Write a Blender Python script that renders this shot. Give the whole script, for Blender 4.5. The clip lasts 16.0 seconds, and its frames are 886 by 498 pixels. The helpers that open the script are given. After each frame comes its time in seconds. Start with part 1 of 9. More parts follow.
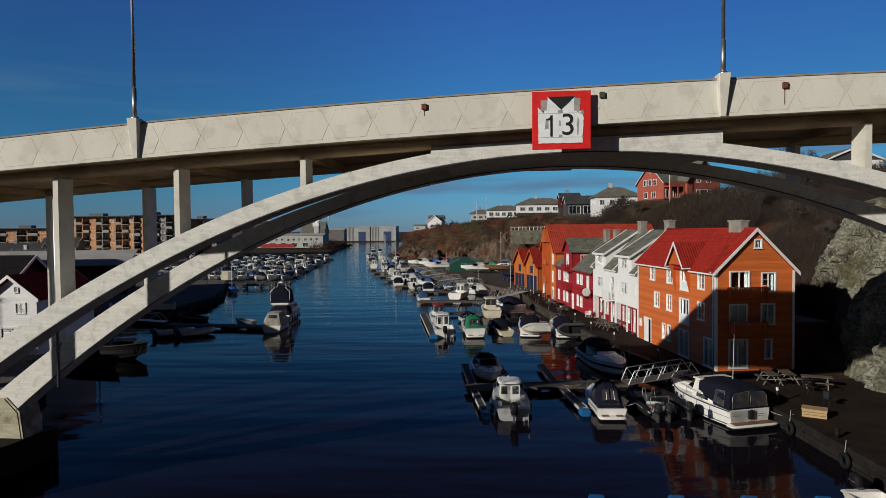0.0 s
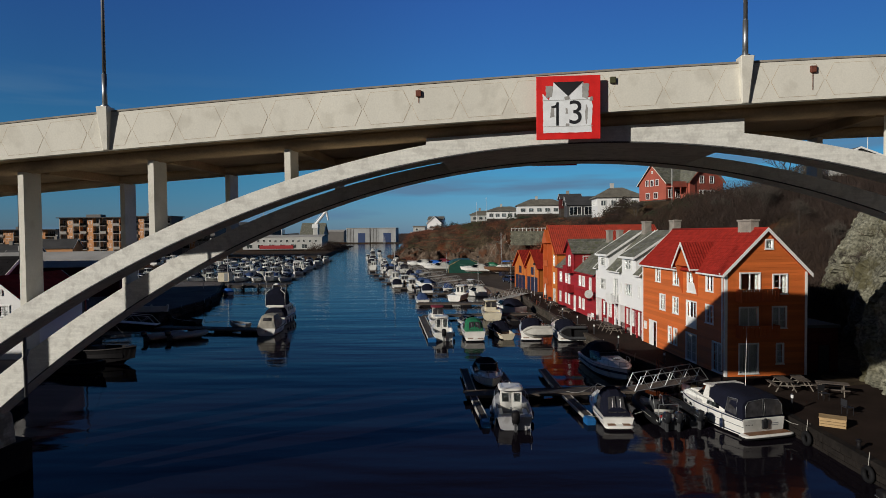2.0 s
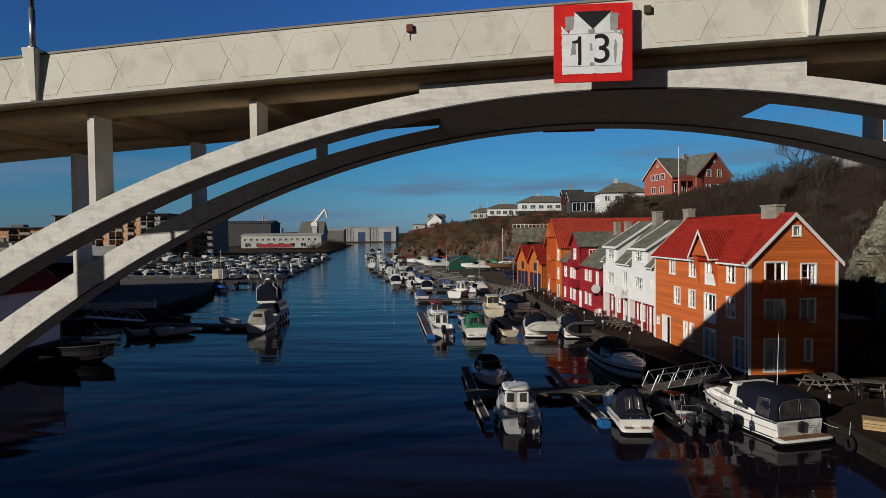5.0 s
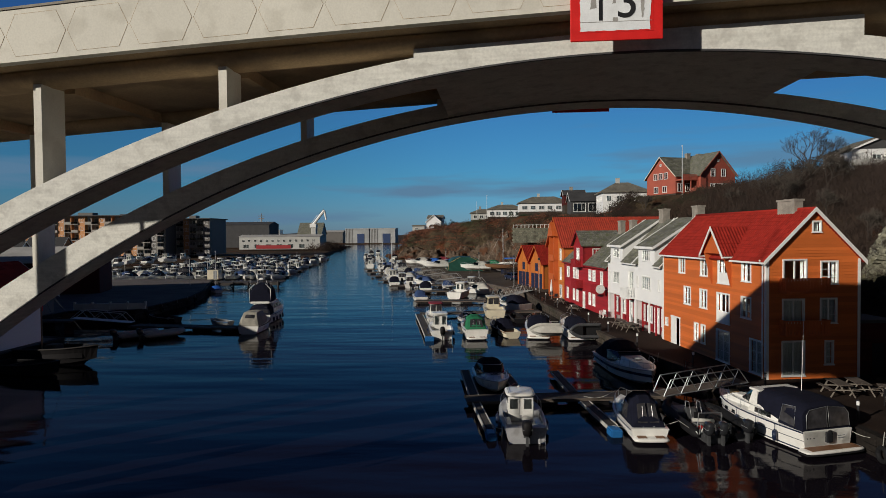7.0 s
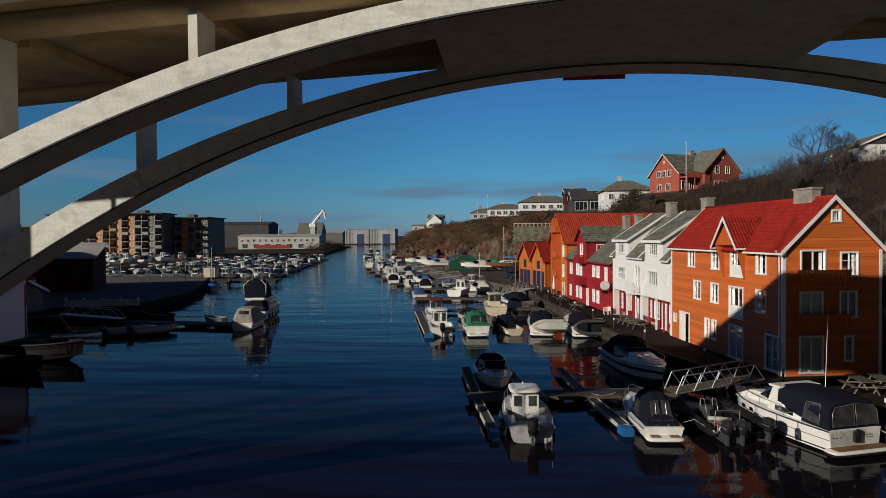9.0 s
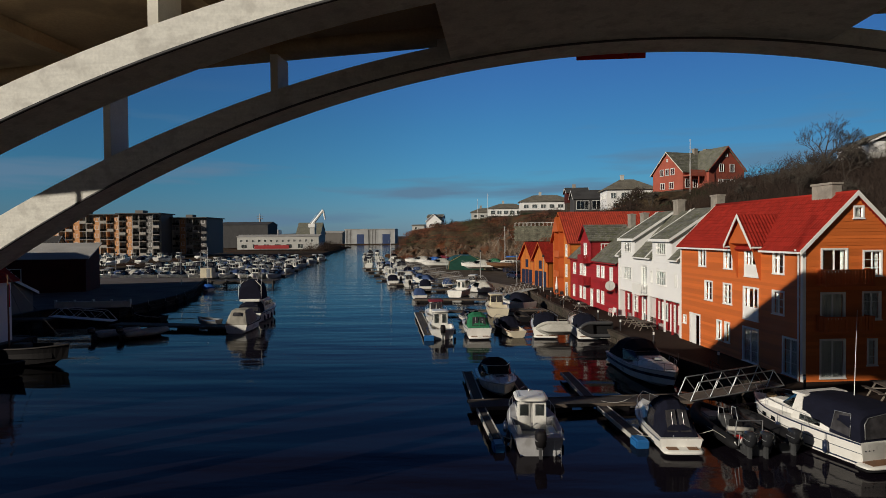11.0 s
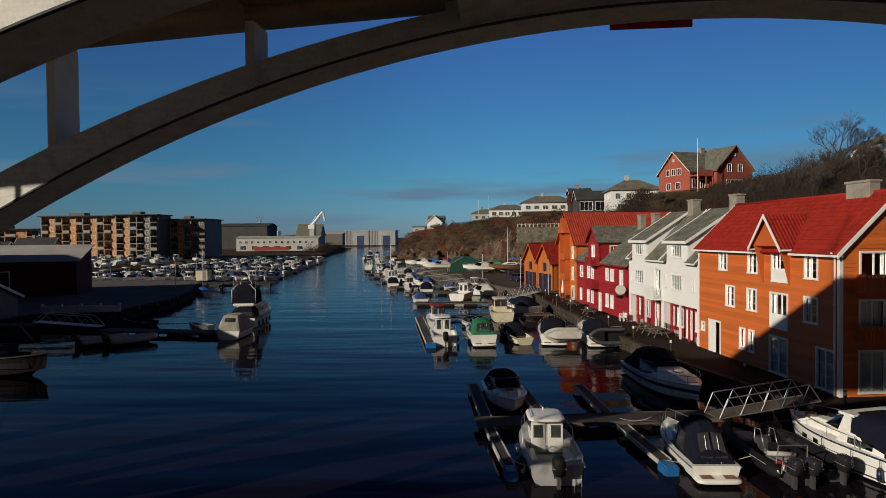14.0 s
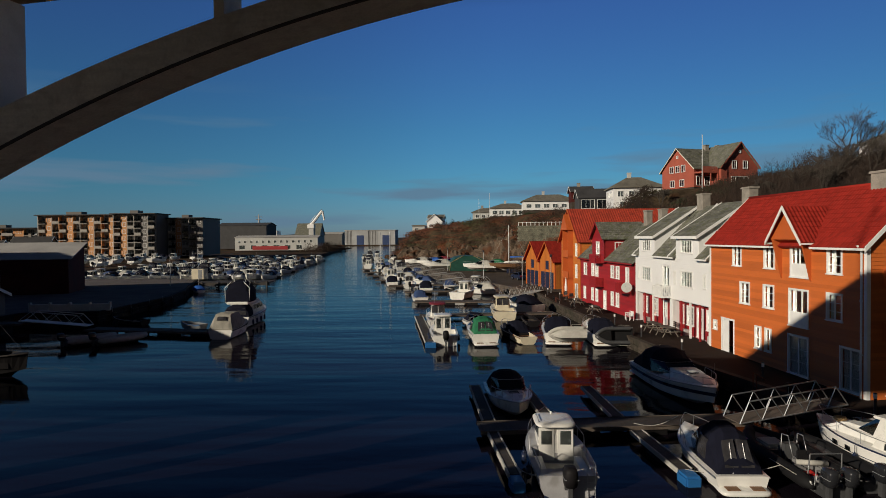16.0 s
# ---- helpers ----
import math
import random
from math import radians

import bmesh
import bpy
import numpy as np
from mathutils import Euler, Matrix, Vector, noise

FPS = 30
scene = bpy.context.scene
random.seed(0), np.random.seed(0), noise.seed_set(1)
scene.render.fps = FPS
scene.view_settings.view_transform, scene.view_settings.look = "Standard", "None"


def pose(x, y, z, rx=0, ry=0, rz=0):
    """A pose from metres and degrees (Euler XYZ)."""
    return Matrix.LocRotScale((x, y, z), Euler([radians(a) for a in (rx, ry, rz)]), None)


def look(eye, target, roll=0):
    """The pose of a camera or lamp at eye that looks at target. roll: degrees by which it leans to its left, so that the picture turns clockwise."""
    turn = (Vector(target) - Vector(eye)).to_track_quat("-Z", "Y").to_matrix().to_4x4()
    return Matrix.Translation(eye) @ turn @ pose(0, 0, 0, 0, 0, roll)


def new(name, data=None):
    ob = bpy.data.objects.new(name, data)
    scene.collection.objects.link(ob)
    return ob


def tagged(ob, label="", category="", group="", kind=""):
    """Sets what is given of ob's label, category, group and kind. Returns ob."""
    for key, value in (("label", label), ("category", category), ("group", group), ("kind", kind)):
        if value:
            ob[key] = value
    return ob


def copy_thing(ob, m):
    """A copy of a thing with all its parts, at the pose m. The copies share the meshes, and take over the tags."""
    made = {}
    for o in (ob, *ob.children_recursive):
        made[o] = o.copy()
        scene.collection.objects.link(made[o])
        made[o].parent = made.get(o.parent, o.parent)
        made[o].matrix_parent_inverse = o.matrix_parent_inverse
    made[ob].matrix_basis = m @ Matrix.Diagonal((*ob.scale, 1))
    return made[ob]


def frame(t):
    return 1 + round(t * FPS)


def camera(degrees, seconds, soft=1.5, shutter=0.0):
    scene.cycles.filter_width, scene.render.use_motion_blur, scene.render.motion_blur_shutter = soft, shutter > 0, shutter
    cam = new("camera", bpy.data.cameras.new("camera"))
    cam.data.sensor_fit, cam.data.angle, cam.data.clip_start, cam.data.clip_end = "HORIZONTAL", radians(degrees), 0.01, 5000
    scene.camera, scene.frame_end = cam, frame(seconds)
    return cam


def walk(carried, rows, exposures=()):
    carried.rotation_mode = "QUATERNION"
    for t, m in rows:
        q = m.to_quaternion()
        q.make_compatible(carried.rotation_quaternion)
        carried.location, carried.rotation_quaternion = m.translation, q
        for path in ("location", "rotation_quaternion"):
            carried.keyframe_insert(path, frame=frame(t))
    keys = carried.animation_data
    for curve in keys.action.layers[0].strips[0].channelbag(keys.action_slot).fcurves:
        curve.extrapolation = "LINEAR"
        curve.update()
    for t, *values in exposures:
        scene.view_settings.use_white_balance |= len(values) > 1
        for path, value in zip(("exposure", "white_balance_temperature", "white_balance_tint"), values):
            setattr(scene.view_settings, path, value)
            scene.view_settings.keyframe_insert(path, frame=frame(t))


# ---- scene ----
cam = camera(71.5, 16.0, soft=0.3)
PATH = [
    (0, (0.484, 0.233, 11.501), (0.409, 2.23, 11.441), -0.5),
    (0.5, (0.497, 0.532, 11.457), (0.422, 2.53, 11.398), -0.5),
    (1, (0.508, 0.972, 11.455), (0.432, 2.97, 11.397), -0.6),
    (1.5, (0.52, 1.451, 11.452), (0.445, 3.449, 11.395), -0.5),
    (2, (0.541, 2.004, 11.378), (0.466, 4.001, 11.323), -0.5),
    (2.5, (0.562, 2.549, 11.158), (0.486, 4.547, 11.104), -0.5),
    (3, (0.525, 3.136, 10.936), (0.45, 5.134, 10.883), -0.6),
    (3.5, (0.531, 3.716, 10.798), (0.455, 5.714, 10.746), -0.5),
    (4, (0.533, 4.377, 10.665), (0.456, 6.375, 10.613), -0.5),
    (4.2, (0.515, 4.604, 10.642), (0.438, 6.602, 10.585), -0.6),
    (6.5, (0.489, 7.188, 10.091), (0.413, 9.186, 10.041), -0.4),
    (7, (0.452, 7.762, 10.063), (0.377, 9.76, 10.014), -0.5),
    (7.5, (0.451, 8.243, 9.896), (0.376, 10.241, 9.847), -0.5),
    (8, (0.457, 8.687, 9.667), (0.381, 10.685, 9.62), -0.4),
    (8.5, (0.424, 9.127, 9.494), (0.347, 11.125, 9.449), -0.5),
    (9, (0.373, 9.606, 9.336), (0.298, 11.604, 9.291), -0.4),
    (11.5, (0.216, 11.993, 9.215), (0.141, 13.991, 9.171), -0.5),
    (12, (0.133, 12.493, 9.197), (0.058, 14.492, 9.154), -0.4),
    (12.5, (0.049, 12.947, 9.198), (-0.025, 14.946, 9.155), -0.4),
    (13, (-0.004, 13.389, 9.209), (-0.079, 15.387, 9.166), -0.3),
    (13.5, (-0.019, 13.826, 9.239), (-0.095, 15.824, 9.199), -0.5),
    (14, (-0.034, 14.309, 9.257), (-0.11, 16.307, 9.217), -0.5),
    (14.5, (-0.087, 14.817, 9.247), (-0.161, 16.815, 9.206), -0.4),
    (15, (-0.154, 15.23, 9.159), (-0.229, 17.228, 9.118), -0.3),
    (15.5, (-0.165, 15.709, 9.012), (-0.24, 17.707, 8.97), -0.3),
    (16, (-0.122, 16.283, 8.872), (-0.198, 18.281, 8.832), -0.5),
]
walk(cam, [(t, look(eye, target, roll)) for t, eye, target, roll in PATH],
     ((0.0, -0.06, 6150, 10), (8.5, -0.06, 6420, 10), (16.0, -0.06, 6880, 10)))

# ---- light ----
SUN_AZ, SUN_EL = radians(51.4), radians(19.0)
sun = new("sun", bpy.data.lights.new("sun", "SUN"))
sun.data.energy, sun.data.angle, sun.data.color = 3.95, radians(0.6), (1.0, 0.915, 0.785)
sun_dir = Vector((-math.sin(SUN_AZ) * math.cos(SUN_EL), -math.cos(SUN_AZ) * math.cos(SUN_EL), math.sin(SUN_EL)))
sun.matrix_world = look(sun_dir * 200, (0, 0, 0))

world = bpy.data.worlds.new("sky")
scene.world = world
world.use_nodes = True
wn, wl = world.node_tree.nodes, world.node_tree.links
sky = wn.new("ShaderNodeTexSky")
sky.sky_type, sky.sun_disc = "NISHITA", False
sky.sun_elevation, sky.sun_rotation = SUN_EL, math.pi + SUN_AZ
sky.air_density, sky.dust_density, sky.ozone_density = 1.0, 0.3, 2.2
# faint streaks of cloud low over the sea
coord = wn.new("ShaderNodeTexCoord")
stretch = wn.new("ShaderNodeMapping")
stretch.inputs["Scale"].default_value = (1.5, 1.5, 15.0)
cloud = wn.new("ShaderNodeTexNoise")
cloud.inputs["Scale"].default_value, cloud.inputs["Detail"].default_value = 1.6, 4.0
ramp = wn.new("ShaderNodeMapRange")
ramp.inputs["From Min"].default_value, ramp.inputs["From Max"].default_value = 0.52, 0.64
ramp.inputs["To Max"].default_value = 0.85
low = wn.new("ShaderNodeSeparateXYZ")
band = wn.new("ShaderNodeMapRange")
band.inputs["From Min"].default_value, band.inputs["From Max"].default_value = 0.24, 0.08
cover = wn.new("ShaderNodeMath")
cover.operation = "MULTIPLY"
streak = wn.new("ShaderNodeMixRGB")
streak.inputs["Color2"].default_value = (1.65, 3.05, 4.7, 1)
wl.new(coord.outputs["Generated"], stretch.inputs["Vector"])
wl.new(stretch.outputs[0], cloud.inputs["Vector"])
wl.new(cloud.outputs[0], ramp.inputs[0])
wl.new(coord.outputs["Generated"], low.inputs[0])
wl.new(low.outputs["Z"], band.inputs[0])
wl.new(ramp.outputs[0], cover.inputs[0])
wl.new(band.outputs[0], cover.inputs[1])
wl.new(cover.outputs[0], streak.inputs[0])
# the deep clear blue of a northern winter sky
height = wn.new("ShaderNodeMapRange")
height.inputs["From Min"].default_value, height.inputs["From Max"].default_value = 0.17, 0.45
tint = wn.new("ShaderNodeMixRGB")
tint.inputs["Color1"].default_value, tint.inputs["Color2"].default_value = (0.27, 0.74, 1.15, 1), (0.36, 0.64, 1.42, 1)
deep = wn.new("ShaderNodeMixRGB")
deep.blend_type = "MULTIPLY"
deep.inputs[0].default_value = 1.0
# upper sky, out of view, darkened to cut the fill light in shade
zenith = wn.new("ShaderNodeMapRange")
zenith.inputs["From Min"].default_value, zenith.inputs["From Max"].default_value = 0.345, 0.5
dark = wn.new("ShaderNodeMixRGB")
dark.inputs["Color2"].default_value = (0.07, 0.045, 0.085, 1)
# paler, hazier air just over the horizon
haze = wn.new("ShaderNodeMapRange")
haze.inputs["From Min"].default_value, haze.inputs["From Max"].default_value = 0.0, 0.085
pale = wn.new("ShaderNodeMixRGB")
pale.inputs["Color1"].default_value = (0.38, 0.66, 1.34, 1)
wl.new(low.outputs["Z"], haze.inputs[0])
wl.new(haze.outputs[0], pale.inputs[0])
wl.new(tint.outputs[0], pale.inputs["Color2"])
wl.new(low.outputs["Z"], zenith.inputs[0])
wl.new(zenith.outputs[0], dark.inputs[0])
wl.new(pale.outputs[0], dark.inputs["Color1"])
# the dome overhead is lightened again above that band, lifting fill in shade
dome = wn.new("ShaderNodeMapRange")
dome.inputs["From Min"].default_value, dome.inputs["From Max"].default_value = 0.58, 0.82
crown = wn.new("ShaderNodeMixRGB")
crown.inputs["Color2"].default_value = (0.36, 0.27, 0.3, 1)
wl.new(low.outputs["Z"], dome.inputs[0])
wl.new(dome.outputs[0], crown.inputs[0])
wl.new(dark.outputs[0], crown.inputs["Color1"])
wl.new(low.outputs["Z"], height.inputs[0])
wl.new(height.outputs[0], tint.inputs[0])
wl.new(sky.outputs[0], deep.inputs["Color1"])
# unseen sky on the sun's side is toned down, to darken shaded walls
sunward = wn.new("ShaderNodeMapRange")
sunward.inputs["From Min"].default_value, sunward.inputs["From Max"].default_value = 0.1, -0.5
sun_side_dim = wn.new("ShaderNodeMixRGB")
sun_side_dim.inputs["Color2"].default_value = (0.1, 0.115, 0.165, 1)
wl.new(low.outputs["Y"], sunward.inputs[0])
wl.new(sunward.outputs[0], sun_side_dim.inputs[0])
wl.new(crown.outputs[0], sun_side_dim.inputs["Color1"])
wl.new(sun_side_dim.outputs[0], deep.inputs["Color2"])
# a little deeper towards the sides than over the sound
across = wn.new("ShaderNodeMath")
across.operation = "ABSOLUTE"
sides = wn.new("ShaderNodeMapRange")
sides.inputs["From Min"].default_value, sides.inputs["From Max"].default_value = 0.05, 0.55
sides.inputs["To Min"].default_value, sides.inputs["To Max"].default_value = 1.1, 0.84
even = wn.new("ShaderNodeVectorMath")
even.operation = "SCALE"
wl.new(low.outputs["X"], across.inputs[0])
wl.new(across.outputs[0], sides.inputs[0])
wl.new(deep.outputs[0], even.inputs[0])
wl.new(sides.outputs[0], even.inputs["Scale"])
wl.new(even.outputs[0], streak.inputs["Color1"])
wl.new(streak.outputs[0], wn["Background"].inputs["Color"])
wn["Background"].inputs["Strength"].default_value = 0.066


# ---- materials ----
def lin(r, g, b):
    """A linear colour from 0..255 values."""
    return tuple((c / 255 / 12.92) if c < 10.3 else ((c / 255 + 0.055) / 1.055) ** 2.4 for c in (r, g, b))


def material(name, colour, rough=0.6, metal=0.0, grain=(30, 0.12), blotch=(1.2, 0.18), bump=(40, 0.1), vary="", streak=0.0, dirt=None, spec=0.5):
    """A surface with fine grain, larger stains, slight relief and, by choice, a shade of its own for each piece."""
    m = bpy.data.materials.new(name)
    m.use_nodes = True
    n, l = m.node_tree.nodes, m.node_tree.links
    b = n["Principled BSDF"]
    b.inputs["Metallic"].default_value = metal
    b.inputs["Specular IOR Level"].default_value = spec
    pos = n.new("ShaderNodeNewGeometry")
    fine, wide = n.new("ShaderNodeTexNoise"), n.new("ShaderNodeTexNoise")
    fine.inputs["Scale"].default_value, fine.inputs["Detail"].default_value = grain[0], 3
    wide.inputs["Scale"].default_value, wide.inputs["Detail"].default_value = blotch[0], 4
    l.new(pos.outputs["Position"], fine.inputs["Vector"])
    if streak:
        mp = n.new("ShaderNodeMapping")
        mp.inputs["Scale"].default_value = (1, 1, streak)
        l.new(pos.outputs["Position"], mp.inputs["Vector"])
        l.new(mp.outputs[0], wide.inputs["Vector"])
    else:
        l.new(pos.outputs["Position"], wide.inputs["Vector"])

    def spread(source, amount):
        r = n.new("ShaderNodeMapRange")
        r.inputs["From Min"].default_value, r.inputs["From Max"].default_value = 0.3, 0.7
        r.inputs["To Min"].default_value, r.inputs["To Max"].default_value = 1 - amount, 1 + amount
        l.new(source, r.inputs[0])
        return r.outputs[0]

    def times(a, c):
        t = n.new("ShaderNodeMath")
        t.operation = "MULTIPLY"
        l.new(a, t.inputs[0])
        l.new(c, t.inputs[1])
        return t.outputs[0]

    value = times(spread(fine.outputs[0], grain[1]), spread(wide.outputs[0], blotch[1]))
    if vary:
        if vary == "object":
            rnd = n.new("ShaderNodeObjectInfo").outputs["Random"]
        else:
            rnd = pos.outputs["Random Per Island"]
        r = n.new("ShaderNodeMapRange")
        r.inputs["To Min"].default_value, r.inputs["To Max"].default_value = 0.84, 1.14
        l.new(rnd, r.inputs[0])
        value = times(value, r.outputs[0])
    hsv = n.new("ShaderNodeHueSaturation")
    hsv.inputs["Color"].default_value = (*colour, 1)
    l.new(value, hsv.inputs["Value"])
    out = hsv.outputs[0]
    if dirt:
        stain = n.new("ShaderNodeTexNoise")
        stain.inputs["Scale"].default_value, stain.inputs["Detail"].default_value = dirt[1], 6
        l.new(pos.outputs["Position"], stain.inputs["Vector"])
        r = n.new("ShaderNodeMapRange")
        r.inputs["From Min"].default_value, r.inputs["From Max"].default_value = 0.52, 0.64
        r.inputs["To Max"].default_value = dirt[2]
        l.new(stain.outputs[0], r.inputs[0])
        mix = n.new("ShaderNodeMixRGB")
        mix.inputs["Color2"].default_value = (*dirt[0], 1)
        l.new(r.outputs[0], mix.inputs[0])
        l.new(out, mix.inputs["Color1"])
        out = mix.outputs[0]
    l.new(out, b.inputs["Base Color"])
    rr = n.new("ShaderNodeMapRange")
    rr.inputs["To Min"].default_value, rr.inputs["To Max"].default_value = max(0.02, rough - 0.12), min(1, rough + 0.12)
    l.new(wide.outputs[0], rr.inputs[0])
    l.new(rr.outputs[0], b.inputs["Roughness"])
    if bump[1]:
        relief = n.new("ShaderNodeTexNoise")
        relief.inputs["Scale"].default_value, relief.inputs["Detail"].default_value = bump[0], 4
        l.new(pos.outputs["Position"], relief.inputs["Vector"])
        bp = n.new("ShaderNodeBump")
        bp.inputs["Strength"].default_value, bp.inputs["Distance"].default_value = bump[1], 0.02
        l.new(relief.outputs[0], bp.inputs["Height"])
        l.new(bp.outputs[0], b.inputs["Normal"])
    return m


def glass_material(name, tint=(0.9, 0.95, 0.95)):
    m = bpy.data.materials.new(name)
    m.use_nodes = True
    b = m.node_tree.nodes["Principled BSDF"]
    b.inputs["Base Color"].default_value = (*tint, 1)
    b.inputs["Roughness"].default_value = 0.03
    b.inputs["Transmission Weight"].default_value = 1.0
    b.inputs["IOR"].default_value = 1.45
    return m


CONCRETE = material("weathered_concrete", (0.67, 0.645, 0.565), 0.85, grain=(22, 0.05), blotch=(0.7, 0.07), bump=(18, 0.12), streak=0.25, dirt=((0.3, 0.27, 0.21), 1.4, 0.22))
CONCRETE_RIB = material("board_marked_concrete", (0.66, 0.65, 0.595), 0.85, grain=(16, 0.08), blotch=(1.4, 0.1), bump=(12, 0.25), streak=7.0, dirt=((0.3, 0.28, 0.25), 2.6, 0.3))
# warm light bounced up off the water is put into this brown
CONCRETE_BOUNCE = material("bounce_tinted_stained_concrete", (0.46, 0.33, 0.19), 0.9, grain=(14, 0.1), blotch=(0.5, 0.2), bump=(14, 0.3), dirt=((0.16, 0.11, 0.07), 0.5, 0.6))
CONCRETE_MOSSY = material("mossy_stained_concrete", (0.4, 0.375, 0.27), 0.9, grain=(14, 0.12), blotch=(1.2, 0.2), bump=(12, 0.3), streak=5.0, dirt=((0.14, 0.12, 0.075), 1.4, 0.7))
METAL = material("galvanised_steel", (0.42, 0.43, 0.44), 0.45, 0.9, grain=(60, 0.08), blotch=(2, 0.1), bump=(60, 0.03))
DARK_METAL = material("dark_metal", (0.05, 0.05, 0.055), 0.5, 0.6)
RUST = material("rusted_iron", (0.16, 0.05, 0.03), 0.85, 0.2, grain=(40, 0.3), blotch=(6, 0.3))
SIGN_RED = material("faded_red_sign_paint", lin(212, 26, 22), 0.55, grain=(40, 0.05), blotch=(3, 0.1), bump=(60, 0.03))
SIGN_WHITE = material("flaking_white_sign_paint", (0.76, 0.78, 0.79), 0.6, grain=(40, 0.05), blotch=(4, 0.08))
SIGN_GREY = material("bare_grey_sign_plate", (0.33, 0.32, 0.3), 0.5, grain=(50, 0.1), blotch=(5, 0.15))
SIGN_BLACK = material("black_sign_paint", (0.012, 0.012, 0.014), 0.5, bump=(50, 0.02))
ORANGE = material("orange_painted_boards", (0.54, 0.128, 0.024), 0.62, grain=(18, 0.06), blotch=(0.8, 0.045), bump=(30, 0.15), vary="island", streak=4.0)
ORANGE_TRIM = material("orange_painted_wood", (0.48, 0.1, 0.02), 0.6, grain=(18, 0.06), blotch=(0.8, 0.1), bump=(30, 0.12))
YELLOW = material("ochre_orange_boards", (0.5, 0.15, 0.024), 0.65, grain=(14, 0.08), blotch=(0.8, 0.07), bump=(25, 0.15), vary="island", streak=4.0)
RED = material("red_painted_boards", (0.30, 0.012, 0.016), 0.6, grain=(16, 0.07), blotch=(0.9, 0.12), bump=(28, 0.15), vary="island", streak=4.0)
DEEP_RED = material("dark_red_boards", (0.075, 0.016, 0.014), 0.85, spec=0.15, grain=(14, 0.1), blotch=(0.6, 0.2), bump=(24, 0.2), vary="island")
WHITE = material("white_painted_boards", (0.745, 0.745, 0.735), 0.55, grain=(18, 0.03), blotch=(0.5, 0.025), bump=(28, 0.06))
TRIM = material("white_trim_paint", (0.76, 0.76, 0.74), 0.5, grain=(24, 0.04), blotch=(1.5, 0.06), bump=(30, 0.06))
TILE_RED = material("red_clay_tiles", (0.275, 0.022, 0.015), 0.85, spec=0.12, grain=(20, 0.08), blotch=(1.0, 0.1), bump=(30, 0.15), vary="island")
TILE_ORANGE = material("orange_clay_tiles", (0.38, 0.043, 0.02), 0.7, grain=(20, 0.14), blotch=(1.0, 0.18), bump=(30, 0.15), vary="island")
SLATE = material("mossy_grey_slate", (0.145, 0.145, 0.12), 0.75, grain=(9, 0.4), blotch=(1.3, 0.4), bump=(20, 0.3), vary="island", dirt=((0.1, 0.11, 0.045), 2.2, 0.7))
BRICK = material("chimney_render", (0.26, 0.235, 0.2), 0.9, grain=(20, 0.15), blotch=(2, 0.2), bump=(20, 0.3))
GLASS = glass_material("window_glass")
TINTED = glass_material("tinted_boat_glass", (0.12, 0.14, 0.15))
CURTAIN = material("white_curtain", (0.6, 0.6, 0.57), 0.9, grain=(30, 0.06), blotch=(4, 0.1))
CLEAR_VINYL = material("cloudy_vinyl_window", (0.04, 0.039, 0.043), 0.16, grain=(3, 0.3), blotch=(2, 0.35), bump=(6, 0.1))
BLUE_DOOR = material("navy_painted_doors", (0.012, 0.018, 0.05), 0.55)
PLANK = material("weathered_deck_planks", (0.095, 0.075, 0.06), 0.85, grain=(26, 0.2), blotch=(1.2, 0.2), bump=(30, 0.3), vary="island")
DARK_PLANK = material("wet_dark_timber", (0.04, 0.034, 0.03), 0.8, grain=(26, 0.2), blotch=(1.5, 0.25), bump=(30, 0.3), vary="island")
BLEACHED = material("bleached_grey_timber", (0.19, 0.165, 0.135), 0.85, grain=(26, 0.15), blotch=(2, 0.15), bump=(30, 0.2))
NEW_WOOD = material("pale_new_timber", (0.4, 0.27, 0.13), 0.8, grain=(26, 0.12), blotch=(2, 0.15), bump=(30, 0.2))
FLOAT_BLUE = material("blue_plastic_float", (0.015, 0.12, 0.33), 0.45, grain=(30, 0.06), blotch=(3, 0.12))
GELCOAT = material("white_gelcoat", (0.74, 0.73, 0.685), 0.3, grain=(30, 0.03), blotch=(1.6, 0.06), bump=(10, 0.02), dirt=((0.45, 0.42, 0.33), 1.5, 0.16))
CREAM = material("cream_gelcoat", (0.62, 0.56, 0.42), 0.35, grain=(30, 0.04), blotch=(1.6, 0.08), bump=(10, 0.02))
# white gelcoat greyed, so the colour holds the bridge's shadow
SHADOW_GREY = material("shadow_grey_gelcoat", (0.36, 0.36, 0.37), 0.5, grain=(30, 0.06), blotch=(1.6, 0.15), bump=(10, 0.02), dirt=((0.16, 0.15, 0.13), 1.5, 0.4))
GREY_HULL = material("grey_gelcoat", (0.22, 0.23, 0.24), 0.4, grain=(30, 0.05), blotch=(2, 0.12))
NAVY = material("navy_gelcoat", (0.012, 0.02, 0.05), 0.3)
BLACK_HULL = material("black_painted_hull", (0.009, 0.008, 0.009), 0.65, spec=0.2)
CANVAS_DARK = material("dark_blue_canvas", (0.008, 0.009, 0.0185), 0.95, spec=0.12, grain=(60, 0.1), blotch=(3, 0.15), bump=(50, 0.2))
CANVAS_GREEN = material("green_canvas", (0.01, 0.14, 0.06), 0.75, grain=(60, 0.1), blotch=(3, 0.15), bump=(50, 0.2))
CANVAS_RED = material("wine_red_canvas", (0.19, 0.015, 0.03), 0.8, grain=(60, 0.1), blotch=(3, 0.15), bump=(50, 0.2))
CANVAS_BLUE = material("blue_canvas", (0.01, 0.1, 0.42), 0.75, grain=(60, 0.1), blotch=(3, 0.15), bump=(50, 0.2))
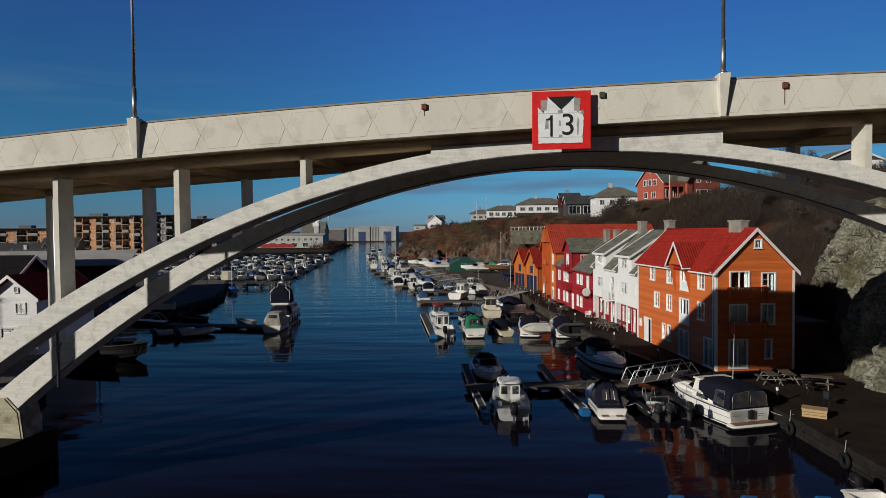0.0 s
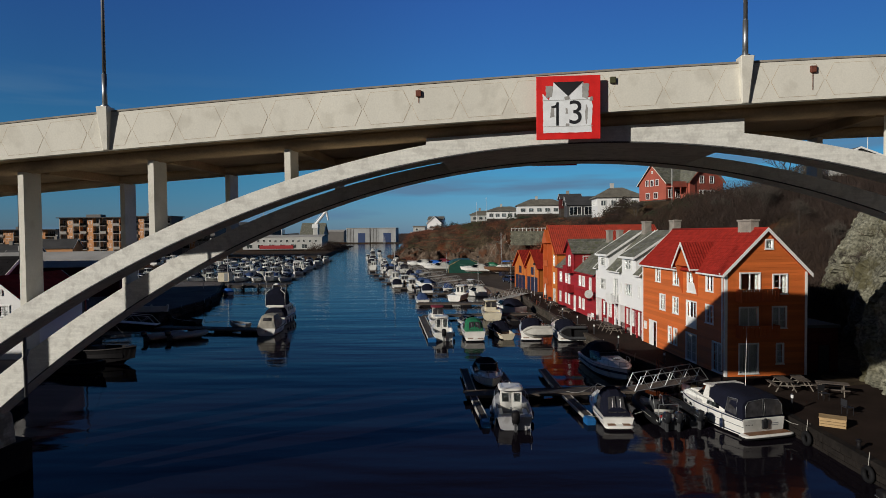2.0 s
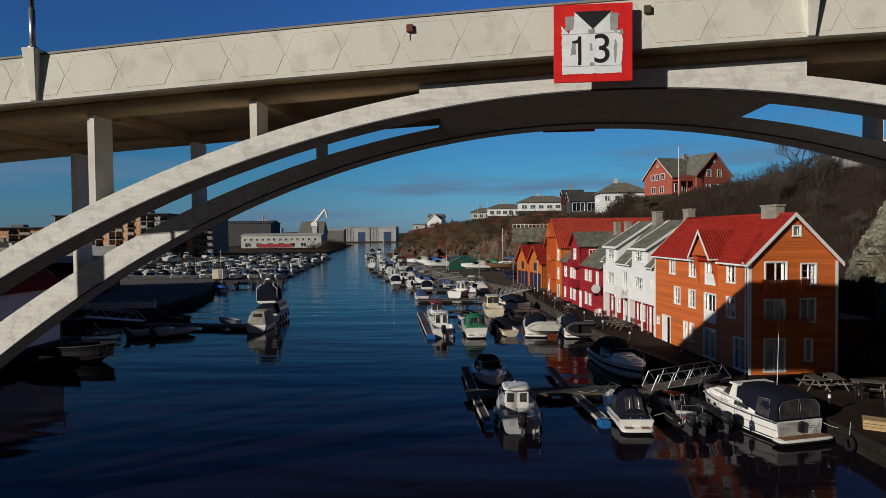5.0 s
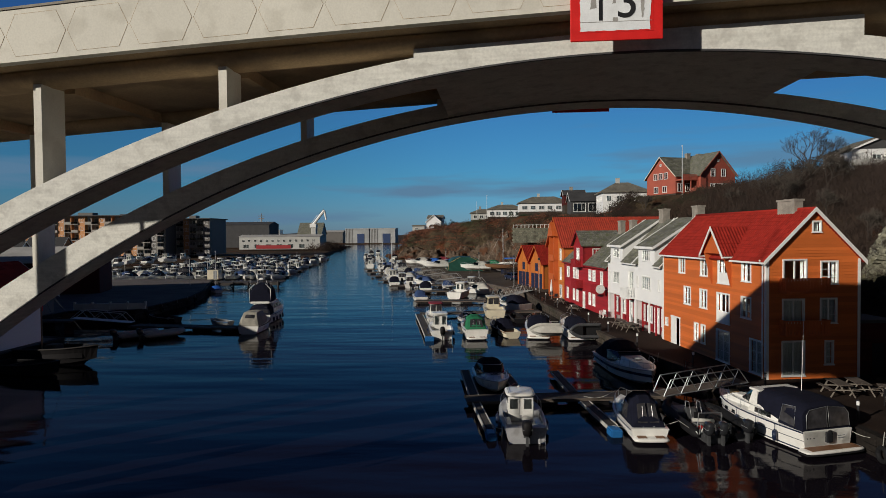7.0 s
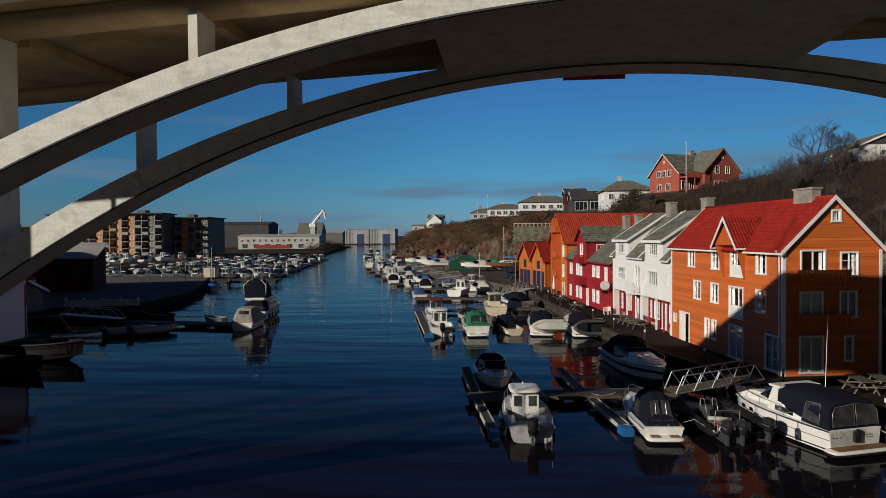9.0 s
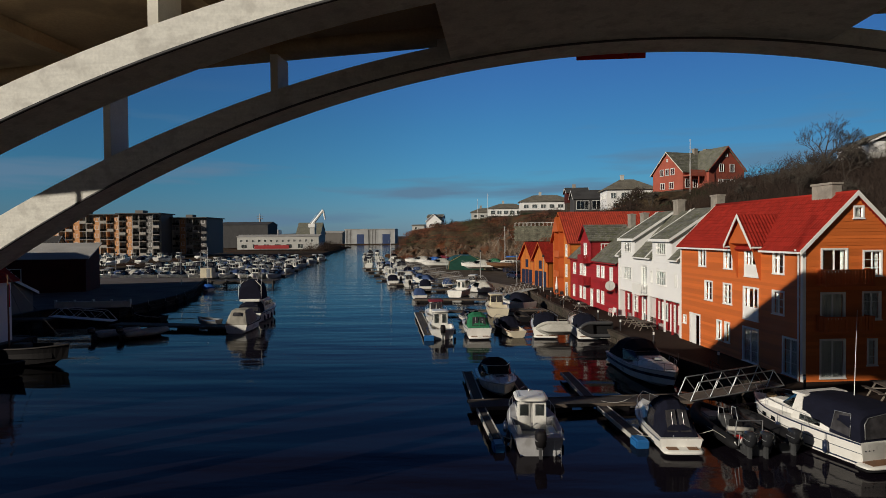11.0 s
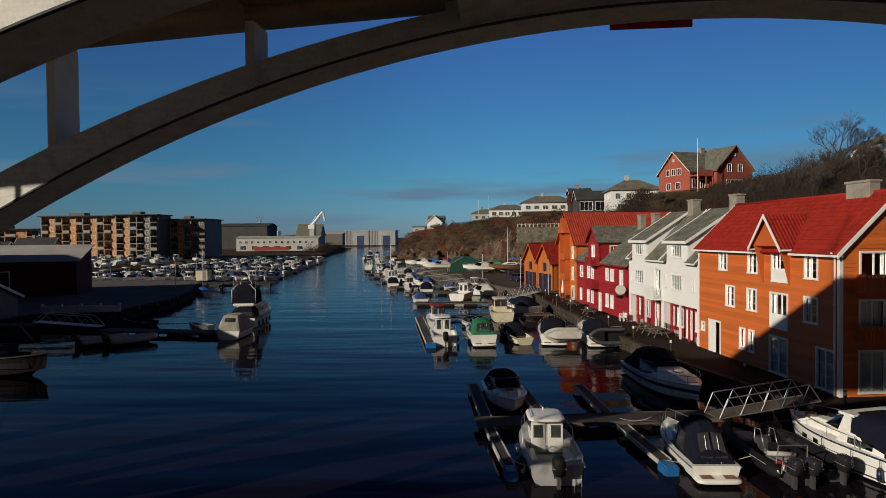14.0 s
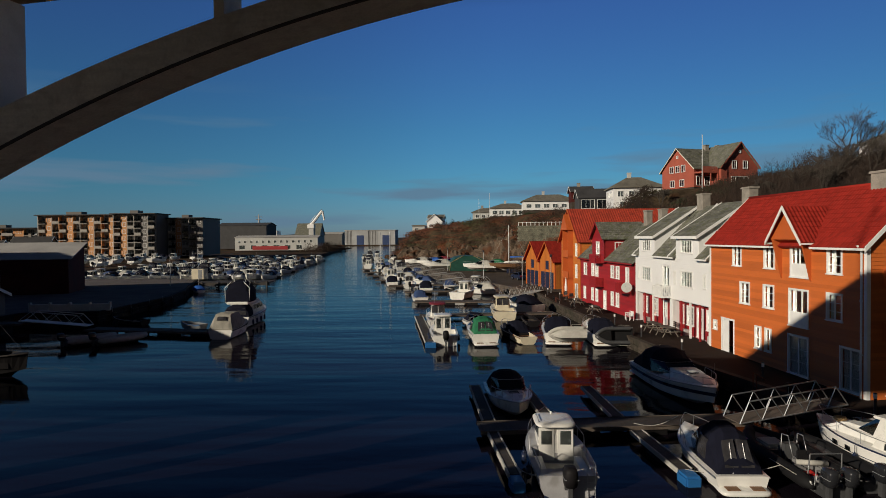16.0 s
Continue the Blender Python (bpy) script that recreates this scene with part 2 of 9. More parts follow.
CANVAS_MID = material("faded_blue_canvas", (0.025, 0.055, 0.15), 0.8, grain=(60, 0.1), blotch=(3, 0.15), bump=(50, 0.2))
CANVAS_DULL = material("dull_grey_canvas", (0.27, 0.255, 0.215), 0.85, grain=(60, 0.1), blotch=(2, 0.2), bump=(40, 0.25))
CANVAS_GREY = material("pale_grey_canvas", (0.42, 0.41, 0.37), 0.8, grain=(60, 0.08), blotch=(3, 0.12), bump=(50, 0.2))
TARP = material("dark_green_tarpaulin", (0.012, 0.07, 0.05), 0.5, grain=(20, 0.12), blotch=(1.5, 0.2), bump=(3, 0.5))
RUBBER = material("black_rubber", (0.007, 0.007, 0.008), 0.8, spec=0.25)
TEAK = material("teak_wood", (0.17, 0.08, 0.035), 0.6, grain=(30, 0.15), blotch=(3, 0.15))
ASPHALT = material("worn_asphalt", (0.085, 0.068, 0.056), 0.95, spec=0.06, grain=(40, 0.2), blotch=(0.3, 0.25), bump=(60, 0.4))
GREY_PAVING = material("worn_grey_paving", (0.125, 0.112, 0.108), 0.95, spec=0.06, grain=(40, 0.2), blotch=(0.3, 0.25), bump=(60, 0.4))
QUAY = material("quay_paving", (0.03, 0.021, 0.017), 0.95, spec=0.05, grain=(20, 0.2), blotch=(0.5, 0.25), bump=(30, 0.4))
STONE = material("grey_quay_stone", (0.062, 0.05, 0.04), 0.9, spec=0.2, grain=(10, 0.2), blotch=(1.5, 0.3), bump=(9, 0.6), vary="island", dirt=((0.03, 0.03, 0.02), 0.7, 0.7))
ROCK = material("lichened_cliff_rock", (0.155, 0.15, 0.112), 0.95, grain=(5, 0.6), blotch=(0.7, 0.45), bump=(4, 1.0), streak=0.35, dirt=((0.075, 0.066, 0.03), 0.5, 0.75), spec=0.15)
# stone coloured near black, standing in for deep shade along the banks
SHADE_STONE = material("shade_darkened_stone", (0.019, 0.016, 0.014), 0.85, spec=0.12, grain=(10, 0.3), blotch=(1.5, 0.3), bump=(9, 0.6), vary="island")
APT_BROWN = material("pale_grey_balcony", (0.3, 0.28, 0.25), 0.7, blotch=(0.2, 0.1))
ENGINE = material("charcoal_moulding", (0.055, 0.057, 0.06), 0.45)
COWLING = material("polished_black_cowling", (0.02, 0.021, 0.024), 0.16, bump=(20, 0.0))
SEAT_GREY = material("grey_vinyl_upholstery", (0.2, 0.2, 0.2), 0.5)
WALL_STONE = material("pale_dry_stone", (0.15, 0.147, 0.108), 0.9, grain=(6, 0.4), blotch=(1.0, 0.4), bump=(9, 0.6), vary="island")
ROCK_BROWN = material("russet_stained_rock", (0.1, 0.074, 0.054), 0.95, grain=(3, 0.5), blotch=(0.5, 0.5), bump=(3, 1.0), streak=0.3, dirt=((0.09, 0.035, 0.016), 0.35, 0.8), spec=0.1)
OLIVE = material("olive_winter_grass", (0.062, 0.062, 0.026), 0.95, vary="island", bump=(30, 0))
ROOF_STONE = material("weathered_grey_brown_roof", (0.15, 0.138, 0.11), 0.85, grain=(3, 0.25), blotch=(0.6, 0.25))
GROUND = material("winter_grass_and_soil", (0.055, 0.04, 0.024), 1.0, spec=0.1, grain=(2.2, 0.5), blotch=(0.25, 0.5), bump=(2.5, 1.0), dirt=((0.10, 0.034, 0.014), 0.12, 0.9))
TWIG_BROWN = material("bare_brown_twigs", (0.047, 0.027, 0.017), 0.95, vary="island", bump=(30, 0))
THICKET = material("dark_thicket_twigs", (0.034, 0.021, 0.015), 0.95, vary="island", bump=(30, 0))
TWIG_RED = material("russet_bracken", (0.17, 0.062, 0.033), 0.95, vary="island", bump=(30, 0))
EVERGREEN = material("evergreen_foliage", (0.03, 0.042, 0.018), 0.9, vary="island", bump=(30, 0))
BARK = material("dark_bark", (0.055, 0.045, 0.036), 0.95, grain=(30, 0.2), bump=(20, 0.4))
BRICK_RED = material("red_brick_render", (0.34, 0.08, 0.05), 0.85, grain=(12, 0.1), blotch=(0.6, 0.15), bump=(14, 0.3))
APT_ORANGE = material("orange_cladding", (0.5, 0.235, 0.09), 0.7, blotch=(0.2, 0.1))
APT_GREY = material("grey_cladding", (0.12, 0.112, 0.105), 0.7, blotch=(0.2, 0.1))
HALL_GREY = material("weathered_grey_cladding", (0.36, 0.37, 0.37), 0.7, blotch=(0.1, 0.2))
APT_PALE = material("pale_render", (0.42, 0.42, 0.4), 0.8, blotch=(0.2, 0.1))
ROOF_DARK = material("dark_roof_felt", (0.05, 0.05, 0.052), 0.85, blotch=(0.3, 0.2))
SHEET = material("grey_sheet_roofing", (0.4, 0.39, 0.37), 0.8, 0.0, spec=0.2, blotch=(0.3, 0.15))
SHUTTER_BLUE = material("blue_shutter", (0.02, 0.045, 0.13), 0.6)

WATER = bpy.data.materials.new("harbour_water")
WATER.use_nodes = True
wnod, wlnk = WATER.node_tree.nodes, WATER.node_tree.links
wb = wnod["Principled BSDF"]
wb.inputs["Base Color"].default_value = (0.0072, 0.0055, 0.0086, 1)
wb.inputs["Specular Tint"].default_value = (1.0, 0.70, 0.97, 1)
wb.inputs["Roughness"].default_value = 0.06
wb.inputs["IOR"].default_value = 1.33
wb.inputs["Specular IOR Level"].default_value = 0.078
wpos = wnod.new("ShaderNodeNewGeometry")
chop, swell = wnod.new("ShaderNodeTexNoise"), wnod.new("ShaderNodeTexNoise")
wmap, wmap2 = wnod.new("ShaderNodeMapping"), wnod.new("ShaderNodeMapping")
wmap.inputs["Scale"].default_value, wmap2.inputs["Scale"].default_value = (0.55, 1.3, 1), (0.12, 0.5, 1)
chop.inputs["Scale"].default_value, chop.inputs["Detail"].default_value = 2.2, 3
swell.inputs["Scale"].default_value, swell.inputs["Detail"].default_value = 0.5, 2
b1, b2 = wnod.new("ShaderNodeBump"), wnod.new("ShaderNodeBump")
b1.inputs["Strength"].default_value, b1.inputs["Distance"].default_value = 0.12, 0.05
b2.inputs["Strength"].default_value, b2.inputs["Distance"].default_value = 0.85, 0.14
# a light breeze ruffles the open water further out
lee = wnod.new("ShaderNodeSeparateXYZ")
breeze = wnod.new("ShaderNodeMapRange")
breeze.inputs["From Min"].default_value, breeze.inputs["From Max"].default_value = 50.0, 150.0
breeze.inputs["To Min"].default_value, breeze.inputs["To Max"].default_value = 0.09, 0.55
wlnk.new(wpos.outputs["Position"], lee.inputs[0])
wlnk.new(lee.outputs["Y"], breeze.inputs[0])
wlnk.new(breeze.outputs[0], b1.inputs["Strength"])
wlnk.new(wpos.outputs["Position"], wmap.inputs["Vector"])
wlnk.new(wpos.outputs["Position"], wmap2.inputs["Vector"])
wlnk.new(wmap.outputs[0], chop.inputs["Vector"])
wlnk.new(wmap2.outputs[0], swell.inputs["Vector"])
wlnk.new(chop.outputs[0], b1.inputs["Height"])
wlnk.new(swell.outputs[0], b2.inputs["Height"])
wlnk.new(b1.outputs[0], b2.inputs["Normal"])
wlnk.new(b2.outputs[0], wb.inputs["Normal"])


# ---- mesh helpers ----
def path_tube(bm, pts, r, n=5):
    """One unbroken tube along a list of points."""
    pts = [Vector(p) for p in pts]
    rings = []
    for i, p in enumerate(pts):
        d = (pts[min(len(pts) - 1, i + 1)] - pts[max(0, i - 1)]).normalized()
        s = d.cross(Vector((0, 0, 1))).normalized()
        u = s.cross(d)
        rings.append([p + (s * math.cos(6.2832 * k / n) + u * math.sin(6.2832 * k / n)) * r for k in range(n)])
    return loft(bm, rings)


def ring_frame(bm, x0, x1, z0, z1, t, y0, y1):
    """A rectangular frame in one piece, t wide."""
    o, i = ((x0, z0), (x1, z0), (x1, z1), (x0, z1)), ((x0 + t, z0 + t), (x1 - t, z0 + t), (x1 - t, z1 - t), (x0 + t, z1 - t))
    rows = [[bm.verts.new((p[0], y, p[1])) for p in q] for q, y in ((o, y0), (o, y1), (i, y1), (i, y0))]
    for a, b in zip(rows, rows[1:] + rows[:1]):
        for k in range(4):
            bm.faces.new((a[k], a[(k + 1) % 4], b[(k + 1) % 4], b[k]))
    return bm


def link(name, bm, mat, parent=None, label="", smooth=False):
    me = bpy.data.meshes.new(name)
    bmesh.ops.recalc_face_normals(bm, faces=bm.faces)
    if smooth:
        for f in bm.faces:
            f.smooth = True
    bm.to_mesh(me)
    bm.free()
    for mm in (mat if isinstance(mat, (list, tuple)) else [mat]):
        me.materials.append(mm)
    ob = new(name, me)
    if parent:
        ob.parent = parent
    if label:
        ob["label"] = label
    return ob


def part(name, bm, mat, parent, label="", smooth=False):
    return link(name, bm, mat, parent, label, smooth)


def thing(name, m, label, category, group="", kind=""):
    ob = new(name)
    ob.empty_display_size = 0.3
    ob.matrix_world = m
    return tagged(ob, label, category, group, kind)


def hexa(bm, c, mat=0):
    """Eight corners: bottom four round, then top four."""
    v = [bm.verts.new(p) for p in c]
    for q in ((0, 3, 2, 1), (4, 5, 6, 7), (0, 1, 5, 4), (1, 2, 6, 5), (2, 3, 7, 6), (3, 0, 4, 7)):
        bm.faces.new([v[i] for i in q]).material_index = mat


def box(bm, x0, x1, y0, y1, z0, z1, mat=0):
    hexa(bm, [(x0, y0, z0), (x1, y0, z0), (x1, y1, z0), (x0, y1, z0), (x0, y0, z1), (x1, y0, z1), (x1, y1, z1), (x0, y1, z1)], mat)
    return bm


def boxes(*rows):
    bm = bmesh.new()
    for r in rows:
        box(bm, *r)
    return bm


def bevel(bm, w, seg=1):
    bmesh.ops.bevel(bm, geom=list(bm.edges), offset=w, segments=seg, affect="EDGES", clamp_overlap=True)
    return bm


def prism(bm, pts, axis, a, b, mat=0):
    """A polygon of (p, q) pulled along axis from a to b; for x it is (y, z), for y (x, z), for z (x, y)."""
    def place(p, t):
        return {"x": (t, p[0], p[1]), "y": (p[0], t, p[1]), "z": (p[0], p[1], t)}[axis]
    lo, hi = [bm.verts.new(place(p, a)) for p in pts], [bm.verts.new(place(p, b)) for p in pts]
    k = len(pts)
    bm.faces.new(lo[::-1]).material_index = mat
    bm.faces.new(hi).material_index = mat
    for i in range(k):
        bm.faces.new((lo[i], lo[(i + 1) % k], hi[(i + 1) % k], hi[i])).material_index = mat
    return bm


def tube(bm, a, b, r0, r1=None, n=6, mat=0):
    r1 = r0 if r1 is None else r1
    a, b = Vector(a), Vector(b)
    ax = (b - a).normalized()
    s = ax.orthogonal().normalized()
    t = ax.cross(s)
    lo = [bm.verts.new(a + (s * math.cos(6.2832 * i / n) + t * math.sin(6.2832 * i / n)) * r0) for i in range(n)]
    hi = [bm.verts.new(b + (s * math.cos(6.2832 * i / n) + t * math.sin(6.2832 * i / n)) * r1) for i in range(n)]
    for i in range(n):
        bm.faces.new((lo[i], lo[(i + 1) % n], hi[(i + 1) % n], hi[i])).material_index = mat
    bm.faces.new(lo[::-1]).material_index = mat
    bm.faces.new(hi).material_index = mat
    return bm


def tubes(*rows, n=6):
    bm = bmesh.new()
    for r in rows:
        tube(bm, *r, n=n)
    return bm


def loft(bm, rings, cap=True, close=True, mat=0):
    vs = [[bm.verts.new(p) for p in r] for r in rings]
    k = len(rings[0])
    for a, b in zip(vs, vs[1:]):
        for i in range(k if close else k - 1):
            bm.faces.new((a[i], a[(i + 1) % k], b[(i + 1) % k], b[i])).material_index = mat
    if cap:
        bm.faces.new(vs[0][::-1]).material_index = mat
        bm.faces.new(vs[-1]).material_index = mat
    return bm


# ---- the bridge: u along it, v across, from its near arch face ----
BRIDGE = pose(0, 22.53, 0, 0, 0, -3.148)


def deck_top(u):
    return 16.614 - 0.00118 * (u - 18.53) ** 2


def deck_low(u):
    return 15.617 - 0.00071 * (u - 32.53) ** 2


def arch_top(u):
    return 14.742 - 0.01433 * (u - 4.85) ** 2


def arch_low(u):
    return arch_top(u) - 0.5 - 0.00085 * (u - 4.85) ** 2


def far_low(u):
    return arch_top(u) - 0.45 - 0.0016 * (u - 4.85) ** 2


NEAR_EDGE, FAR_EDGE, RIB_W, FAR_RIB = -0.75, 7.05, 1.22, 5.55
bridge = thing("arch_bridge", BRIDGE, "weathered pale concrete arch bridge with two ribs over the water", "bridge")


def along(u0, u1, n, section):
    """Loft of the section (a list of (v, z) for a given u) from u0 to u1."""
    rings = []
    for i in range(n + 1):
        u = u0 + (u1 - u0) * i / n
        rings.append([(u, v, z) for v, z in section(u)])
    return loft(bmesh.new(), rings)


for v0, v1 in ((NEAR_EDGE, NEAR_EDGE + 0.24), (FAR_EDGE - 0.24, FAR_EDGE)):
    parapet = part("parapet", along(-30.2, 46, 94, lambda u: [(v0, deck_low(u)), (v1, deck_low(u)), (v1, deck_top(u) - 0.06), (v0, deck_top(u) - 0.06)]), CONCRETE, bridge, "cream concrete parapet with shallow hexagon panels")
    part("coping", along(-30.2, 46, 94, lambda u: [(v0 - 0.03, deck_top(u) - 0.058), (v1 + 0.03, deck_top(u) - 0.058), (v1 + 0.03, deck_top(u)), (v0 - 0.03, deck_top(u))]), BRICK, parapet)
    if v0 < 0:
        near_parapet = parapet
part("deck_slab", along(-30.2, 46, 60, lambda u: [(NEAR_EDGE + 0.245, deck_low(u) + 0.1), (0, deck_low(u) - 0.02), (6.45, deck_low(u) - 0.02), (FAR_EDGE - 0.245, deck_low(u) + 0.1), (FAR_EDGE - 0.245, deck_low(u) + 0.38), (NEAR_EDGE + 0.245, deck_low(u) + 0.38)]), CONCRETE_BOUNCE, bridge, "brown concrete deck slab with water bounce in its colour")
part("road_surface", along(-30.2, 46, 60, lambda u: [(NEAR_EDGE + 0.26, deck_low(u) + 0.39), (FAR_EDGE - 0.26, deck_low(u) + 0.39), (FAR_EDGE - 0.26, deck_low(u) + 0.45), (NEAR_EDGE + 0.26, deck_low(u) + 0.45)]), ASPHALT, bridge)
for v0 in (0.02, FAR_RIB + 0.02):
    part("edge_beam", along(-30.2, 46, 60, lambda u: [(v0 + 0.43 + 0.52 * math.cos(math.pi * k / 10), deck_low(u) - 0.025 - 0.345 * math.sin(math.pi * k / 10) ** 0.6) for k in range(11)]), CONCRETE_BOUNCE, bridge, "rounded concrete edge beam", smooth=True)
for v0 in (0.0, FAR_RIB):
    low_edge = far_low if v0 else arch_low
    rib = along(-22.8, 32.2, 90, lambda u: [(v0, low_edge(u)), (v0 + RIB_W, low_edge(u)), (v0 + RIB_W, arch_top(u)), (v0, arch_top(u))])
    part("arch_rib", rib, CONCRETE_RIB, bridge, "pale concrete arch rib with board marks")
    # closed spandrel over the crown
    part("spandrel_wall", along(-0.77, 9.43, 24, lambda u: [(v0 + 0.012, arch_top(u) - 0.06), (v0 + RIB_W - 0.012, arch_top(u) - 0.06), (v0 + RIB_W - 0.012, max(arch_top(u), deck_low(u) - 0.33) + 0.002), (v0 + 0.012, max(arch_top(u), deck_low(u) - 0.33) + 0.002)]), CONCRETE_RIB, bridge)
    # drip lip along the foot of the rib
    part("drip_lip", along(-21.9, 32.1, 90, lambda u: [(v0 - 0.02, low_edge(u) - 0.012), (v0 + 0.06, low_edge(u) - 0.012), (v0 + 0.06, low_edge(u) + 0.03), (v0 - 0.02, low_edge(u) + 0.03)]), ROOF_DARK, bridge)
    for u0 in (-20.2, -15.3, -10.43, -5.53, 14.2, 19.1, 24.0):
        u = u0 + (0.24 if v0 > 1 else 0)
        part("column", boxes((u - 0.105, u + 0.105, v0 + 0.004, v0 + 0.85, arch_top(u) - 0.25, deck_low(u) - 0.35)), CONCRETE, bridge)
    for u in (-25.1, 28.9, 33.8):
        part("column", boxes((u - 0.16, u + 0.16, v0 + 0.004, v0 + 0.85, 0.2 if u < 0 else 8.0, deck_low(u) - 0.35)), CONCRETE, bridge)
    # piers at the springing, where the rib turns down to the footing
    for side, u in ((-1, -21.8), (1, 32.0)):
        zt, zb = arch_top(u), low_edge(u)
        toe = u - side * 0.12
        bm = prism(bmesh.new(), [(u + side * 0.52, zt - 1.05), (toe, zb - 0.12), (toe - side * 0.2, 1.25), (toe - side * 0.22, -1.5), (u + side * 3.6, -1.5), (u + side * 3.6, zt - 1.2)], "y", v0 - 0.004, v0 + RIB_W + 0.004)
        pier = part("pier", bm, CONCRETE_MOSSY, bridge, "mossy stained concrete pier at the springing of the arch")
        for off in (0.02, 0.16):
            part("joint", path_tube(bmesh.new(), [(u + side * (0.52 + off), v0 - 0.006, zt - 1.05 - 0.5 * off), (toe + side * off, v0 - 0.006, zb - 0.12 - 0.6 * off), (toe - side * (0.2 - off), v0 - 0.006, 1.2)], 0.028, 4), BLACK_HULL, pier, "dark open joint")
for u in (-20.2, -15.3, -10.43, -5.53, 14.2, 19.1, 24.0):
    part("cross_beam", boxes((u - 0.15, u + 0.15, RIB_W - 0.01, FAR_RIB + 0.01, deck_low(u) - 0.33, deck_low(u) - 0.022)), CONCRETE_BOUNCE, bridge)
part("crown_slab", along(-0.4, 9.2, 14, lambda u: [(RIB_W - 0.01, arch_low(u) + 0.12), (FAR_RIB + 0.01, arch_low(u) + 0.12), (FAR_RIB + 0.01, arch_low(u) + 0.3), (RIB_W - 0.01, arch_low(u) + 0.3)]), CONCRETE_RIB, bridge)
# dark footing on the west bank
part("footing", prism(bmesh.new(), [(-31, -2), (-22.4, -1.0), (-21.2, 7.4), (-31, 9)], "z", -1.5, 1.5), SHADE_STONE, bridge, "dark masonry footing with shade in its colour")
# downpipe behind the near rib
part("downpipe", tubes(((-16.15, 1.02, 5.3), (-16.15, 1.02, deck_low(-16.15)), 0.06), ((-16.15, 1.02, 6.75), (-16.0, 1.02, 7.1), 0.05), ((-16.15, 1.02, 6.7), (-16.15, 1.02, 6.8), 0.085), n=8), METAL, bridge, "grey steel downpipe", smooth=True)
# pilasters with lamp posts
for u in (-11.52, 9.14, 29.75):
    for v, s in ((NEAR_EDGE, -1), (FAR_EDGE, 1)):
        z0, z1 = deck_low(u) - 0.01, deck_top(u) + 0.12
        bm = bmesh.new()
        hexa(bm, [(u - 0.1, v + s * 0.02, z0), (u + 0.1, v + s * 0.02, z0), (u + 0.1, v + s * 0.1, z0), (u - 0.1, v + s * 0.1, z0),
                  (u - 0.2, v - s * 0.2, z1), (u + 0.2, v - s * 0.2, z1), (u + 0.2, v + s * 0.26, z1), (u - 0.2, v + s * 0.26, z1)])
        pil = part("pilaster", bevel(bm, 0.02), CONCRETE, bridge)
        post = tubes(((u, v + s * 0.05, z1 - 0.05), (u, v + s * 0.05, z1 + 1.1), 0.085, 0.08), ((u, v + s * 0.05, z1 + 1.1), (u, v + s * 0.05, z1 + 9.0), 0.062, 0.045), ((u, v + s * 0.05, z1 - 0.02), (u, v + s * 0.05, z1 + 0.06), 0.14, 0.14), n=10)
        if s < 0:
            part("lamp_post", post, METAL, pil, "thin galvanised steel lamp post", smooth=True)
        else:
            post.free()
# hexagon panels, slightly proud
for k in range(-12, 22):
    u0 = -10.62 + 1.578 * k
    u1 = u0 + 1.578
    a, b = u0 + 0.02, u1 - 0.02
    pts = []
    for u, f in ((a, 0.5), (a + 0.24, 0.1), (b - 0.24, 0.1), (b, 0.5), (b - 0.24, 0.9), (a + 0.24, 0.9)):
        lo, hi = deck_low(u), deck_top(u) - 0.06
        pts.append((u, lo + (hi - lo) * f))
    panel = part("panel", bevel(prism(bmesh.new(), pts, "y", NEAR_EDGE - 0.004, NEAR_EDGE + 0.02), 0.003), CONCRETE, near_parapet)
    # dark joints scored round the panel
    score = bmesh.new()
    for (ua, za), (ub, zb) in zip(pts, pts[1:] + pts[:1]):
        d = Vector((ub - ua, zb - za)).normalized()
        n = Vector((-d.y, d.x)) * 0.003
        prism(score, [(ua - n.x, za - n.y), (ub - n.x, zb - n.y), (ub + n.x, zb + n.y), (ua + n.x, za + n.y)], "y", NEAR_EDGE - 0.0055, NEAR_EDGE - 0.001)
    part("joint", score, CONCRETE_BOUNCE, panel)
# rusted boxes bolted to the parapet
for u, mat in ((-0.9, RUST), (11.12, RUST), (5.19, OLIVE)):
    z = deck_top(u) - 0.35
    bm = bevel(boxes((u - 0.09, u + 0.09, NEAR_EDGE - 0.09, NEAR_EDGE - 0.01, z - 0.1, z + 0.1)), 0.015)
    part("junction_box", bm, mat, bridge, "small rusted junction box" if mat is RUST else "small mossy junction box")
    if mat is RUST:
        part("rust_run", boxes((u - 0.012, u + 0.012, NEAR_EDGE - 0.017, NEAR_EDGE - 0.0145, z - (0.3 if u < 0 else 0.62), z - 0.1)), RUST, bridge)


# ---- clearance signs ----
def text_mesh(body, size, depth=0.006):
    cu = bpy.data.curves.new("digits", "FONT")
    cu.body, cu.size, cu.extrude, cu.align_x, cu.align_y = body, size, depth, "CENTER", "CENTER"
    tmp = bpy.data.objects.new("digits", cu)
    scene.collection.objects.link(tmp)
    dg = bpy.context.evaluated_depsgraph_get()
    me = bpy.data.meshes.new_from_object(tmp.evaluated_get(dg))
    bpy.data.objects.remove(tmp)
    return me


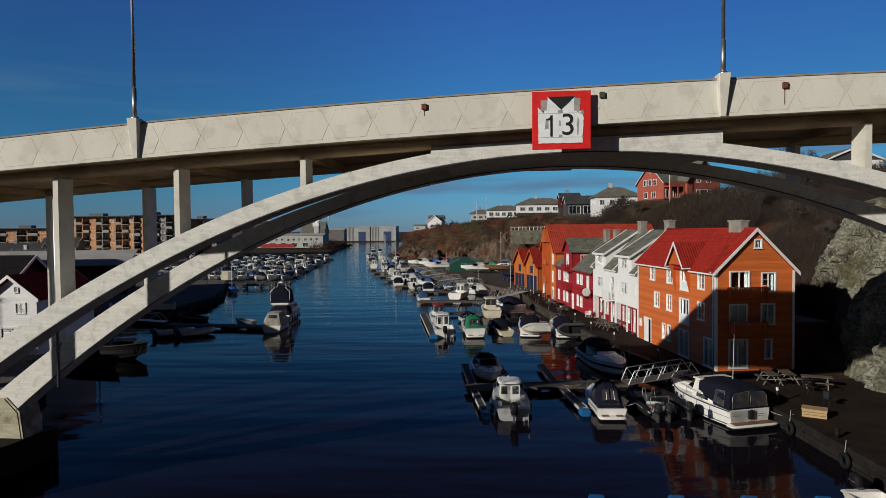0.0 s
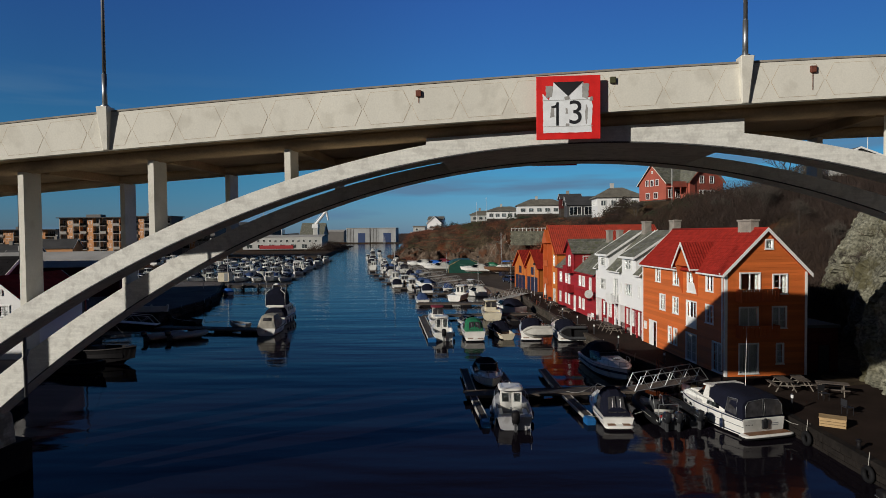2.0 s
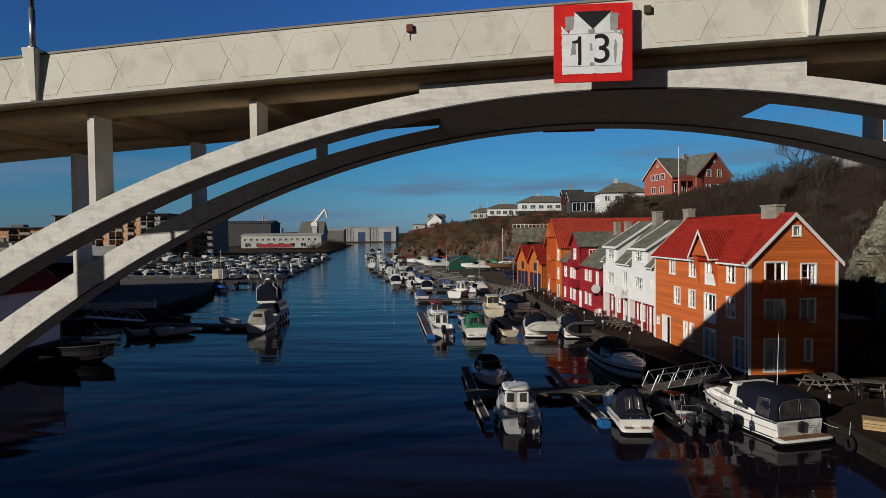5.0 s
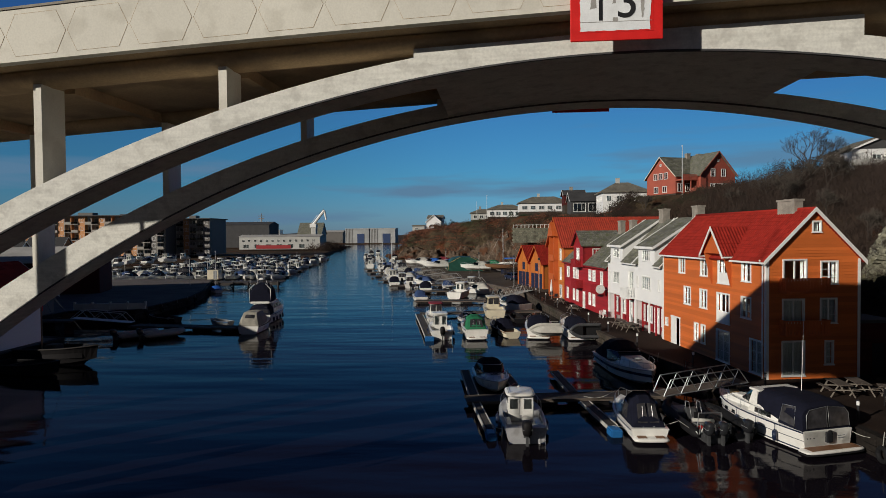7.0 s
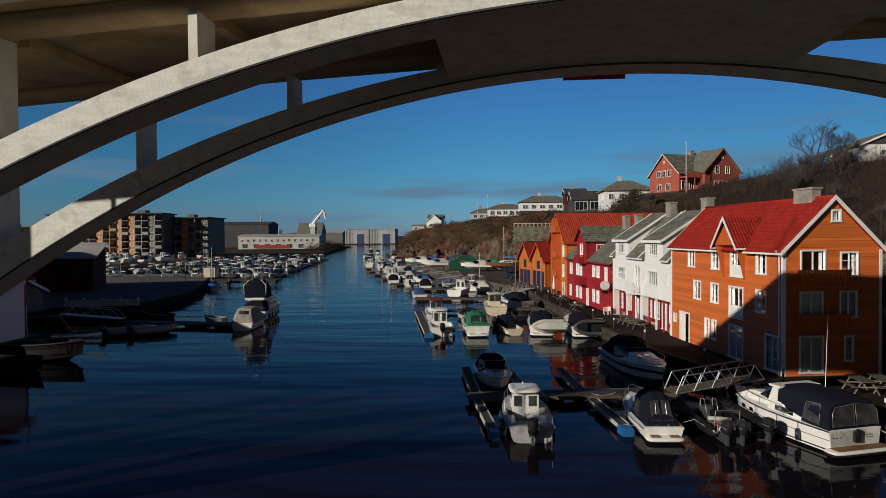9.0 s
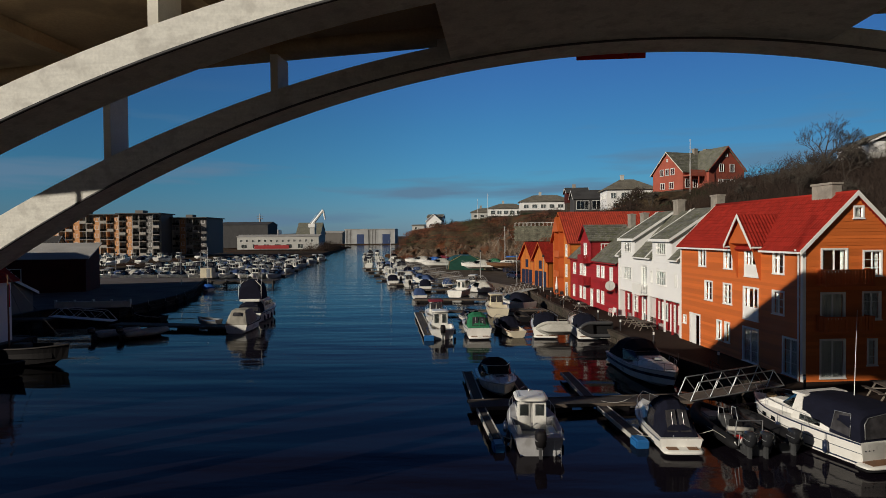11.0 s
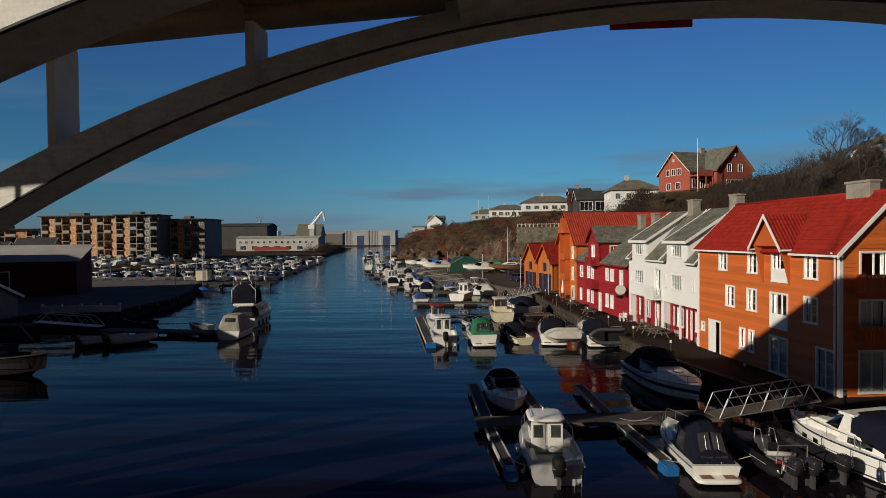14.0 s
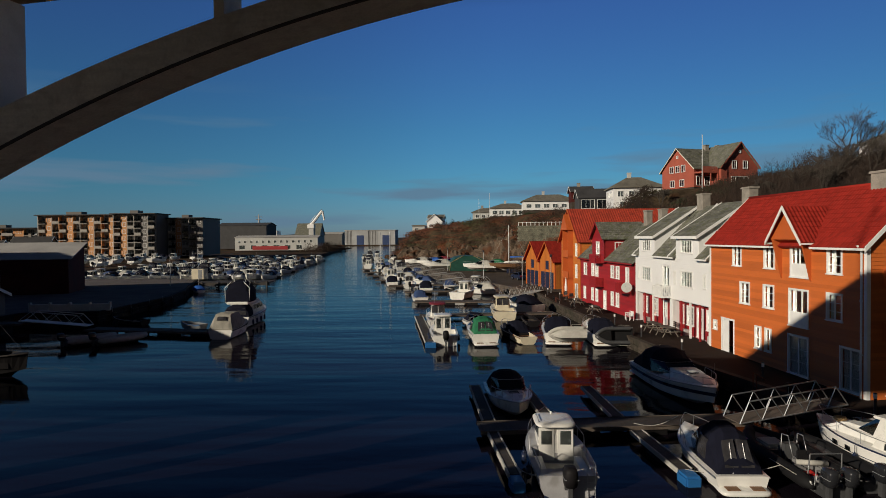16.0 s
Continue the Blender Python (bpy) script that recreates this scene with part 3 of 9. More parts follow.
def clearance_sign(m, label):
    s = thing("clearance_sign", m, label, "sign")
    w = 0.98
    part("plate", bevel(boxes((-w, w, 0, 0.05, -w, w)), 0.01), SIGN_RED, s, "red-bordered square plate")
    part("panel", boxes((-0.78, 0.78, -0.006, 0.002, -0.8, 0.8)), SIGN_RED, s)
    rnd = random.Random(7)

    def ragged(pts, jag, y0, y1):
        """A flake of paint with a torn edge."""
        out = []
        for (xa, za), (xb, zb) in zip(pts, pts[1:] + pts[:1]):
            k = max(2, int(math.hypot(xb - xa, zb - za) / 0.06))
            for i in range(k):
                f = i / k
                out.append((xa + (xb - xa) * f + rnd.uniform(-jag, jag), za + (zb - za) * f + rnd.uniform(-jag, jag)))
        return prism(bmesh.new(), out, "y", y0, y1)
    part("white_field", ragged([(-0.77, -0.77), (0.7, -0.77), (0.71, -0.4), (0.74, 0.0), (0.7, 0.3), (-0.6, 0.26), (-0.78, 0.45)], 0.01, -0.012, -0.004), SIGN_WHITE, s, "flaking white paint")
    part("white_field", ragged([(-0.6, 0.24), (0.6, 0.24), (0.5, 0.5), (0.45, 0.78), (-0.45, 0.78), (-0.5, 0.5)], 0.012, -0.0095, -0.004), SIGN_WHITE, s, "flaking white paint")
    for pts in ([(-0.69, 0.3), (-0.5, 0.34), (-0.47, 0.68), (-0.69, 0.68)], [(0.43, 0.3), (0.6, 0.24), (0.64, 0.72), (0.42, 0.74)], [(-0.1, 0.22), (0.06, 0.24), (0.02, 0.36), (-0.12, 0.34)],
                [(-0.56, -0.3), (-0.43, -0.27), (-0.43, 0.08), (-0.52, 0.06)], [(0.53, -0.5), (0.57, -0.52), (0.6, -0.1), (0.55, 0.1), (0.52, -0.15)], [(-0.09, -0.58), (0.02, -0.58), (0.02, -0.5), (-0.09, -0.5)], [(-0.08, -0.2), (-0.02, -0.2), (-0.03, 0.0), (-0.08, -0.02)], [(0.64, 0.18), (0.76, 0.2), (0.72, 0.34), (0.66, 0.3)]):
        part("bare_patch", ragged(pts, 0.014, -0.0145, -0.003), SIGN_GREY, s, "patch of bare grey metal")
    tri = prism(bmesh.new(), [(-0.46, 0.79), (0.46, 0.79), (-0.01, 0.35)], "y", -0.02, -0.008)
    part("arrow", tri, SIGN_BLACK, s, "black triangle pointing down")
    for z in (0.225, -0.585):
        part("batten", boxes((-0.77, 0.74, -0.017, -0.008, z, z + 0.012)), SIGN_GREY, s)
    one = boxes((-0.375, -0.297, -0.02, -0.008, -0.55, 0.17))
    prism(one, [(-0.52, 0.0), (-0.37, 0.0), (-0.37, 0.14), (-0.4, 0.08), (-0.45, 0.06), (-0.52, 0.06)], "y", -0.02, -0.008)
    part("digit", one, SIGN_BLACK, s, "black painted figure one")
    me = text_mesh("3", 1.03)
    me.materials.append(SIGN_BLACK)
    num = new("digit", me)
    num.parent = s
    num["label"] = "black painted figure three"
    num.matrix_local = pose(0.22, -0.016, -0.19, 90, 0, 0)
    part("bracket", tubes(((-0.5, 0.05, 0.5), (-0.5, 0.35, 0.5), 0.03), ((0.5, 0.05, 0.5), (0.5, 0.35, 0.5), 0.03), ((-0.5, 0.05, -0.9), (-0.5, 0.45, -0.75), 0.02)), DARK_METAL, s)
    return s


clearance_sign(BRIDGE @ pose(3.8, -1.01, 15.2), "square red-framed white clearance sign with black number")
clearance_sign(BRIDGE @ pose(4.1, 7.31, 15.26, 0, 0, 180), "square red-framed clearance sign on the far parapet")


def approach():
    """West approach, in line with the arch."""
    a = thing("bridge_approach", BRIDGE @ pose(-30.25, 3.15, 0), "concrete approach viaduct leading on to the arch bridge", "bridge")
    z0 = deck_low(-30.2)
    ln = 46.0

    def drop(x):
        return z0 + 0.055 * x
    bm = bmesh.new()
    loft(bm, [[(x, -3.5, drop(x)), (x, 3.5, drop(x)), (x, 3.5, drop(x) + 0.4), (x, -3.5, drop(x) + 0.4)] for x in (-0.02, -ln)])
    part("deck_slab", bm, CONCRETE_BOUNCE, a)
    for y in (-3.6, 3.4):
        bm = bmesh.new()
        loft(bm, [[(x, y, drop(x) - 0.1), (x, y + 0.2, drop(x) - 0.1), (x, y + 0.2, drop(x) + 1.0), (x, y, drop(x) + 1.0)] for x in (-0.02, -ln)])
        part("parapet", bm, CONCRETE, a)
    for x in (-2, -10, -18, -26, -34, -42):
        part("pier", boxes((x - 0.4, x + 0.4, -0.6, 0.6, -1.0, drop(x) + 0.02)), CONCRETE, a)


approach()


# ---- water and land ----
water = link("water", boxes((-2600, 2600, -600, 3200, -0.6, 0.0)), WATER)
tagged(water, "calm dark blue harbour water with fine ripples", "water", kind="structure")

SHORE_R = [(-600, 24), (0, 19.2), (28, 18.75), (34, 18.65), (39, 18.4), (44, 16.6), (55, 13.8), (64, 12.7), (104, 9.6), (140, -3.0), (170, -11), (291, -37), (330, -20), (420, 60), (3000, 900)]
SHORE_L = [(-600, -40), (0, -26.5), (32, -26), (44, -30.5), (49, -35.2), (61.2, -35.5), (62.4, -40), (64, -47), (79, -47.5), (81, -39.6), (96, -40), (107, -42.5), (131, -51), (133, -90), (262, -92), (264, -61), (510, -95), (640, -160), (642, 200), (3000, 200)]


def at_y(table, y):
    for (ya, xa), (yb, xb) in zip(table, table[1:]):
        if ya <= y <= yb:
            return xa + (xb - xa) * (y - ya) / (yb - ya)
    return table[-1][1]


def step(a, b, t):
    t = min(1, max(0, (t - a) / (b - a)))
    return t * t * (3 - 2 * t)


CREST = [(0, 16.5), (130, 16.8), (142, 16.6), (155, 12.9), (172, 13.2), (186, 14.4), (205, 15.0), (230, 14.6), (262, 12.0), (275, 10.8), (300, 9.6), (330, 8.0), (3200, 8)]


def land(x, y):
    """Height of the ground."""
    xr, xl = at_y(SHORE_R, y), at_y(SHORE_L, y)
    if y > 642:
        return 1.0 + 5 * step(700, 1500, y)
    inland = x - xr
    if inland > 0:
        if y < 50:
            h = 0.9 + 15.5 * step(19.5, 25, inland) + 4 * step(22, 60, inland)
        else:
            top = at_y(CREST, y)
            a, b = (10.5, 52 - 8 * step(124, 140, y)) if y < 140 else (22 - 18.5 * step(180, 285, y), 44 - 30 * step(180, 290, y))
            near = 0.9 + top * step(a, b, inland) + 2.5 * step(60, 140, inland)
            h = near
            if y < 62:
                k = step(50, 62, y)
                h = near * k + (1 - k) * (0.9 + 15.5 * step(19.5, 25, inland) + 4 * step(22, 60, inland))
        if inland > 8:
            h += 0.5 * noise.noise((x * 0.12, y * 0.12, 0)) * min(1, (inland - 8) / 6)
        if inland > 12 and y > 55:
            # knolls and outcrops on the face of the hill
            k = step(12, 18, inland) * (1 - step(30, 42, inland))
            h += k * (1.3 * noise.noise((x * 0.21, y * 0.16, 4)) + 0.9 * abs(noise.noise((x * 0.45, y * 0.4, 9))) + step(140, 160, y) * (1.5 * noise.noise((x * 0.085, y * 0.05, 2)) - 0.9 + 1.3 * noise.noise((x * 0.3, y * 0.12, 7))))
        return h * step(0, 0.3, inland) - 2.5 * (1 - step(0, 0.3, inland))
    out = xl - x
    if out > 0:
        h = 1.0 + 0.4 * step(10, 60, out)
        return h * step(0, 0.3, out) - 2.5 * (1 - step(0, 0.3, out))
    return -2.5


def ground_sheet():
    xs = sorted(set([-2500, -1500, -900, -600, -420, -320, -260, -220, -190, -165] + [round(-150 + 2.0 * i, 2) for i in range(122)] + [95, 100, 108, 118, 130, 150, 180, 240, 340, 520, 900, 1500, 2500]))
    ys = sorted(set([-600, -300, -150, -80, -40, -20, -10, 0] + [2 * i for i in range(1, 175)] + [360, 380, 410, 450, 500, 560, 630, 644, 660, 720, 900, 1300, 2000, 3100]))
    verts = [(x, y, land(x, y)) for y in ys for x in xs]
    w = len(xs)
    faces = [(j * w + i, j * w + i + 1, (j + 1) * w + i + 1, (j + 1) * w + i) for j in range(len(ys) - 1) for i in range(w - 1)]
    me = bpy.data.meshes.new("ground")
    me.from_pydata(verts, [], faces)
    for p in me.polygons:
        p.use_smooth = True
    me.materials.append(GROUND)
    return new("ground", me)


tagged(ground_sheet(), "brown winter grass and soil rising into a hill", "ground", kind="structure")


def quay(name, pts, inner, top, label, face_mat, top_mat):
    """A quay along pts (x, y), reaching inland by the vector inner, with a coping and a face of squared stones."""
    q = thing(name, Matrix(), label, "quay", kind="structure")
    bm = bmesh.new()
    ring = pts + [(p[0] + inner[0], p[1] + inner[1]) for p in pts[::-1]]
    prism(bm, ring, "z", -2.4, top - 0.02)
    part("paving", bm, top_mat, q)
    bm, rnd = bmesh.new(), random.Random(5)
    cap = bmesh.new()
    for (xa, ya), (xb, yb) in zip(pts, pts[1:]):
        a, d = Vector((xa, ya, 0)), Vector((xb - xa, yb - ya, 0))
        ln = d.length
        d.normalize()
        nrm = Vector((d.y, -d.x, 0))
        if nrm.dot(Vector((inner[0], inner[1], 0))) > 0:
            nrm = -nrm
        for row in range(5):
            z0 = -0.7 + row * (top + 0.55) / 5
            z1 = z0 + (top + 0.55) / 5 - 0.03
            s = -rnd.random() * 0.5
            while s < ln:
                e = min(ln, s + rnd.uniform(0.5, 1.1))
                p, r, o = a + d * max(0, s), a + d * (e - 0.03), rnd.uniform(0.02, 0.09)
                hexa(bm, [(*(p + nrm * o).xy, z0), (*(r + nrm * o).xy, z0), (*(r - nrm * 0.1).xy, z0), (*(p - nrm * 0.1).xy, z0),
                          (*(p + nrm * o).xy, z1), (*(r + nrm * o).xy, z1), (*(r - nrm * 0.1).xy, z1), (*(p - nrm * 0.1).xy, z1)])
                s = e
        s = 0.0
        while s < ln - 0.2:
            e = min(ln, s + 2.0)
            p, r = a + d * s, a + d * (e - 0.02)
            hexa(cap, [(*(p + nrm * 0.12).xy, top - 0.16), (*(r + nrm * 0.12).xy, top - 0.16), (*(r - nrm * 0.3).xy, top - 0.16), (*(p - nrm * 0.3).xy, top - 0.16),
                       (*(p + nrm * 0.12).xy, top + 0.03), (*(r + nrm * 0.12).xy, top + 0.03), (*(r - nrm * 0.3).xy, top + 0.03), (*(p - nrm * 0.3).xy, top + 0.03)])
            s = e
    part("stone_face", bm, face_mat, q)
    part("coping", cap, face_mat, q)
    return q


quay("pavement_landing", [(18.9, 12), (18.75, 28), (18.65, 34), (18.4, 39), (16.6, 44)], (12.5, 0.8), 0.95, "dark paved landing, its stone face darkened for shade", SHADE_STONE, QUAY)
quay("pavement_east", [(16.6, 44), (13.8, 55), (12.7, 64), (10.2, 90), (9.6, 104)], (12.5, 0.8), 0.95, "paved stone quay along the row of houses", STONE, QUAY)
quay("pavement_boatyard", [(9.6, 104), (-3.0, 140), (-11, 170), (-24, 225)], (30, 4), 1.0, "asphalt boatyard behind a timber quay wall", PLANK, ASPHALT)
quay("pavement_bank", [(-26.3, 10), (-26, 32), (-30.5, 44), (-35.2, 49), (-35.5, 61.2), (-40, 62.4), (-47, 64)], (-60, 0), 1.1, "stone quay of the west bank under the bridge", SHADE_STONE, GREY_PAVING)
quay("pavement_west", [(-47, 64), (-47.4, 79.6), (-39.6, 80.6), (-40, 96), (-42.5, 107), (-51.5, 132), (-62, 134)], (-70, 0), 1.15, "worn grey asphalt quay with a stone wall", SHADE_STONE, GREY_PAVING)


# ---- houses: s along the street away from the bridge, y towards the water ----
ROW = Matrix.Translation((18.83, 46.12, 0)) @ pose(0, 0, 0, 0, 0, 96.353)
window_cache = {}


def window(parent, m, w, h, cols=2, rows=3, panel=0.0, curtains=True, frame_mat=None, name="window", case=0.085, dark=False):
    """A cased window or glazed door, centred at the foot of its opening, facing local +y. panel: height of a solid white lower part."""
    key = (round(w, 2), round(h, 2), cols, rows, panel, curtains, name, case, dark, frame_mat.name if frame_mat else "")
    fm = frame_mat or TRIM
    c = case
    iw, z0, z1 = w - 2 * c, 0.05 + panel, h - c
    if key not in window_cache:
        made = []

        def keep(bm, mat):
            ob = link("tmp", bm, mat)
            made.append(ob.data)
            bpy.data.objects.remove(ob)
        keep(ring_frame(bmesh.new(), -w / 2, w / 2, 0, h, c, -0.1, 0.055), fm)
        keep(boxes((-iw / 2 + 0.01, iw / 2 - 0.01, -0.034, -0.028, z0 + 0.01, z1 - 0.01)), TINTED if dark else GLASS)
        # one sash, hung in each column
        sw = iw / cols
        sash = ring_frame(bmesh.new(), 0, sw, z0, z1, 0.04, -0.05, 0.0)
        for k in range(1, rows):
            z = z0 + (z1 - z0) * k / rows
            box(sash, 0.03, sw - 0.03, -0.045, -0.01, z - 0.014, z + 0.014)
        if dark:
            for k in range(1, cols):
                box(sash, sw * k - 0.03, sw * k + 0.03, -0.05, 0.0, z0, z1)
        keep(sash, fm)
        keep(boxes((-w / 2 - 0.04, w / 2 + 0.04, -0.09, 0.085, -0.03, 0.03)), fm)
        if panel:
            keep(boxes((-iw / 2, iw / 2, -0.06, 0.02, 0.05, z0)), fm)
        else:
            made.append(None)
        cu = bmesh.new()
        if curtains == "drawn":
            n = max(6, int(iw / 0.07))
            pts = [(-iw / 2 + 0.01 + (iw - 0.02) * k / n, -0.15 + 0.03 * (k % 2)) for k in range(n + 1)]
            v0 = [cu.verts.new((x, y, z0 + 0.02)) for x, y in pts]
            v1 = [cu.verts.new((x, y, z1)) for x, y in pts]
            for k in range(n):
                cu.faces.new((v0[k], v0[k + 1], v1[k + 1], v1[k]))
            keep(cu, CURTAIN)
        elif curtains:
            for side in (-1, 1):
                pts = [(side * (iw / 2 - 0.01 - 0.035 * k), -0.19 + 0.03 * (k % 2)) for k in range(7)]
                v0 = [cu.verts.new((x, y, z0 + 0.02)) for x, y in pts]
                v1 = [cu.verts.new((x, y, z1)) for x, y in pts]
                for k in range(6):
                    cu.faces.new((v0[k], v0[k + 1], v1[k + 1], v1[k]))
            keep(cu, CURTAIN)
        else:
            cu.free()
            made.append(None)
        window_cache[key] = made
    frame_me, pane_me, sash_me, sill_me, panel_me, cur_me = window_cache[key]
    ob = new(name, frame_me)
    ob.parent = parent
    ob.matrix_local = m

    def hang(label, me, x=0.0):
        p = new(label, me)
        p.parent = ob
        p.matrix_local = pose(x, 0, 0)
        return p
    hang("pane", pane_me).visible_shadow = False
    for i in range(1 if dark else cols):
        hang("sash", sash_me, -iw / 2 + i * iw / cols)
    if not dark:
        hang("sill", sill_me)
    if panel_me:
        hang("panel", panel_me)
    if cur_me:
        hang("curtain", cur_me)
    return ob


def wall(parent, m, w, z0, z1, holes, mat, board=0.2, apex=None, name="wall", upright=False):
    """A timber wall, local x from 0 to w, facing +y, with holes (x0, x1, z0, z1) right through and lapped boards. apex: (x, z) of a gable."""
    bm = bmesh.new()
    xs = sorted({0, w, *[v for h in holes for v in h[:2]]})
    zs = sorted({z0, z1, *[min(z1, v) for h in holes for v in h[2:]]})
    for a, b in zip(xs, xs[1:]):
        for c, d in zip(zs, zs[1:]):
            mx, mz = (a + b) / 2, (c + d) / 2
            if not any(h[0] < mx < h[1] and h[2] < mz < h[3] for h in holes):
                box(bm, a, b, -0.2, 0, c, d)
    if apex:
        ah = [h for h in holes if h[2] >= z1 - 0.05]
        if ah:
            h = ah[0]
            def lid(x):
                return z1 + (apex[1] - z1) * (x / apex[0] if x < apex[0] else (w - x) / (w - apex[0]))
            prism(bm, [(0, z1), (h[0], z1), (h[0], lid(h[0]))], "y", -0.2, 0)
            prism(bm, [(h[1], z1), (w, z1), (h[1], lid(h[1]))], "y", -0.2, 0)
            box(bm, h[0], h[1], -0.2, 0, z1, h[2])
            if h[0] < apex[0] < h[1]:
                prism(bm, [(h[0], h[3]), (h[1], h[3]), (h[1], lid(h[1])), apex, (h[0], lid(h[0]))], "y", -0.2, 0)
        else:
            prism(bm, [(0, z1), (w, z1), apex], "y", -0.2, 0)
    top = apex[1] if apex else z1
    if upright:
        x = 0.0
        while x < w - 0.02:
            e = min(w, x + board)
            zt = z1 if not apex else z1 + (apex[1] - z1) * min((x + e) / 2 / apex[0], (w - (x + e) / 2) / (w - apex[0]))
            spans = [(z0, zt)]
            for h in holes:
                if h[0] < e and h[1] > x:
                    spans = [s for (p, q) in spans for s in ((p, min(q, h[2])), (max(p, h[3]), q)) if s[1] - s[0] > 0.03]
            for p, q in spans:
                box(bm, x + 0.004, e - 0.008, 0.001, 0.024 if int(x / board) % 2 else 0.012, p, q)
            x += board
    else:
        z = z0
        while z < top - 0.03:
            e = min(top, z + board)
            a, b = 0.0, w
            if apex and (z + e) / 2 > z1:
                f = ((z + e) / 2 - z1) / (apex[1] - z1)
                a, b = apex[0] * f, w - (w - apex[0]) * f
            spans = [(a, b)]
            for h in holes:
                if h[2] < e - 0.02 and h[3] > z + 0.02:
                    spans = [s for (p, q) in spans for s in ((p, min(q, h[0])), (max(p, h[1]), q)) if s[1] - s[0] > 0.03]
            for p, q in spans:
                hexa(bm, [(p, 0.001, z), (q, 0.001, z), (q, 0.034, z), (p, 0.034, z), (p, 0.001, e - 0.003), (q, 0.001, e - 0.003), (q, 0.012, e - 0.003), (p, 0.012, e - 0.003)])
            z += board
    ob = part(name, bm, mat, parent)
    ob.matrix_local = m
    return ob


def pantiles(bm, o, along, up, nrm, ln, rise, wave=0.24, course=0.36, amp=0.035):
    """Wavy clay tiles on a slope: o lower corner, along the eave, up the slope."""
    n = max(2, int(ln / wave))
    seg = 4
    k = max(1, round(rise / course))
    for c in range(k):
        lo, hi = rise * c / k, rise * (c + 1) / k + 0.03
        for i in range(n):
            ring = []
            for j in range(seg + 1):
                s = (i + j / seg) * ln / n
                q = amp * (0.5 + 0.5 * math.cos(6.2832 * j / seg))
                ring.append((s, q))
            a = [bm.verts.new(o + along * s + up * lo + nrm * (q + 0.03)) for s, q in ring]
            b = [bm.verts.new(o + along * s + up * hi + nrm * (q + 0.004)) for s, q in ring]
            e = [bm.verts.new(o + along * s + up * lo + nrm * 0.0) for s, q in ring]
            for j in range(seg):
                bm.faces.new((a[j], a[j + 1], b[j + 1], b[j]))
                bm.faces.new((e[j], e[j + 1], a[j + 1], a[j]))


def slates(bm, o, along, up, nrm, ln, rise, tile=0.42, course=0.36):
    k = max(1, round(rise / course))
    rnd = random.Random(int(ln * 100))
    for c in range(k):
        lo, hi = rise * c / k, rise * (c + 1) / k + 0.04
        s = -tile * 0.5 * (c % 2)
        while s < ln - 0.02:
            a, b = max(0, s), min(ln, s + tile * rnd.uniform(0.93, 1.05)) - 0.012
            t = rnd.uniform(0.012, 0.03)
            if b - a > 0.04:
                hexa(bm, [o + along * a + up * lo, o + along * b + up * lo, o + along * b + up * hi, o + along * a + up * hi,
                          o + along * a + up * lo + nrm * (t + 0.02), o + along * b + up * lo + nrm * (t + 0.02), o + along * b + up * hi + nrm * 0.006, o + along * a + up * hi + nrm * 0.006])
            s += tile


def slope(parent, o, along, up_to, ln, mat, style, thick=0.1, name="roof"):
    """One roof slope from lower corner o along the unit vector, up to the line through up_to."""
    o, along, up_to = Vector(o), Vector(along), Vector(up_to)
    up = up_to - o
    up -= along * up.dot(along)
    rise = up.length
    up.normalize()
    nrm = along.cross(up)
    if nrm.z < 0:
        nrm = -nrm
    bm = bmesh.new()
    c = [o, o + along * ln, o + along * ln + up * rise, o + up * rise]
    hexa(bm, [p - nrm * thick for p in c] + c)
    (pantiles if style == "tile" else slates)(bm, o, along, up, nrm, ln, rise)
    return part(name, bm, mat, parent)


def chimney(parent, x, y, z0, z1, sx, sy, mat):
    bm = bevel(boxes((x - sx / 2, x + sx / 2, y - sy / 2, y + sy / 2, z0, z1 - 0.12)), 0.015)
    box(bm, x - sx / 2 - 0.06, x + sx / 2 + 0.06, y - sy / 2 - 0.06, y + sy / 2 + 0.06, z1 - 0.12, z1)
    for k in (-0.25, 0.25):
        box(bm, x + k * sx - 0.09, x + k * sx + 0.09, y - 0.09, y + 0.09, z1, z1 + 0.04)
    return part("chimney", bm, mat, parent, "grey rendered chimney")


def strip(parent, a, b, w, t, mat, name="bargeboard"):
    """A board of width w (downwards) and thickness t between two points of a roof edge."""
    a, b = Vector(a), Vector(b)
    d = (b - a).normalized()
    side = d.cross(Vector((0, 0, 1))).normalized() * t / 2
    dn = Vector((0, 0, -w))
    bm = bmesh.new()
    hexa(bm, [a - side + dn, b - side + dn, b + side + dn, a + side + dn, a - side, b - side, b + side, a + side])
    return part(name, bm, mat, parent)


def facade_frame(s):
    """Wall frame on the water side whose x runs back along the street from s."""
    return Matrix.Translation((s, 0, 0)) @ pose(0, 0, 0, 0, 0, 0)


def end_frame(s, y0=0.0, out=-1):
    """Wall frame on an end wall at s. out=-1 faces the bridge."""
    if out < 0:
        return Matrix.Translation((s, 0, 0)) @ Matrix(((0, -1, 0, 0), (-1, 0, 0, y0), (0, 0, 1, 0), (0, 0, 0, 1)))
    return Matrix.Translation((s, 0, 0)) @ Matrix(((0, 1, 0, 0), (-1, 0, 0, y0), (0, 0, 1, 0), (0, 0, 0, 1)))


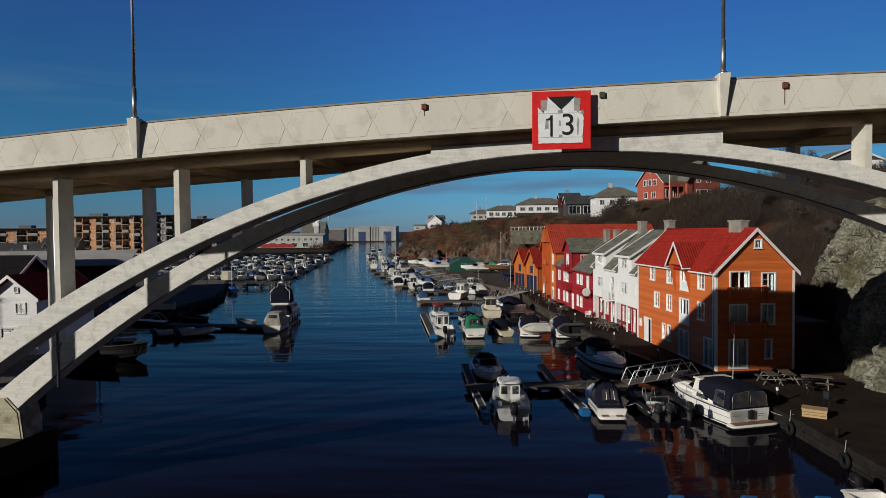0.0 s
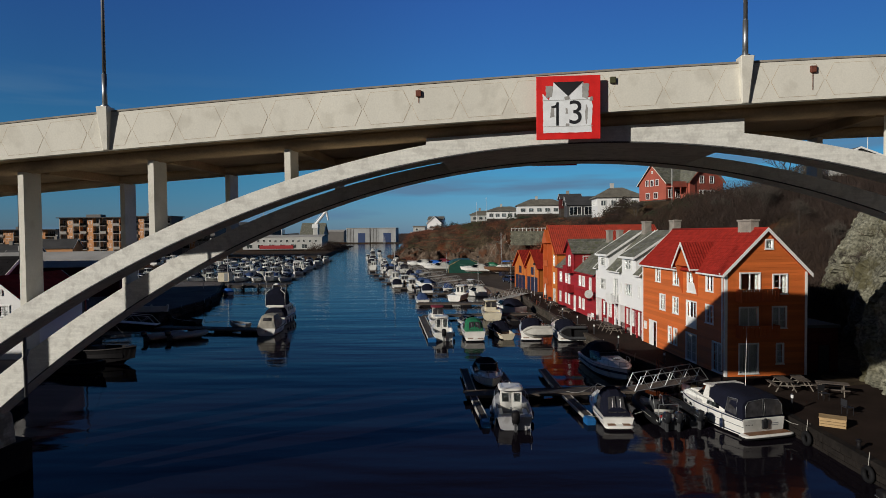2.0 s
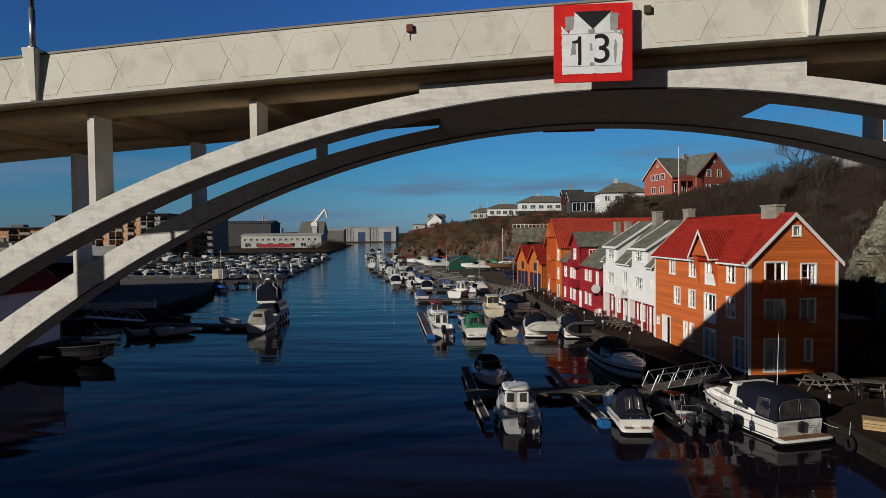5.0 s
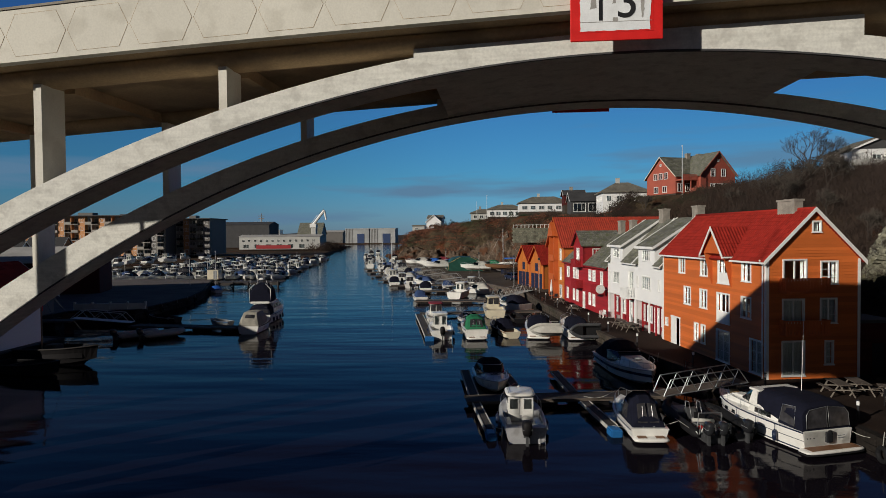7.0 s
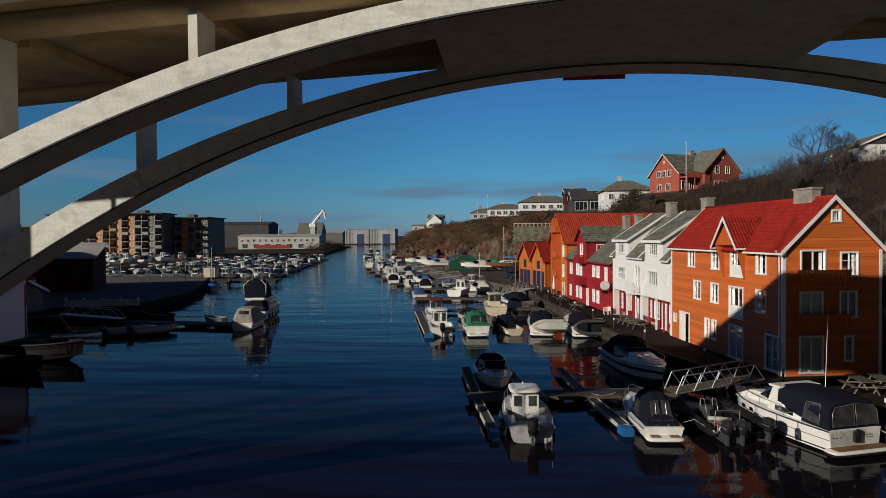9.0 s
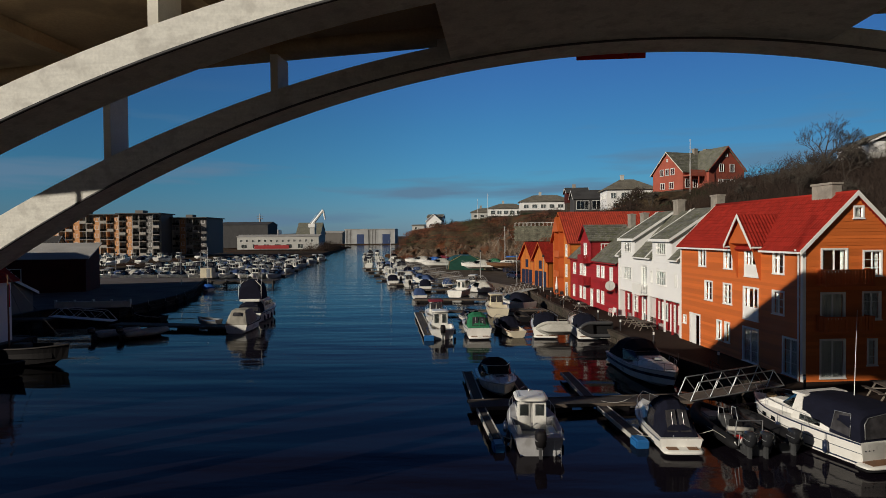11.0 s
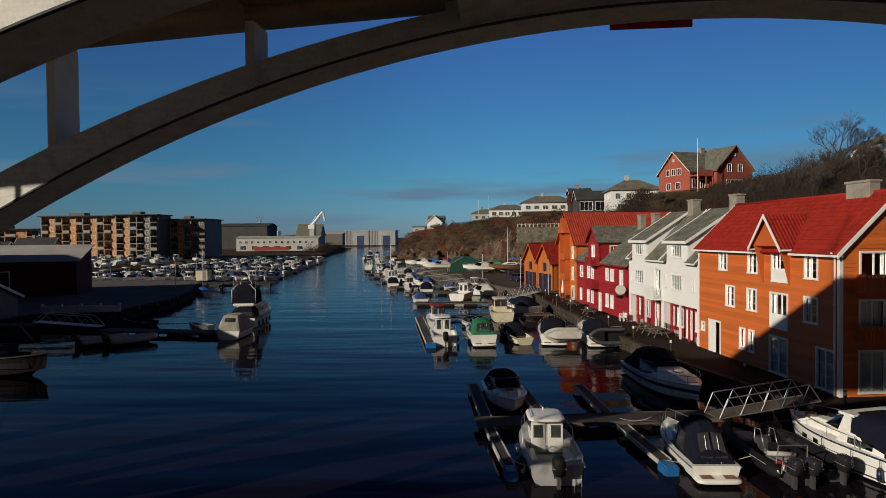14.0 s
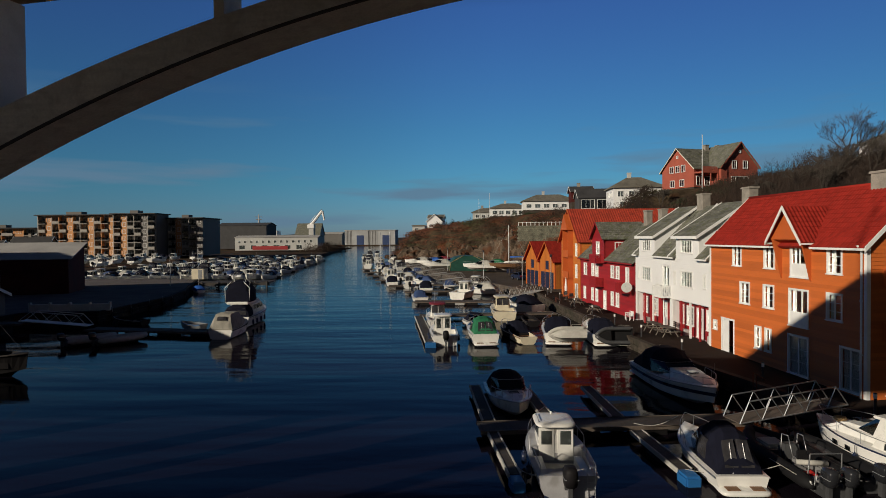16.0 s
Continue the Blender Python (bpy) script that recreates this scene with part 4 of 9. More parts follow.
def orange_house():
    h = thing("timber_house", ROW, "orange timber house with red tiled roof and white windows", "house", "houses along the quay")
    W, D, ZE = 14.64, 6.02, 8.34
    base = 0.5
    fw = [(10.62, 11.7, 6.78, 8.2), (7.1, 8.19, 6.78, 8.2), (1.58, 2.69, 6.78, 8.2), (9.68, 10.81, 4.4, 5.84), (7.17, 8.27, 4.4, 5.84), (1.56, 2.73, 4.4, 5.84),
          (8.42, 9.13, 1.78, 3.21), (7.4, 8.08, 1.78, 3.21), (13.64, 14.19, 2.23, 2.92)]
    fd = [(4.12, 5.68, 6.43, 8.3), (4.1, 5.82, 3.69, 5.81), (4.08, 5.88, 1.0, 3.23), (0.3, 1.74, 1.05, 3.24), (11.47, 13.11, 0.72, 3.2)]
    wall(h, facade_frame(0), W, base, ZE, fw + fd, ORANGE, 0.19)
    for i, (a, b, c, d) in enumerate(fw):
        narrow = b - a < 0.8
        window(h, pose((a + b) / 2, 0.02, c), b - a, d - c, 1 if narrow else 2, 2 if narrow else 3)
    window(h, pose(4.9, 0.02, 6.43), 1.56, 1.87, 2, 2, panel=0.7, name="door_frame")
    window(h, pose(4.96, 0.02, 3.69), 1.72, 2.12, 3, 1, panel=0.75, name="door_frame")
    window(h, pose(4.98, 0.02, 1.0), 1.8, 2.23, 2, 3, name="door_frame", curtains="drawn")
    window(h, pose(1.02, 0.02, 1.05), 1.44, 2.19, 2, 3, name="door_frame", curtains="drawn")
    # open entrance: casing, dark passage and a white door leaf swung inwards
    fr = boxes((11.47, 11.58, -0.1, 0.06, 0.72, 3.2), (13.0, 13.11, -0.1, 0.06, 0.72, 3.2), (11.44, 13.14, -0.1, 0.07, 3.1, 3.22))
    door = part("doorway", fr, TRIM, h, "open entrance with white casing")
    part("door_leaf", bevel(boxes((12.2, 12.98, -0.03, 0.02, 0.74, 3.08), (12.32, 12.86, 0.02, 0.03, 0.9, 1.7), (12.32, 12.86, 0.02, 0.03, 1.9, 2.9)), 0.008), TRIM, door, "white panelled door leaf")
    ends = [(1.0, 2.57, 7.0, 8.34), (3.44, 4.59, 6.74, 8.22), (0.98, 2.44, 4.39, 5.9), (3.42, 4.54, 4.32, 5.92), (0.96, 2.47, 1.1, 3.31), (3.73, 4.34, 1.76, 3.28), (2.88, 3.5, 9.96, 10.69)]
    E = end_frame(0)
    wall(h, E, D, base, ZE, ends, ORANGE, 0.19, apex=(D / 2, 11.2))
    for a, b, c, d in ends:
        window(h, E @ pose((a + b) / 2, 0.02, c), b - a, d - c, 1 if b - a < 0.7 else 2, 1 if (b - a < 0.65 and c > 9) or b - a > 1.3 else 3, curtains="drawn" if c < 6 else True)
    B = end_frame(W, 0, 1)
    wall(h, B, D, base, ZE, [], ORANGE, 0.19, apex=(D / 2, 11.2))
    wall(h, Matrix.Translation((W, -D, 0)) @ pose(0, 0, 0, 0, 0, 180), W, base, ZE, [], ORANGE, 0.19)
    # corner boards and downpipe
    for row in ((-0.05, 0.14, -0.14, 0.05, base, ZE), (-0.05, 0.1, -D - 0.04, -D + 0.14, base, ZE), (W - 0.14, W + 0.04, -0.1, 0.05, base, ZE)):
        part("corner_board", boxes(row), TRIM, h)
    part("downpipe", tubes(((0.22, 0.12, base), (0.22, 0.12, ZE - 0.35), 0.05), ((0.22, 0.12, ZE - 0.35), (0.22, 0.34, ZE - 0.06), 0.05), ((0.22, 0.12, 3.0), (0.22, 0.12, 3.08), 0.07), ((0.22, 0.12, 5.6), (0.22, 0.12, 5.68), 0.07), n=8), TRIM, h, smooth=True)
    part("foundation", boxes((0.04, W - 0.04, -D + 0.05, -0.03, 0.2, base + 0.3)), STONE, h)
    # roof
    o, ov = 0.3, 0.22
    ridge, yr = 11.42, -D / 2
    ze = ZE + 0.06
    sl = (ridge - ze) / (0 - yr + 0.02)
    slope(h, (-ov, o, ze - sl * o + 0.05), (1, 0, 0), (-ov, yr, ridge), W + 2 * ov, TILE_RED, "tile")
    slope(h, (-ov, -D - o, ze - sl * o + 0.05), (1, 0, 0), (-ov, yr, ridge), W + 2 * ov, TILE_RED, "tile")
    part("ridge_cap", tubes(((-ov, yr, ridge + 0.02), (W + ov, yr, ridge + 0.02), 0.1), n=10), TILE_RED, h, smooth=True)
    zlow = ze - sl * o + 0.06
    for s in (-ov - 0.03, W + ov + 0.03):
        strip(h, (s, o + 0.02, zlow + 0.06), (s, yr, ridge + 0.1), 0.27, 0.05, TRIM)
        strip(h, (s, -D - o - 0.02, zlow + 0.06), (s, yr, ridge + 0.1), 0.27, 0.05, TRIM)
    part("gutter", boxes((-ov, 3.6, o + 0.0, o + 0.1, zlow - 0.12, zlow - 0.01), (6.85, W + ov, o + 0.0, o + 0.1, zlow - 0.12, zlow - 0.01)), TRIM, h)
    part("eaves_board", boxes((-ov, 3.7, 0.0, o, zlow - 0.1, zlow - 0.06), (6.75, W + ov, 0.0, o, zlow - 0.1, zlow - 0.06)), TRIM, h)
    part("snow_guard", boxes((-ov, W + ov, -0.55, -0.52, ze + sl * 0.55 + 0.0, ze + sl * 0.55 + 0.16)), TILE_RED, h)
    chimney(h, 2.3, yr, ridge - 0.6, 12.1, 1.75, 0.6, BRICK)
    # hoist dormer
    d0, d1, f = 3.85, 6.6, 0.62
    dm = bmesh.new()
    prism(dm, [(d0, 8.55), (d1, 8.55), ((d0 + d1) / 2, 10.1)], "y", 0.05, f)
    dormer = part("hoist_dormer", dm, ORANGE_TRIM, h, "small hoist dormer with slanting side boards")
    side = bmesh.new()
    for xa, xb, sg in ((d0 + 0.12, 4.12, 1), (d1 - 0.12, 5.75, -1)):
        prism(side, [(0.02, 6.3), (0.06, 6.3), (f, 8.55), (0.02, 8.55)], "x", xa - 0.05, xa + 0.05)
    prism(side, [(0.0, 8.3), (0.0, 8.56), (f, 8.56)], "x", d0 + 0.2, d1 - 0.2)
    part("side_boarding", side, ORANGE_TRIM, dormer)
    xm = (d0 + d1) / 2
    for xa in (d0 - 0.2, d1 + 0.2):
        up = (xm - xa) / abs(xm - xa)
        za = 8.55 - 0.2 * (1.55 / 1.39)
        bm = bmesh.new()
        p0, p1 = Vector((xa, f + 0.2, za)), Vector((xm, f + 0.2, 10.3))
        back = Vector((0, -3.3, 0))
        c = [p0, p1, p1 + back, p0 + back]
        nn = (p1 - p0).cross(back).normalized()
        if nn.z < 0:
            nn = -nn
        hexa(bm, c + [q + nn * 0.08 for q in c])
        pantiles(bm, p0 + nn * 0.08, Vector((0, -1, 0)), (p1 - p0).normalized(), nn, 3.3, (p1 - p0).length, 0.22, 0.34)
        part("dormer_roof", bm, TILE_RED, dormer)
        strip(dormer, (xa, f + 0.22, za + 0.12), (xm, f + 0.22, 10.44), 0.24, 0.05, TRIM)
        part("dormer_gutter", boxes((xa - 0.05, xa + 0.05, -1.0, f + 0.2, za - 0.06, za + 0.04)), TRIM, dormer)
    # balconies on the gable
    for z in (6.28, 3.72):
        bal = part("balcony", boxes((-0.85, -0.02, -3.55, -0.75, z, z + 0.12)), ORANGE_TRIM, h, "timber balcony with boarded railing")
        rail = boxes((-0.85, -0.8, -3.55, -0.75, z + 0.86, z + 0.92), (-0.85, -0.02, -3.55, -3.5, z + 0.86, z + 0.92), (-0.85, -0.02, -0.8, -0.75, z + 0.86, z + 0.92))
        for k in range(15):
            y = -3.52 + k * 0.19
            part("board", boxes((-0.845, -0.815, y, y + 0.15, z + 0.1, z + 0.87)), ORANGE_TRIM, bal)
        for k in range(4):
            x = -0.8 + k * 0.2
            part("board", boxes((x, x + 0.15, -3.545, -3.515, z + 0.1, z + 0.87)), ORANGE_TRIM, bal)
            part("board", boxes((x, x + 0.15, -0.785, -0.755, z + 0.1, z + 0.87)), ORANGE_TRIM, bal)
        part("handrail", rail, ORANGE_TRIM, bal)
    return h


orange_house()


def annex():
    a = thing("lean_to", ROW, "low dark grey lean-to shed beside the orange house", "shed")
    wall(a, end_frame(0.6, -6.25), 2.6, 0.6, 4.2, [(1.1, 2.0, 0.9, 2.9)], DEEP_RED, 0.2)
    part("corner_post", boxes((0.5, 0.72, -6.3, -6.1, 0.6, 4.25)), TRIM, a)
    part("flat_roof", boxes((0.45, 7.5, -8.95, -6.2, 4.2, 4.4)), ROOF_DARK, a)
    part("door", boxes((0.62, 0.68, -8.2, -7.4, 0.9, 2.9)), DARK_METAL, a)
    part("back_wall", boxes((0.7, 7.4, -8.9, -8.75, 0.6, 4.2)), DEEP_RED, a)


annex()


def white_house(s0, s1, da, db, tag):
    h = thing("timber_house", ROW, tag, "house", "houses along the quay")
    D, ZE, zc = 7.6, 7.25, 3.68
    w = s1 - s0
    big = (da + db) / 2
    fy = 0.0
    holes = [(big - 1.0 - s0, big + 1.0 - s0, 4.78, 6.08)]
    wl_x = [s0 + 0.75, s1 - 0.75]
    for x in wl_x:
        holes.append((x - 0.22 - s0, x + 0.22 - s0, 4.9, 6.0))
    rec = None
    if s0 > 20:
        rec = (s0 + 0.3, s0 + 1.6)
        holes = [holes[0], holes[2], (rec[0] - s0, rec[1] - s0, 4.0, 6.35)]
    wall(h, facade_frame(s0), w, zc, ZE, holes, WHITE, 0.17)
    window(h, pose(big, 0.02, 4.78), 2.0, 1.3, 4, 2, curtains=False)
    for x in wl_x:
        if rec and abs(x - (rec[0] + rec[1]) / 2) < 0.9:
            continue
        window(h, pose(x, 0.02, 4.9), 0.44, 1.1, 1, 2, curtains=False)
    if rec:
        window(h, pose((rec[0] + rec[1]) / 2, -0.08, 4.0), 1.3, 2.35, 2, 1, name="door_frame")
        bal = part("balcony", boxes((rec[0] - 0.4, rec[1] + 0.1, 0.03, 0.85, 3.72, 3.86)), TRIM, h, "white slatted balcony")
        rl = boxes((rec[0] - 0.4, rec[1] + 0.1, 0.79, 0.85, 4.66, 4.73), (rec[0] - 0.4, rec[0] - 0.34, 0.03, 0.85, 4.66, 4.73), (rec[1] + 0.04, rec[1] + 0.1, 0.03, 0.85, 4.66, 4.73))
        for k in range(13):
            x = rec[0] - 0.38 + k * 0.145
            part("slat", boxes((x, x + 0.07, 0.8, 0.84, 3.86, 4.67)), TRIM, bal)
        for k in range(5):
            y = 0.06 + k * 0.16
            part("slat", boxes((rec[0] - 0.39, rec[0] - 0.35, y, y + 0.07, 3.86, 4.67)), TRIM, bal)
        part("handrail", rl, TRIM, bal)
    # red ground floor under the white overhang
    gh, x = [], s0 + 0.5
    plan = [("window", 1.1), ("door", 0.95), ("window", 1.1), ("window", 0.55)] if s0 < 20 else [("window", 0.55), ("door", 0.95), ("window", 1.1), ("window", 1.1)]
    gap = (w - 1.0 - sum(p[1] for p in plan)) / (len(plan) - 1)
    spots = []
    for kind, ww in plan:
        z0 = 1.05 if kind == "door" else 1.75
        spots.append((kind, x, x + ww, z0, 3.3))
        gh.append((x - s0, x + ww - s0, z0, 3.3))
        x += ww + gap
    wall(h, Matrix.Translation((s0, -0.62, 0)), w, 0.6, zc, gh, RED, 0.14, upright=True, name="ground_floor_wall")
    for kind, a, b, z0, z1 in spots:
        window(h, pose((a + b) / 2, -0.6, z0), b - a, z1 - z0, 1 if b - a < 0.7 else 2, 3 if kind == "window" else 2, panel=0.0 if kind == "window" else 0.7, name="window" if kind == "window" else "door_frame")
    part("overhang", boxes((s0 + 0.01, s1 - 0.01, -0.64, -0.21, zc - 0.1, zc + 0.1)), TRIM, h)
    for k in range(5):
        x = s0 + 0.15 + (w - 0.3) * k / 4
        part("post", bevel(boxes((x - 0.07, x + 0.07, -0.17, -0.03, 0.85, zc)), 0.01), RED if k % 2 else TRIM, h)
    part("plinth", boxes((s0 + 0.02, s1 - 0.02, -D, -0.6, 0.3, 1.0), (s0 + 0.2, s0 + 0.9, -0.6, -0.25, 0.9, 1.45), (s1 - 1.9, s1 - 1.2, -0.6, -0.25, 0.9, 1.4)), APT_PALE, h)
    # ends, back
    ridge, yr = 11.25, -D / 2 - 0.1
    E = end_frame(s0)
    wall(h, E, D, 0.6, ZE, [], WHITE, 0.17, apex=(D / 2, 11.0), name="end_wall")
    wall(h, end_frame(s1, 0, 1), D, 0.6, ZE, [], WHITE, 0.17, apex=(D / 2, 11.0), name="end_wall")
    part("back_wall", boxes((s0, s1, -D - 0.2, -D, 0.6, ZE)), WHITE, h)
    # main roof either side of the wide shed dormer
    sl = (ridge - ZE) / (-yr + 0.0)
    for a, b in ((s0 - 0.02, da), (db, s1 + 0.02)):
        if b - a > 0.1:
            slope(h, (a, 0.3, ZE - sl * 0.3 + 0.08), (1, 0, 0), (a, yr, ridge), b - a, SLATE, "slate")
            part("gutter", boxes((a, b, 0.3, 0.4, ZE - 0.3, ZE - 0.18)), TRIM, h)
    slope(h, (s0, -D - 0.3, ZE - sl * 0.3 + 0.08), (1, 0, 0), (s0, yr, ridge), w, SLATE, "slate")
    dz = 8.74
    dorm = wall(h, facade_frame(da), db - da, ZE, dz, [(big - 0.95 - da, big + 0.95 - da, 7.42, 8.5)], WHITE, 0.17, name="dormer")
    window(h, pose(big, 0.02, 7.42), 1.9, 1.08, 4, 2, curtains=False)
    for x in (da, db):
        cheek = prism(bmesh.new(), [(-0.02, ZE), (-0.02, dz + 0.05), (yr, ridge), (yr, ridge - 0.4)], "x", x - 0.05, x + 0.05)
        part("dormer_cheek", cheek, WHITE, h)
    sl2 = (ridge - dz) / (-yr)
    slope(h, (da - 0.25, 0.32, dz - sl2 * 0.32 + 0.14), (1, 0, 0), (da - 0.25, yr, ridge + 0.12), db - da + 0.5, SLATE, "slate", name="dormer_roof")
    for x in (da - 0.27, db + 0.27):
        strip(h, (x, 0.34, dz - sl2 * 0.34 + 0.22), (x, yr, ridge + 0.22), 0.24, 0.05, TRIM)
    part("fascia", boxes((da - 0.25, db + 0.25, 0.3, 0.36, dz - 0.2, dz + 0.03)), TRIM, h)
    for x in (s0 + 0.02, s1 - 0.02):
        strip(h, (x, 0.32, ZE - sl * 0.3 + 0.2), (x, yr, ridge + 0.16), 0.22, 0.05, TRIM)
    chimney(h, s0 + (1.6 if s0 < 20 else 2.2), yr, ridge - 0.7, 12.35, 1.0, 0.7, BRICK)
    return h


white_house(14.72, 21.0, 16.44, 20.07, "white timber house with slate roof over a red ground floor")
white_house(21.04, 28.45, 24.2, 27.6, "white timber house with slatted balcony over a red ground floor")


def red_house():
    h = thing("timber_house", ROW, "deep red timber house with mossy slate roof and tall white windows", "house", "houses along the quay")
    s0, s1, D, ZE = 28.55, 45.7, 8.0, 6.45
    ups = [(30.0, 30.9, 4.2, 5.75), (32.6, 33.6, 4.45, 5.75), (34.1, 35.1, 4.45, 5.75), (39.1, 40.1, 4.3, 5.7), (40.5, 41.5, 4.3, 5.7), (43.2, 44.4, 4.26, 5.67)]
    downs = [(32.7, 33.6, 1.6, 3.05), (34.2, 35.1, 1.6, 3.05), (36.5, 37.4, 0.95, 2.95), (39.2, 40.1, 1.5, 2.95), (40.7, 41.6, 1.5, 2.95), (43.6, 44.5, 1.45, 2.9)]
    holes = [(a - s0, b - s0, c, d) for a, b, c, d in ups + downs]
    wall(h, facade_frame(s0), s1 - s0, 0.5, ZE, holes, RED, 0.19)
    for a, b, c, d in ups + downs:
        window(h, pose((a + b) / 2, 0.02, c), b - a, d - c, 2, 3)
    ridge, yr = 10.1, -D / 2
    wall(h, end_frame(s0), D, 0.5, ZE, [], RED, 0.19, apex=(D / 2, ridge - 0.2), name="end_wall")
    wall(h, end_frame(s1, 0, 1), D, 0.5, ZE, [], RED, 0.19, apex=(D / 2, ridge - 0.2), name="end_wall")
    part("back_wall", boxes((s0, s1, -D - 0.2, -D, 0.5, ZE)), RED, h)
    sl = (ridge - ZE) / -yr
    d0, d1 = 36.4, 40.3
    for a, b in ((s0 - 0.05, d0), (d1, s1 + 0.1)):
        slope(h, (a, 0.35, ZE - sl * 0.35 + 0.08), (1, 0, 0), (a, yr, ridge), b - a, SLATE, "slate")
        part("gutter", boxes((a, b, 0.35, 0.45, ZE - 0.4, ZE - 0.28)), RED, h)
    slope(h, (s0, -D - 0.3, ZE - sl * 0.3 + 0.08), (1, 0, 0), (s0, yr, ridge), s1 - s0, SLATE, "slate")
    # cross gable, reaching back
    dm = 8.6
    apx = 10.15
    xm = (d0 + d1) / 2
    wall(h, Matrix.Translation((d0, 0.3, 0)), d1 - d0, 5.9, dm, [(1.4, 2.5, 6.4, 8.2)], RED, 0.19, apex=((d1 - d0) / 2, apx - 0.1), name="cross_gable")
    window(h, pose(d0 + 1.95, 0.32, 6.4), 1.1, 1.8, 2, 2, name="door_frame")
    part("cross_gable_wall", boxes((d0, d0 + 0.15, yr, 0.28, 6.2, dm), (d1 - 0.15, d1, yr, 0.28, 6.2, dm)), RED, h)
    side_w = window(h, Matrix.Translation((d0 + 0.0, -1.3, 7.0)) @ pose(0, 0, 0, 0, 0, 90), 0.9, 1.15, 2, 2)
    for x in (d0 - 0.25, d1 + 0.25):
        p0, p1 = Vector((x, 0.65, dm - 0.2)), Vector((xm, 0.65, apx + 0.1))
        nn = (p1 - p0).cross(Vector((0, -1, 0))).normalized()
        nn = nn if nn.z > 0 else -nn
        bm = bmesh.new()
        ln = 0.65 - yr + 0.6
        c = [p0, p1, p1 + Vector((0, -ln, 0)), p0 + Vector((0, -ln, 0))]
        hexa(bm, c + [q + nn * 0.07 for q in c])
        slates(bm, p0 + nn * 0.07, Vector((0, -1, 0)), (p1 - p0).normalized(), nn, ln, (p1 - p0).length)
        part("cross_gable_roof", bm, SLATE, h)
        strip(h, (x, 0.66, dm - 0.1), (xm, 0.66, apx + 0.22), 0.25, 0.05, RED)
    for z, a, b in ((5.85, d0 + 0.9, d1 - 0.9), (3.3, d0 + 0.9, d1 - 0.9), (3.3, 29.6, 31.3)):
        bal = part("balcony", boxes((a, b, 0.03, 1.0, z, z + 0.12)), RED, h, "small red boarded balcony")
        rl = boxes((a, b, 0.95, 1.0, z + 0.9, z + 0.97), (a, a + 0.05, 0.03, 1.0, z + 0.9, z + 0.97), (b - 0.05, b, 0.03, 1.0, z + 0.9, z + 0.97))
        n = int((b - a) / 0.14)
        for k in range(n):
            part("board", boxes((a + k * 0.14, a + k * 0.14 + 0.11, 0.96, 0.99, z + 0.1, z + 0.91)), RED, bal)
        for k in range(6):
            part("board", boxes((a + 0.01, a + 0.04, 0.05 + k * 0.15, 0.17 + k * 0.15, z + 0.1, z + 0.91)), RED, bal)
        part("handrail", rl, RED, bal)
    chimney(h, 31.6, yr, ridge - 0.6, 11.45, 0.9, 0.6, BRICK)
    chimney(h, 35.2, yr, ridge - 0.6, 11.45, 0.9, 0.6, BRICK)
    # satellite dish on a bracket
    axis = Vector((-0.83, 0.5, 0.25)).normalized()
    e1 = axis.cross(Vector((0, 0, 1))).normalized()
    e2 = e1.cross(axis)
    centre = Vector((28.6, 0.8, 3.95))
    rings = [[centre + axis * (0.42 * r * r) + (e1 * math.cos(6.2832 * i / 20) + e2 * math.sin(6.2832 * i / 20)) * r for i in range(20)] for r in (0.02, 0.2, 0.38, 0.5)]
    rings += [[p - axis * 0.025 for p in r] for r in rings[::-1]]
    dish = part("satellite_dish", loft(bmesh.new(), rings), APT_PALE, h, "pale grey satellite dish", smooth=True)
    part("feed_arm", tubes((centre - e2 * 0.46 + axis * 0.08, centre + axis * 0.5, 0.014), n=5), METAL, dish)
    part("receiver", tubes((centre + axis * 0.46, centre + axis * 0.58, 0.04), n=8), GREY_HULL, dish)
    part("dish_bracket", tubes(((28.7, 0.0, 3.9), (28.63, 0.78, 3.94), 0.03)), METAL, dish)
    return h


red_house()


